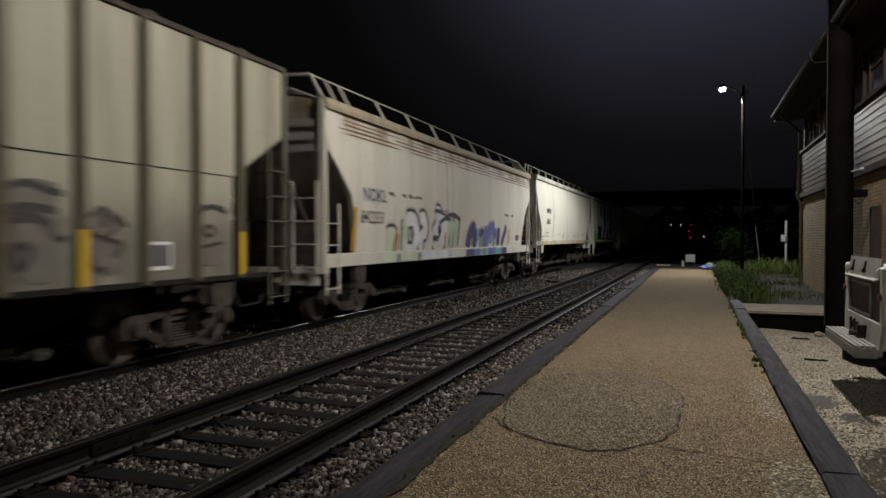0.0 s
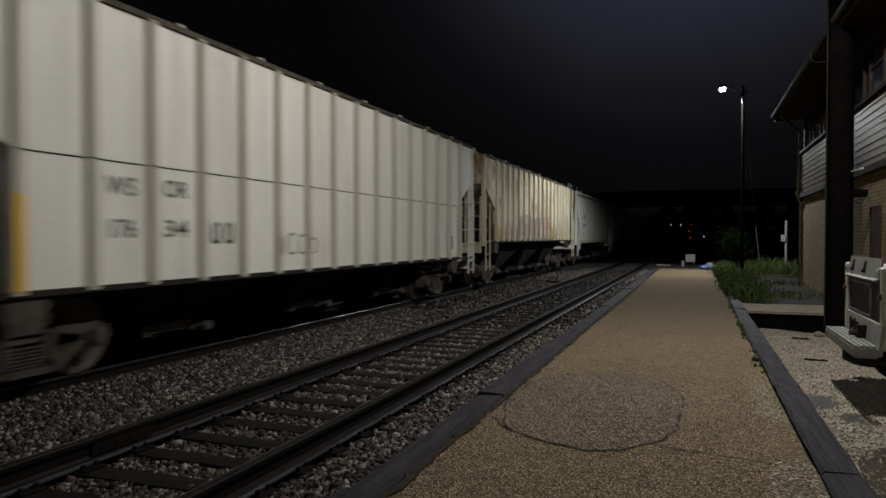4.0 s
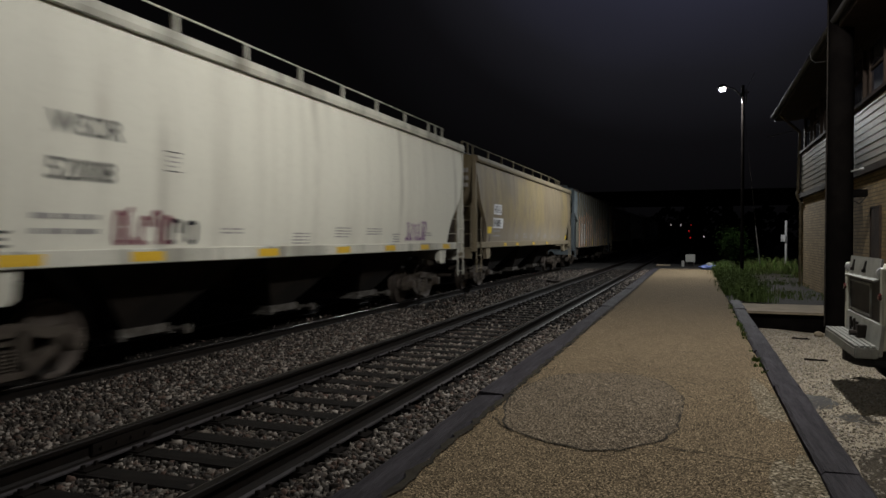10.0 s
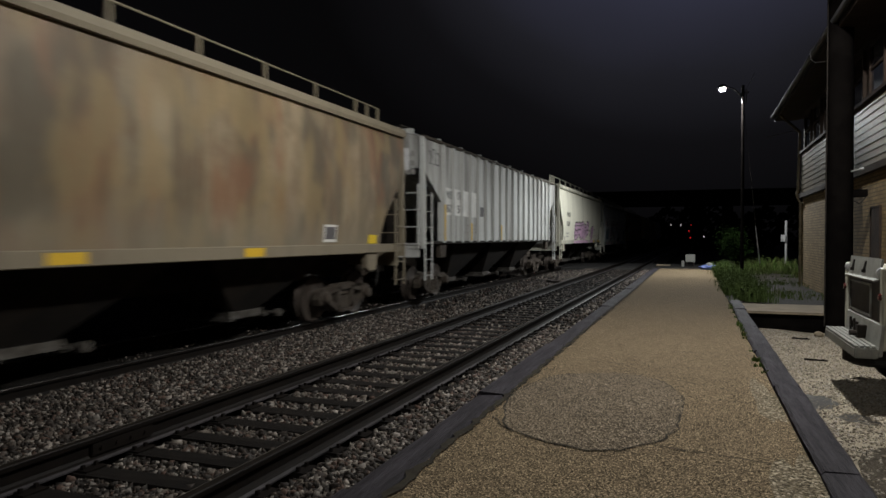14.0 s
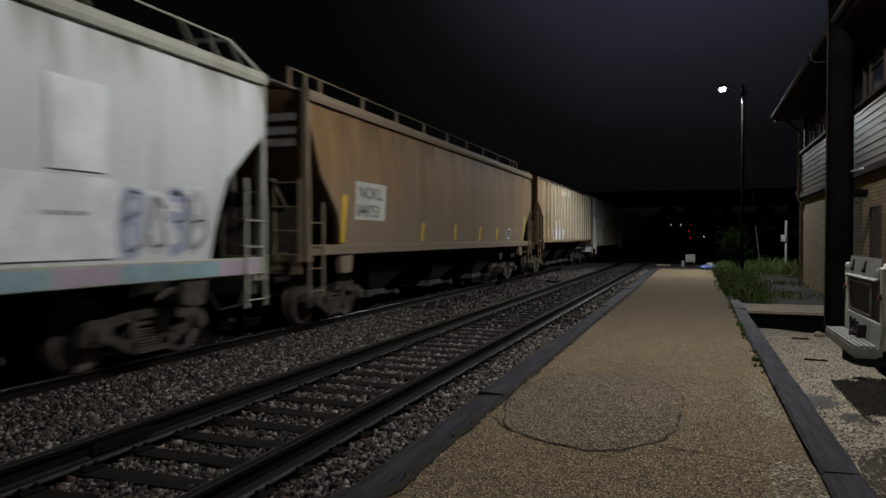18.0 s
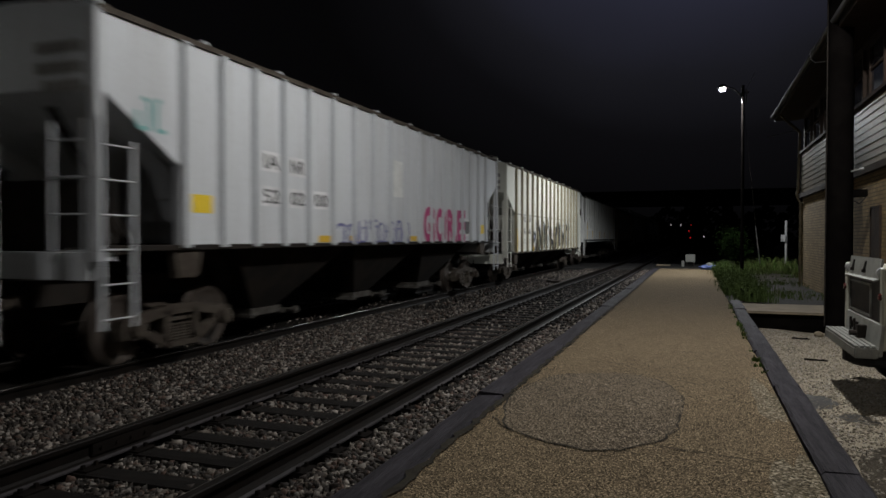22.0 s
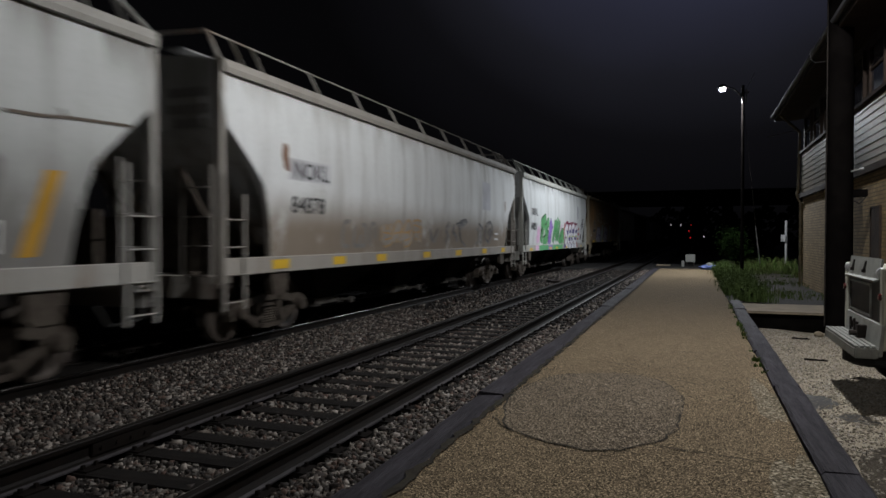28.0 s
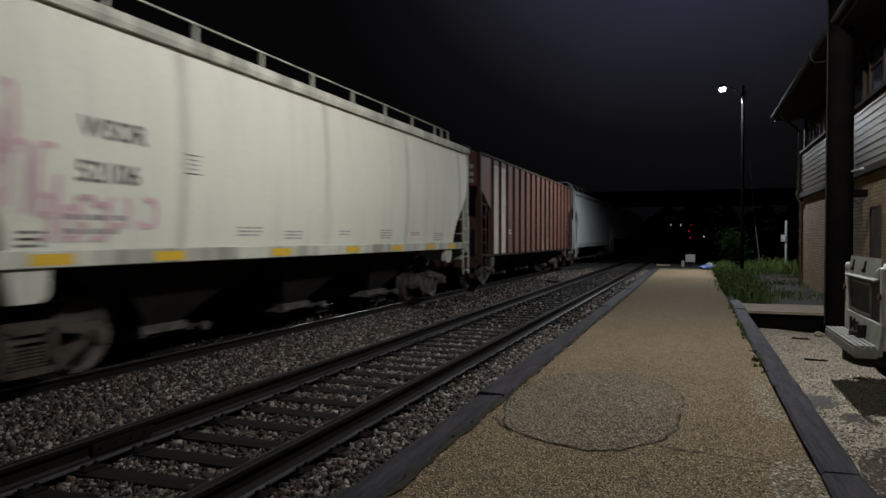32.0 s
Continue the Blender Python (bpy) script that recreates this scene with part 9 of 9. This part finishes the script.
    piece(car, lv, [(hue(0.40, 0.42, 0.38), 0.34, [(6.33, 2.34), (6.28, 1.88), (6.17, 1.44)]),
                    (hue(0.40, 0.42, 0.38), 0.36, [(6.69, 2.24), (6.7, 1.83), (6.68, 1.43)]),
                    (hue(0.36, 0.37, 0.33), 0.32, [(11.15, 2.4), (10.98, 1.45)])], TEAL, None, 0.12)
    piece(car, lv, [(hue(0.09, 0.075, 0.13), 0.05, [(12.44, 2.18), (12.96, 1.94), (12.54, 1.68)]),
                    (hue(0.09, 0.075, 0.13), 0.05, [(13.06, 2.28), (12.96, 1.68)]),
                    (hue(0.09, 0.075, 0.13), 0.04, [(12.34, 1.97), (13.28, 2.07)])], None)
    for a, b, m in ((3.75, 4.06, frost), (4.06, 4.15, PURPLE), (4.15, 4.43, frost), (4.43, 4.53, PURPLE), (4.53, 4.83, frost), (4.83, 4.92, PURPLE), (4.92, 5.63, frost), (5.63, 5.80, PURPLE), (6.05, 6.76, hue(0.40, 0.42, 0.38)), (6.76, 6.98, TEAL), (7.39, 7.99, frost), (7.99, 8.10, PURPLE), (8.10, 9.16, frost), (9.16, 9.94, PURPLE)):
        low_patch(car, a, b, 1.36, 1.54, m)
    yellow_strips(car, lv, [1.9, 6.6, 12.0, L - 2.2], SILL["round"][0] + 0.03, 0.13, 0.8)
    data_box(car, lv, L - 3.1, 1.72, 0.45, 0.36)
    patch(car, lv, 1.25, 1.42, 1.75, 1.88, WHITE, 0.006, "small_stencil")


def dress_27(car, lv, L):
    wisconsin(car, lv, L, "52106", True, 27)
    for k, (a, b, z0, z1) in enumerate(((0.7, 1.4, 2.5, 3.3), (0.9, 1.9, 1.9, 2.7), (1.5, 2.6, 1.65, 2.1), (2.0, 3.4, 1.8, 2.2))):
        strokes(car, lv, a, b, z0, z1, 3, ROSE, 210 + k, 0.07)


def dress_28(car, lv, L):
    for y in (1.45, 2.4):
        patch(car, lv, y, y + 0.8, 1.12, 4.1, hue(0.46, 0.38, 0.33), 0.003, "bare_panel")
    bars(car, lv, 3.5, 1.9, 0.5, 2, M_STENCIL_WHITE, 0.1, 0.05, 28)


def coat(k, base, **more):
    return paint("car_paint", base, phase=k * 1.37 + 0.4, **more)


# kind, start at the clip's first moment, height of the side, body paint, label, what is painted on it
CARS = [
    ("low", -7.0, 4.42, ((0.37, 0.35, 0.275), dict(dirty=0.5, rusty=0.15, bands=0.3, ribs=(0.11, 0.095, 0.065), splash=((0.10, 0.092, 0.078), 2.5, 1.5, 0.75))), "weathered grey ribbed hopper car with faded graffiti", dress_0),
    ("high", 11.26, 4.20, ((0.62, 0.59, 0.51), dict(dirty=0.30, rusty=0.05, seams=3.3, trim=(0.40, 0.34, 0.25), ribs=(0.57, 0.54, 0.47), drips=((0.22, 0.14, 0.075), 3.5, 4.05, 0.75))), "dirty cream hopper car with white and purple graffiti", dress_1),
    ("round", 29.17, 4.32, ((0.66, 0.64, 0.55), dict(dirty=0.22, rusty=0.0, seams=1.9)), "plain off-white curved-side hopper car", lambda c, v, n: wisconsin(c, v, n, "52030", True, 2)),
    ("round", 46.36, 4.32, ((0.66, 0.64, 0.53), dict(dirty=0.20, rusty=0.0, seams=1.9)), "off-white hopper car with huge lilac block letters", dress_3),
    ("low", 63.33, 4.40, ((0.66, 0.64, 0.58), dict(dirty=0.30, rusty=0.15, ribs=(0.46, 0.43, 0.36))), "off-white ribbed hopper car with rust spots", dress_4),
    ("tall", 81.2, 4.34, ((0.60, 0.55, 0.40), dict(dirty=0.42, rusty=0.7, rust=(0.23, 0.14, 0.05), patchy=(0.52, 0.44, 0.27), bands=0.3, mottle=((0.22, 0.125, 0.046), 0.8), splash=((0.15, 0.085, 0.045), 2.6, 1.6, 0.8), ribs=(0.60, 0.57, 0.46))), "pale ribbed hopper car badly streaked with rust", dress_5),
    ("round", 99.62, 4.29, ((0.66, 0.65, 0.57), dict(dirty=0.20, rusty=0.0, seams=1.9)), "clean off-white curved-side hopper car", lambda c, v, n: wisconsin(c, v, n, "52069", True, 6)),
    ("round", 116.78, 4.30, ((0.66, 0.65, 0.56), dict(dirty=0.20, rusty=0.0, seams=1.9)), "off-white hopper car with white block graffiti", dress_7),
    ("tall", 134.08, 4.19, ((0.72, 0.72, 0.69), dict(dirty=0.42, rusty=0.08, bands=0.32, mottle=((0.42, 0.41, 0.35), 0.7))), "white ribbed hopper car with grey stains", dress_8),
    ("round", 152.44, 4.30, ((0.66, 0.65, 0.57), dict(dirty=0.20, rusty=0.0, seams=1.9)), "off-white hopper car with a small maroon tag", dress_9),
    ("round", 169.67, 4.18, ((0.27, 0.215, 0.115), dict(trim=(0.22, 0.185, 0.125), splash=((0.27, 0.235, 0.19), 2.5, 1.6, 0.7), dirty=0.45, rusty=0.15, seams=2.4, patchy=(0.225, 0.185, 0.125), mottle=((0.16, 0.13, 0.09), 0.45), bands=0.25, dirt=(0.08, 0.065, 0.05))), "tan grimy hopper car with white number plates", dress_10),
    ("low", 188.12, 4.34, ((0.245, 0.295, 0.325), dict(dirty=0.40, rusty=0.30, rust=(0.17, 0.12, 0.07), patchy=(0.23, 0.235, 0.195), mottle=((0.13, 0.11, 0.08), 0.5), ribs=(0.15, 0.14, 0.11))), "blue-grey ribbed hopper car with peach mural", dress_11),
    ("round", 205.76, 4.12, ((0.275, 0.222, 0.148), dict(clouds=(((0.085, 0.072, 0.052), 0.8), ((0.20, 0.098, 0.055), 0.6), ((0.25, 0.185, 0.095), 0.6)), trim=(0.21, 0.18, 0.13), splash=((0.23, 0.205, 0.155), 2.3, 1.5, 0.5), drips=((0.13, 0.10, 0.07), 3.3, 4.1, 0.5), dirty=0.40, rusty=0.45, rust=(0.21, 0.09, 0.040), seams=2.4, patchy=(0.19, 0.155, 0.11), mottle=((0.15, 0.098, 0.058), 0.45), bands=0.5, dirt=(0.09, 0.065, 0.04))), "rust-brown peeling hopper car with cream patches", dress_12),
    ("tall", 224.95, 4.20, ((0.54, 0.55, 0.54), dict(dirty=0.5, rusty=0.1, bands=0.45, drips=((0.14, 0.13, 0.12), 2.6, 4.1, 0.75))), "grey-white ribbed hopper car with white plates", dress_13),
    ("round", 243.29, 4.30, ((0.66, 0.64, 0.53), dict(dirty=0.22, rusty=0.0, seams=1.9)), "cream hopper car with pink and black graffiti", dress_14),
    ("high", 260.78, 4.20, ((0.57, 0.60, 0.60), dict(dirty=0.35, rusty=0.05, seams=3.3, trim=(0.36, 0.36, 0.31), drips=((0.17, 0.16, 0.12), 3.3, 4.15, 0.7))), "pale grey hopper car with teal and white graffiti", dress_15),
    ("round", 279.04, 4.22, ((0.232, 0.140, 0.064), dict(trim=(0.19, 0.150, 0.105), splash=((0.215, 0.172, 0.122), 3.1, 1.8, 0.75), drips=((0.085, 0.052, 0.028), 3.2, 4.2, 0.8), dirty=0.40, rusty=0.25, seams=2.4, patchy=(0.21, 0.138, 0.072), mottle=((0.16, 0.105, 0.058), 0.4), bands=0.25, dirt=(0.09, 0.06, 0.04))), "orange-brown hopper car with a white number plate", dress_16),
    ("tall", 297.87, 4.27, ((0.25, 0.172, 0.092), dict(dirty=0.4, rusty=0.6, rust=(0.15, 0.085, 0.045), mottle=((0.13, 0.072, 0.036), 0.45), patchy=(0.30, 0.225, 0.135), bands=0.7, dirt=(0.17, 0.115, 0.075), ribs=(0.56, 0.50, 0.38))), "cream ribbed hopper car with wide brown rust", dress_17),
    ("low", 315.99, 4.36, ((0.84, 0.84, 0.81), dict(dirty=0.10, rusty=0.03)), "white ribbed hopper car with green and lilac graffiti", dress_18),
    ("tall", 334.14, 4.30, ((0.55, 0.57, 0.60), dict(dirty=0.25, rusty=0.02)), "pale grey ribbed hopper car with magenta letters", dress_19),
    ("low", 352.35, 4.34, ((0.74, 0.74, 0.67), dict(dirty=0.12, rusty=0.03)), "off-white ribbed hopper car with black graffiti", dress_20),
    ("tall", 370.37, 4.16, ((0.66, 0.66, 0.64), dict(dirty=0.45, rusty=0.10, bands=0.45, dirt=(0.16, 0.15, 0.14), mottle=((0.32, 0.31, 0.29), 0.8), drips=((0.08, 0.06, 0.04), 2.3, 4.0, 0.95), ribs=(0.54, 0.54, 0.52))), "stained white ribbed hopper car with black streaks", dress_21),
    ("round", 388.98, 4.19, ((0.36, 0.25, 0.145), dict(trim=(0.15, 0.135, 0.10), dirty=0.35, rusty=0.45, rust=(0.28, 0.13, 0.06), seams=2.4, bands=0.35, dirt=(0.12, 0.095, 0.07), drips=((0.30, 0.145, 0.06), 3.0, 4.1, 0.6), splash=((0.40, 0.355, 0.29), 3.5, 2.4, 0.9))), "tan hopper car with orange rust streaks", dress_22),
    ("high", 407.18, 4.20, ((0.46, 0.475, 0.47), dict(dirty=0.55, rusty=0.05, seams=3.3, trim=(0.33, 0.32, 0.30), splash=((0.12, 0.11, 0.10), 3.0, 1.7, 0.8), drips=((0.13, 0.12, 0.10), 3.4, 4.15, 0.7))), "grey grimy hopper car with white painted patches", dress_23),
    ("high", 425.79, 4.20, ((0.66, 0.675, 0.68), dict(dirty=0.42, rusty=0.05, seams=3.3, trim=(0.30, 0.28, 0.255), splash=((0.20, 0.160, 0.120), 2.6, 1.75, 0.95), drips=((0.22, 0.21, 0.17), 3.5, 4.15, 0.5))), "pale grey hopper car with dirty lower side", dress_24),
    ("high", 444.2, 4.20, ((0.54, 0.555, 0.555), dict(dirty=0.42, rusty=0.05, seams=3.3, trim=(0.38, 0.38, 0.35), drips=((0.10, 0.10, 0.09), 3.5, 4.15, 0.75))), "pale grey hopper car with green and purple graffiti", dress_25),
    ("round", 462.19, 4.30, ((0.31, 0.178, 0.074), dict(trim=(0.24, 0.20, 0.14), splash=((0.30, 0.24, 0.17), 3.1, 1.9, 0.8), drips=((0.085, 0.06, 0.035), 3.5, 4.2, 0.6), dirty=0.45, rusty=0.35, seams=2.4, patchy=(0.25, 0.17, 0.095), mottle=((0.17, 0.11, 0.062), 0.5), bands=0.3, dirt=(0.085, 0.06, 0.04))), "orange-brown hopper car with pale outline graffiti", dress_26),
    ("round", 480.84, 4.28, ((0.67, 0.66, 0.56), dict(dirty=0.18, rusty=0.0, seams=1.9)), "off-white hopper car with faint pink scrawl", dress_27),
    ("low", 498.2, 4.34, ((0.125, 0.06, 0.048), dict(dirty=0.3, rusty=0.4, rust=(0.30, 0.22, 0.17))), "maroon ribbed hopper car with bare panels", dress_28),
    ("high", 516.52, 4.25, ((0.42, 0.45, 0.45), dict(dirty=0.4, rusty=0.05, seams=3.3)), "grey smooth-sided hopper car at the train's rear", None),
    ("tall", 535.0, 4.25, ((0.35, 0.35, 0.33), dict(dirty=0.4, rusty=0.1)), "dull grey ribbed hopper car", None),
    ("round", 553.0, 4.25, ((0.40, 0.40, 0.37), dict(dirty=0.4, rusty=0.1, seams=2.4)), "dull grey curved-side hopper car", None),
]


TRAIN, AXLES = [], []
for k, (kind, start, top, (base, wear), label, dress) in enumerate(CARS):
    length = (CARS[k + 1][1] if k + 1 < len(CARS) else start + 18.2) - start - 1.24
    if kind == "round" and base[0] > 0.6:
        length = min(length, 16.1)
    wear = dict(wear)
    edging, ribbing = wear.pop("trim", None), wear.pop("ribs", None)
    body = coat(k, base, **wear)
    frame_paint = coat(k + 50, tuple(c * 0.92 for c in base), dirty=min(0.7, wear["dirty"] + 0.15), rusty=wear["rusty"] * 0.5)
    if kind not in PANEL and not edging:
        frame_paint = coat(k + 50, tuple(c * 0.80 for c in base), dirty=0.75, rusty=0.25, dirt=(0.10, 0.095, 0.075), bands=0.45)
    ribs = frame_paint
    if kind == "low":
        # ribs darker than the panels: dirt, plus their shaded side faces painted in
        brown = tuple(c * f for c, f in zip(base, (0.50, 0.44, 0.34)))
        ribs = coat(k + 90, brown, dirty=0.4, rusty=0.2)
        if base[0] < 0.6:
            frame_paint = coat(k + 70, tuple(c * 0.3 for c in base), dirty=0.4, rusty=0.2)
    if edging:
        frame_paint = coat(k + 50, edging, dirty=0.5, rusty=0.3)
        if kind not in PANEL:
            ribs = frame_paint
    if ribbing:
        ribs = coat(k + 90, ribbing, dirty=0.35, rusty=0.15)
    wheels = []
    RIBS[:] = rib_places(kind, length) if kind in PANEL else []
    car, lv = rail_car(kind, length, top, (body, frame_paint, ribs), label, start, wheels)
    if dress:
        dress(car, lv, length)
    TRAIN.append((car, start))
    AXLES.append((start, length, wheels))


def motions():
    """The train rolls by at an even speed, and its wheels turn while they are near."""
    for car, start in TRAIN:
        walk(car, [(t, pose(TRACK_B, start - SPEED * t, TOP_B)) for t in (0.0, 8.0, 16.0, 24.0, 32.0)])
    turn = math.degrees(SPEED / FPS / 0.457)
    for start, length, wheels in AXLES:
        first = max(0, int((start - 45.0) / SPEED * FPS))
        last = min(32 * FPS, int((start + length - 2.0) / SPEED * FPS))
        for axle in wheels:
            x, y, z = axle.location
            rows = [(0.0, pose(x, y, z))] if first > 0 else []
            rows += [(k / FPS, pose(x, y, z, turn * (k - first))) for k in range(first, last + 1)]
            if last < 32 * FPS:
                rows.append((32.0, pose(x, y, z, turn * (last - first))))
            walk(axle, rows)


motions()
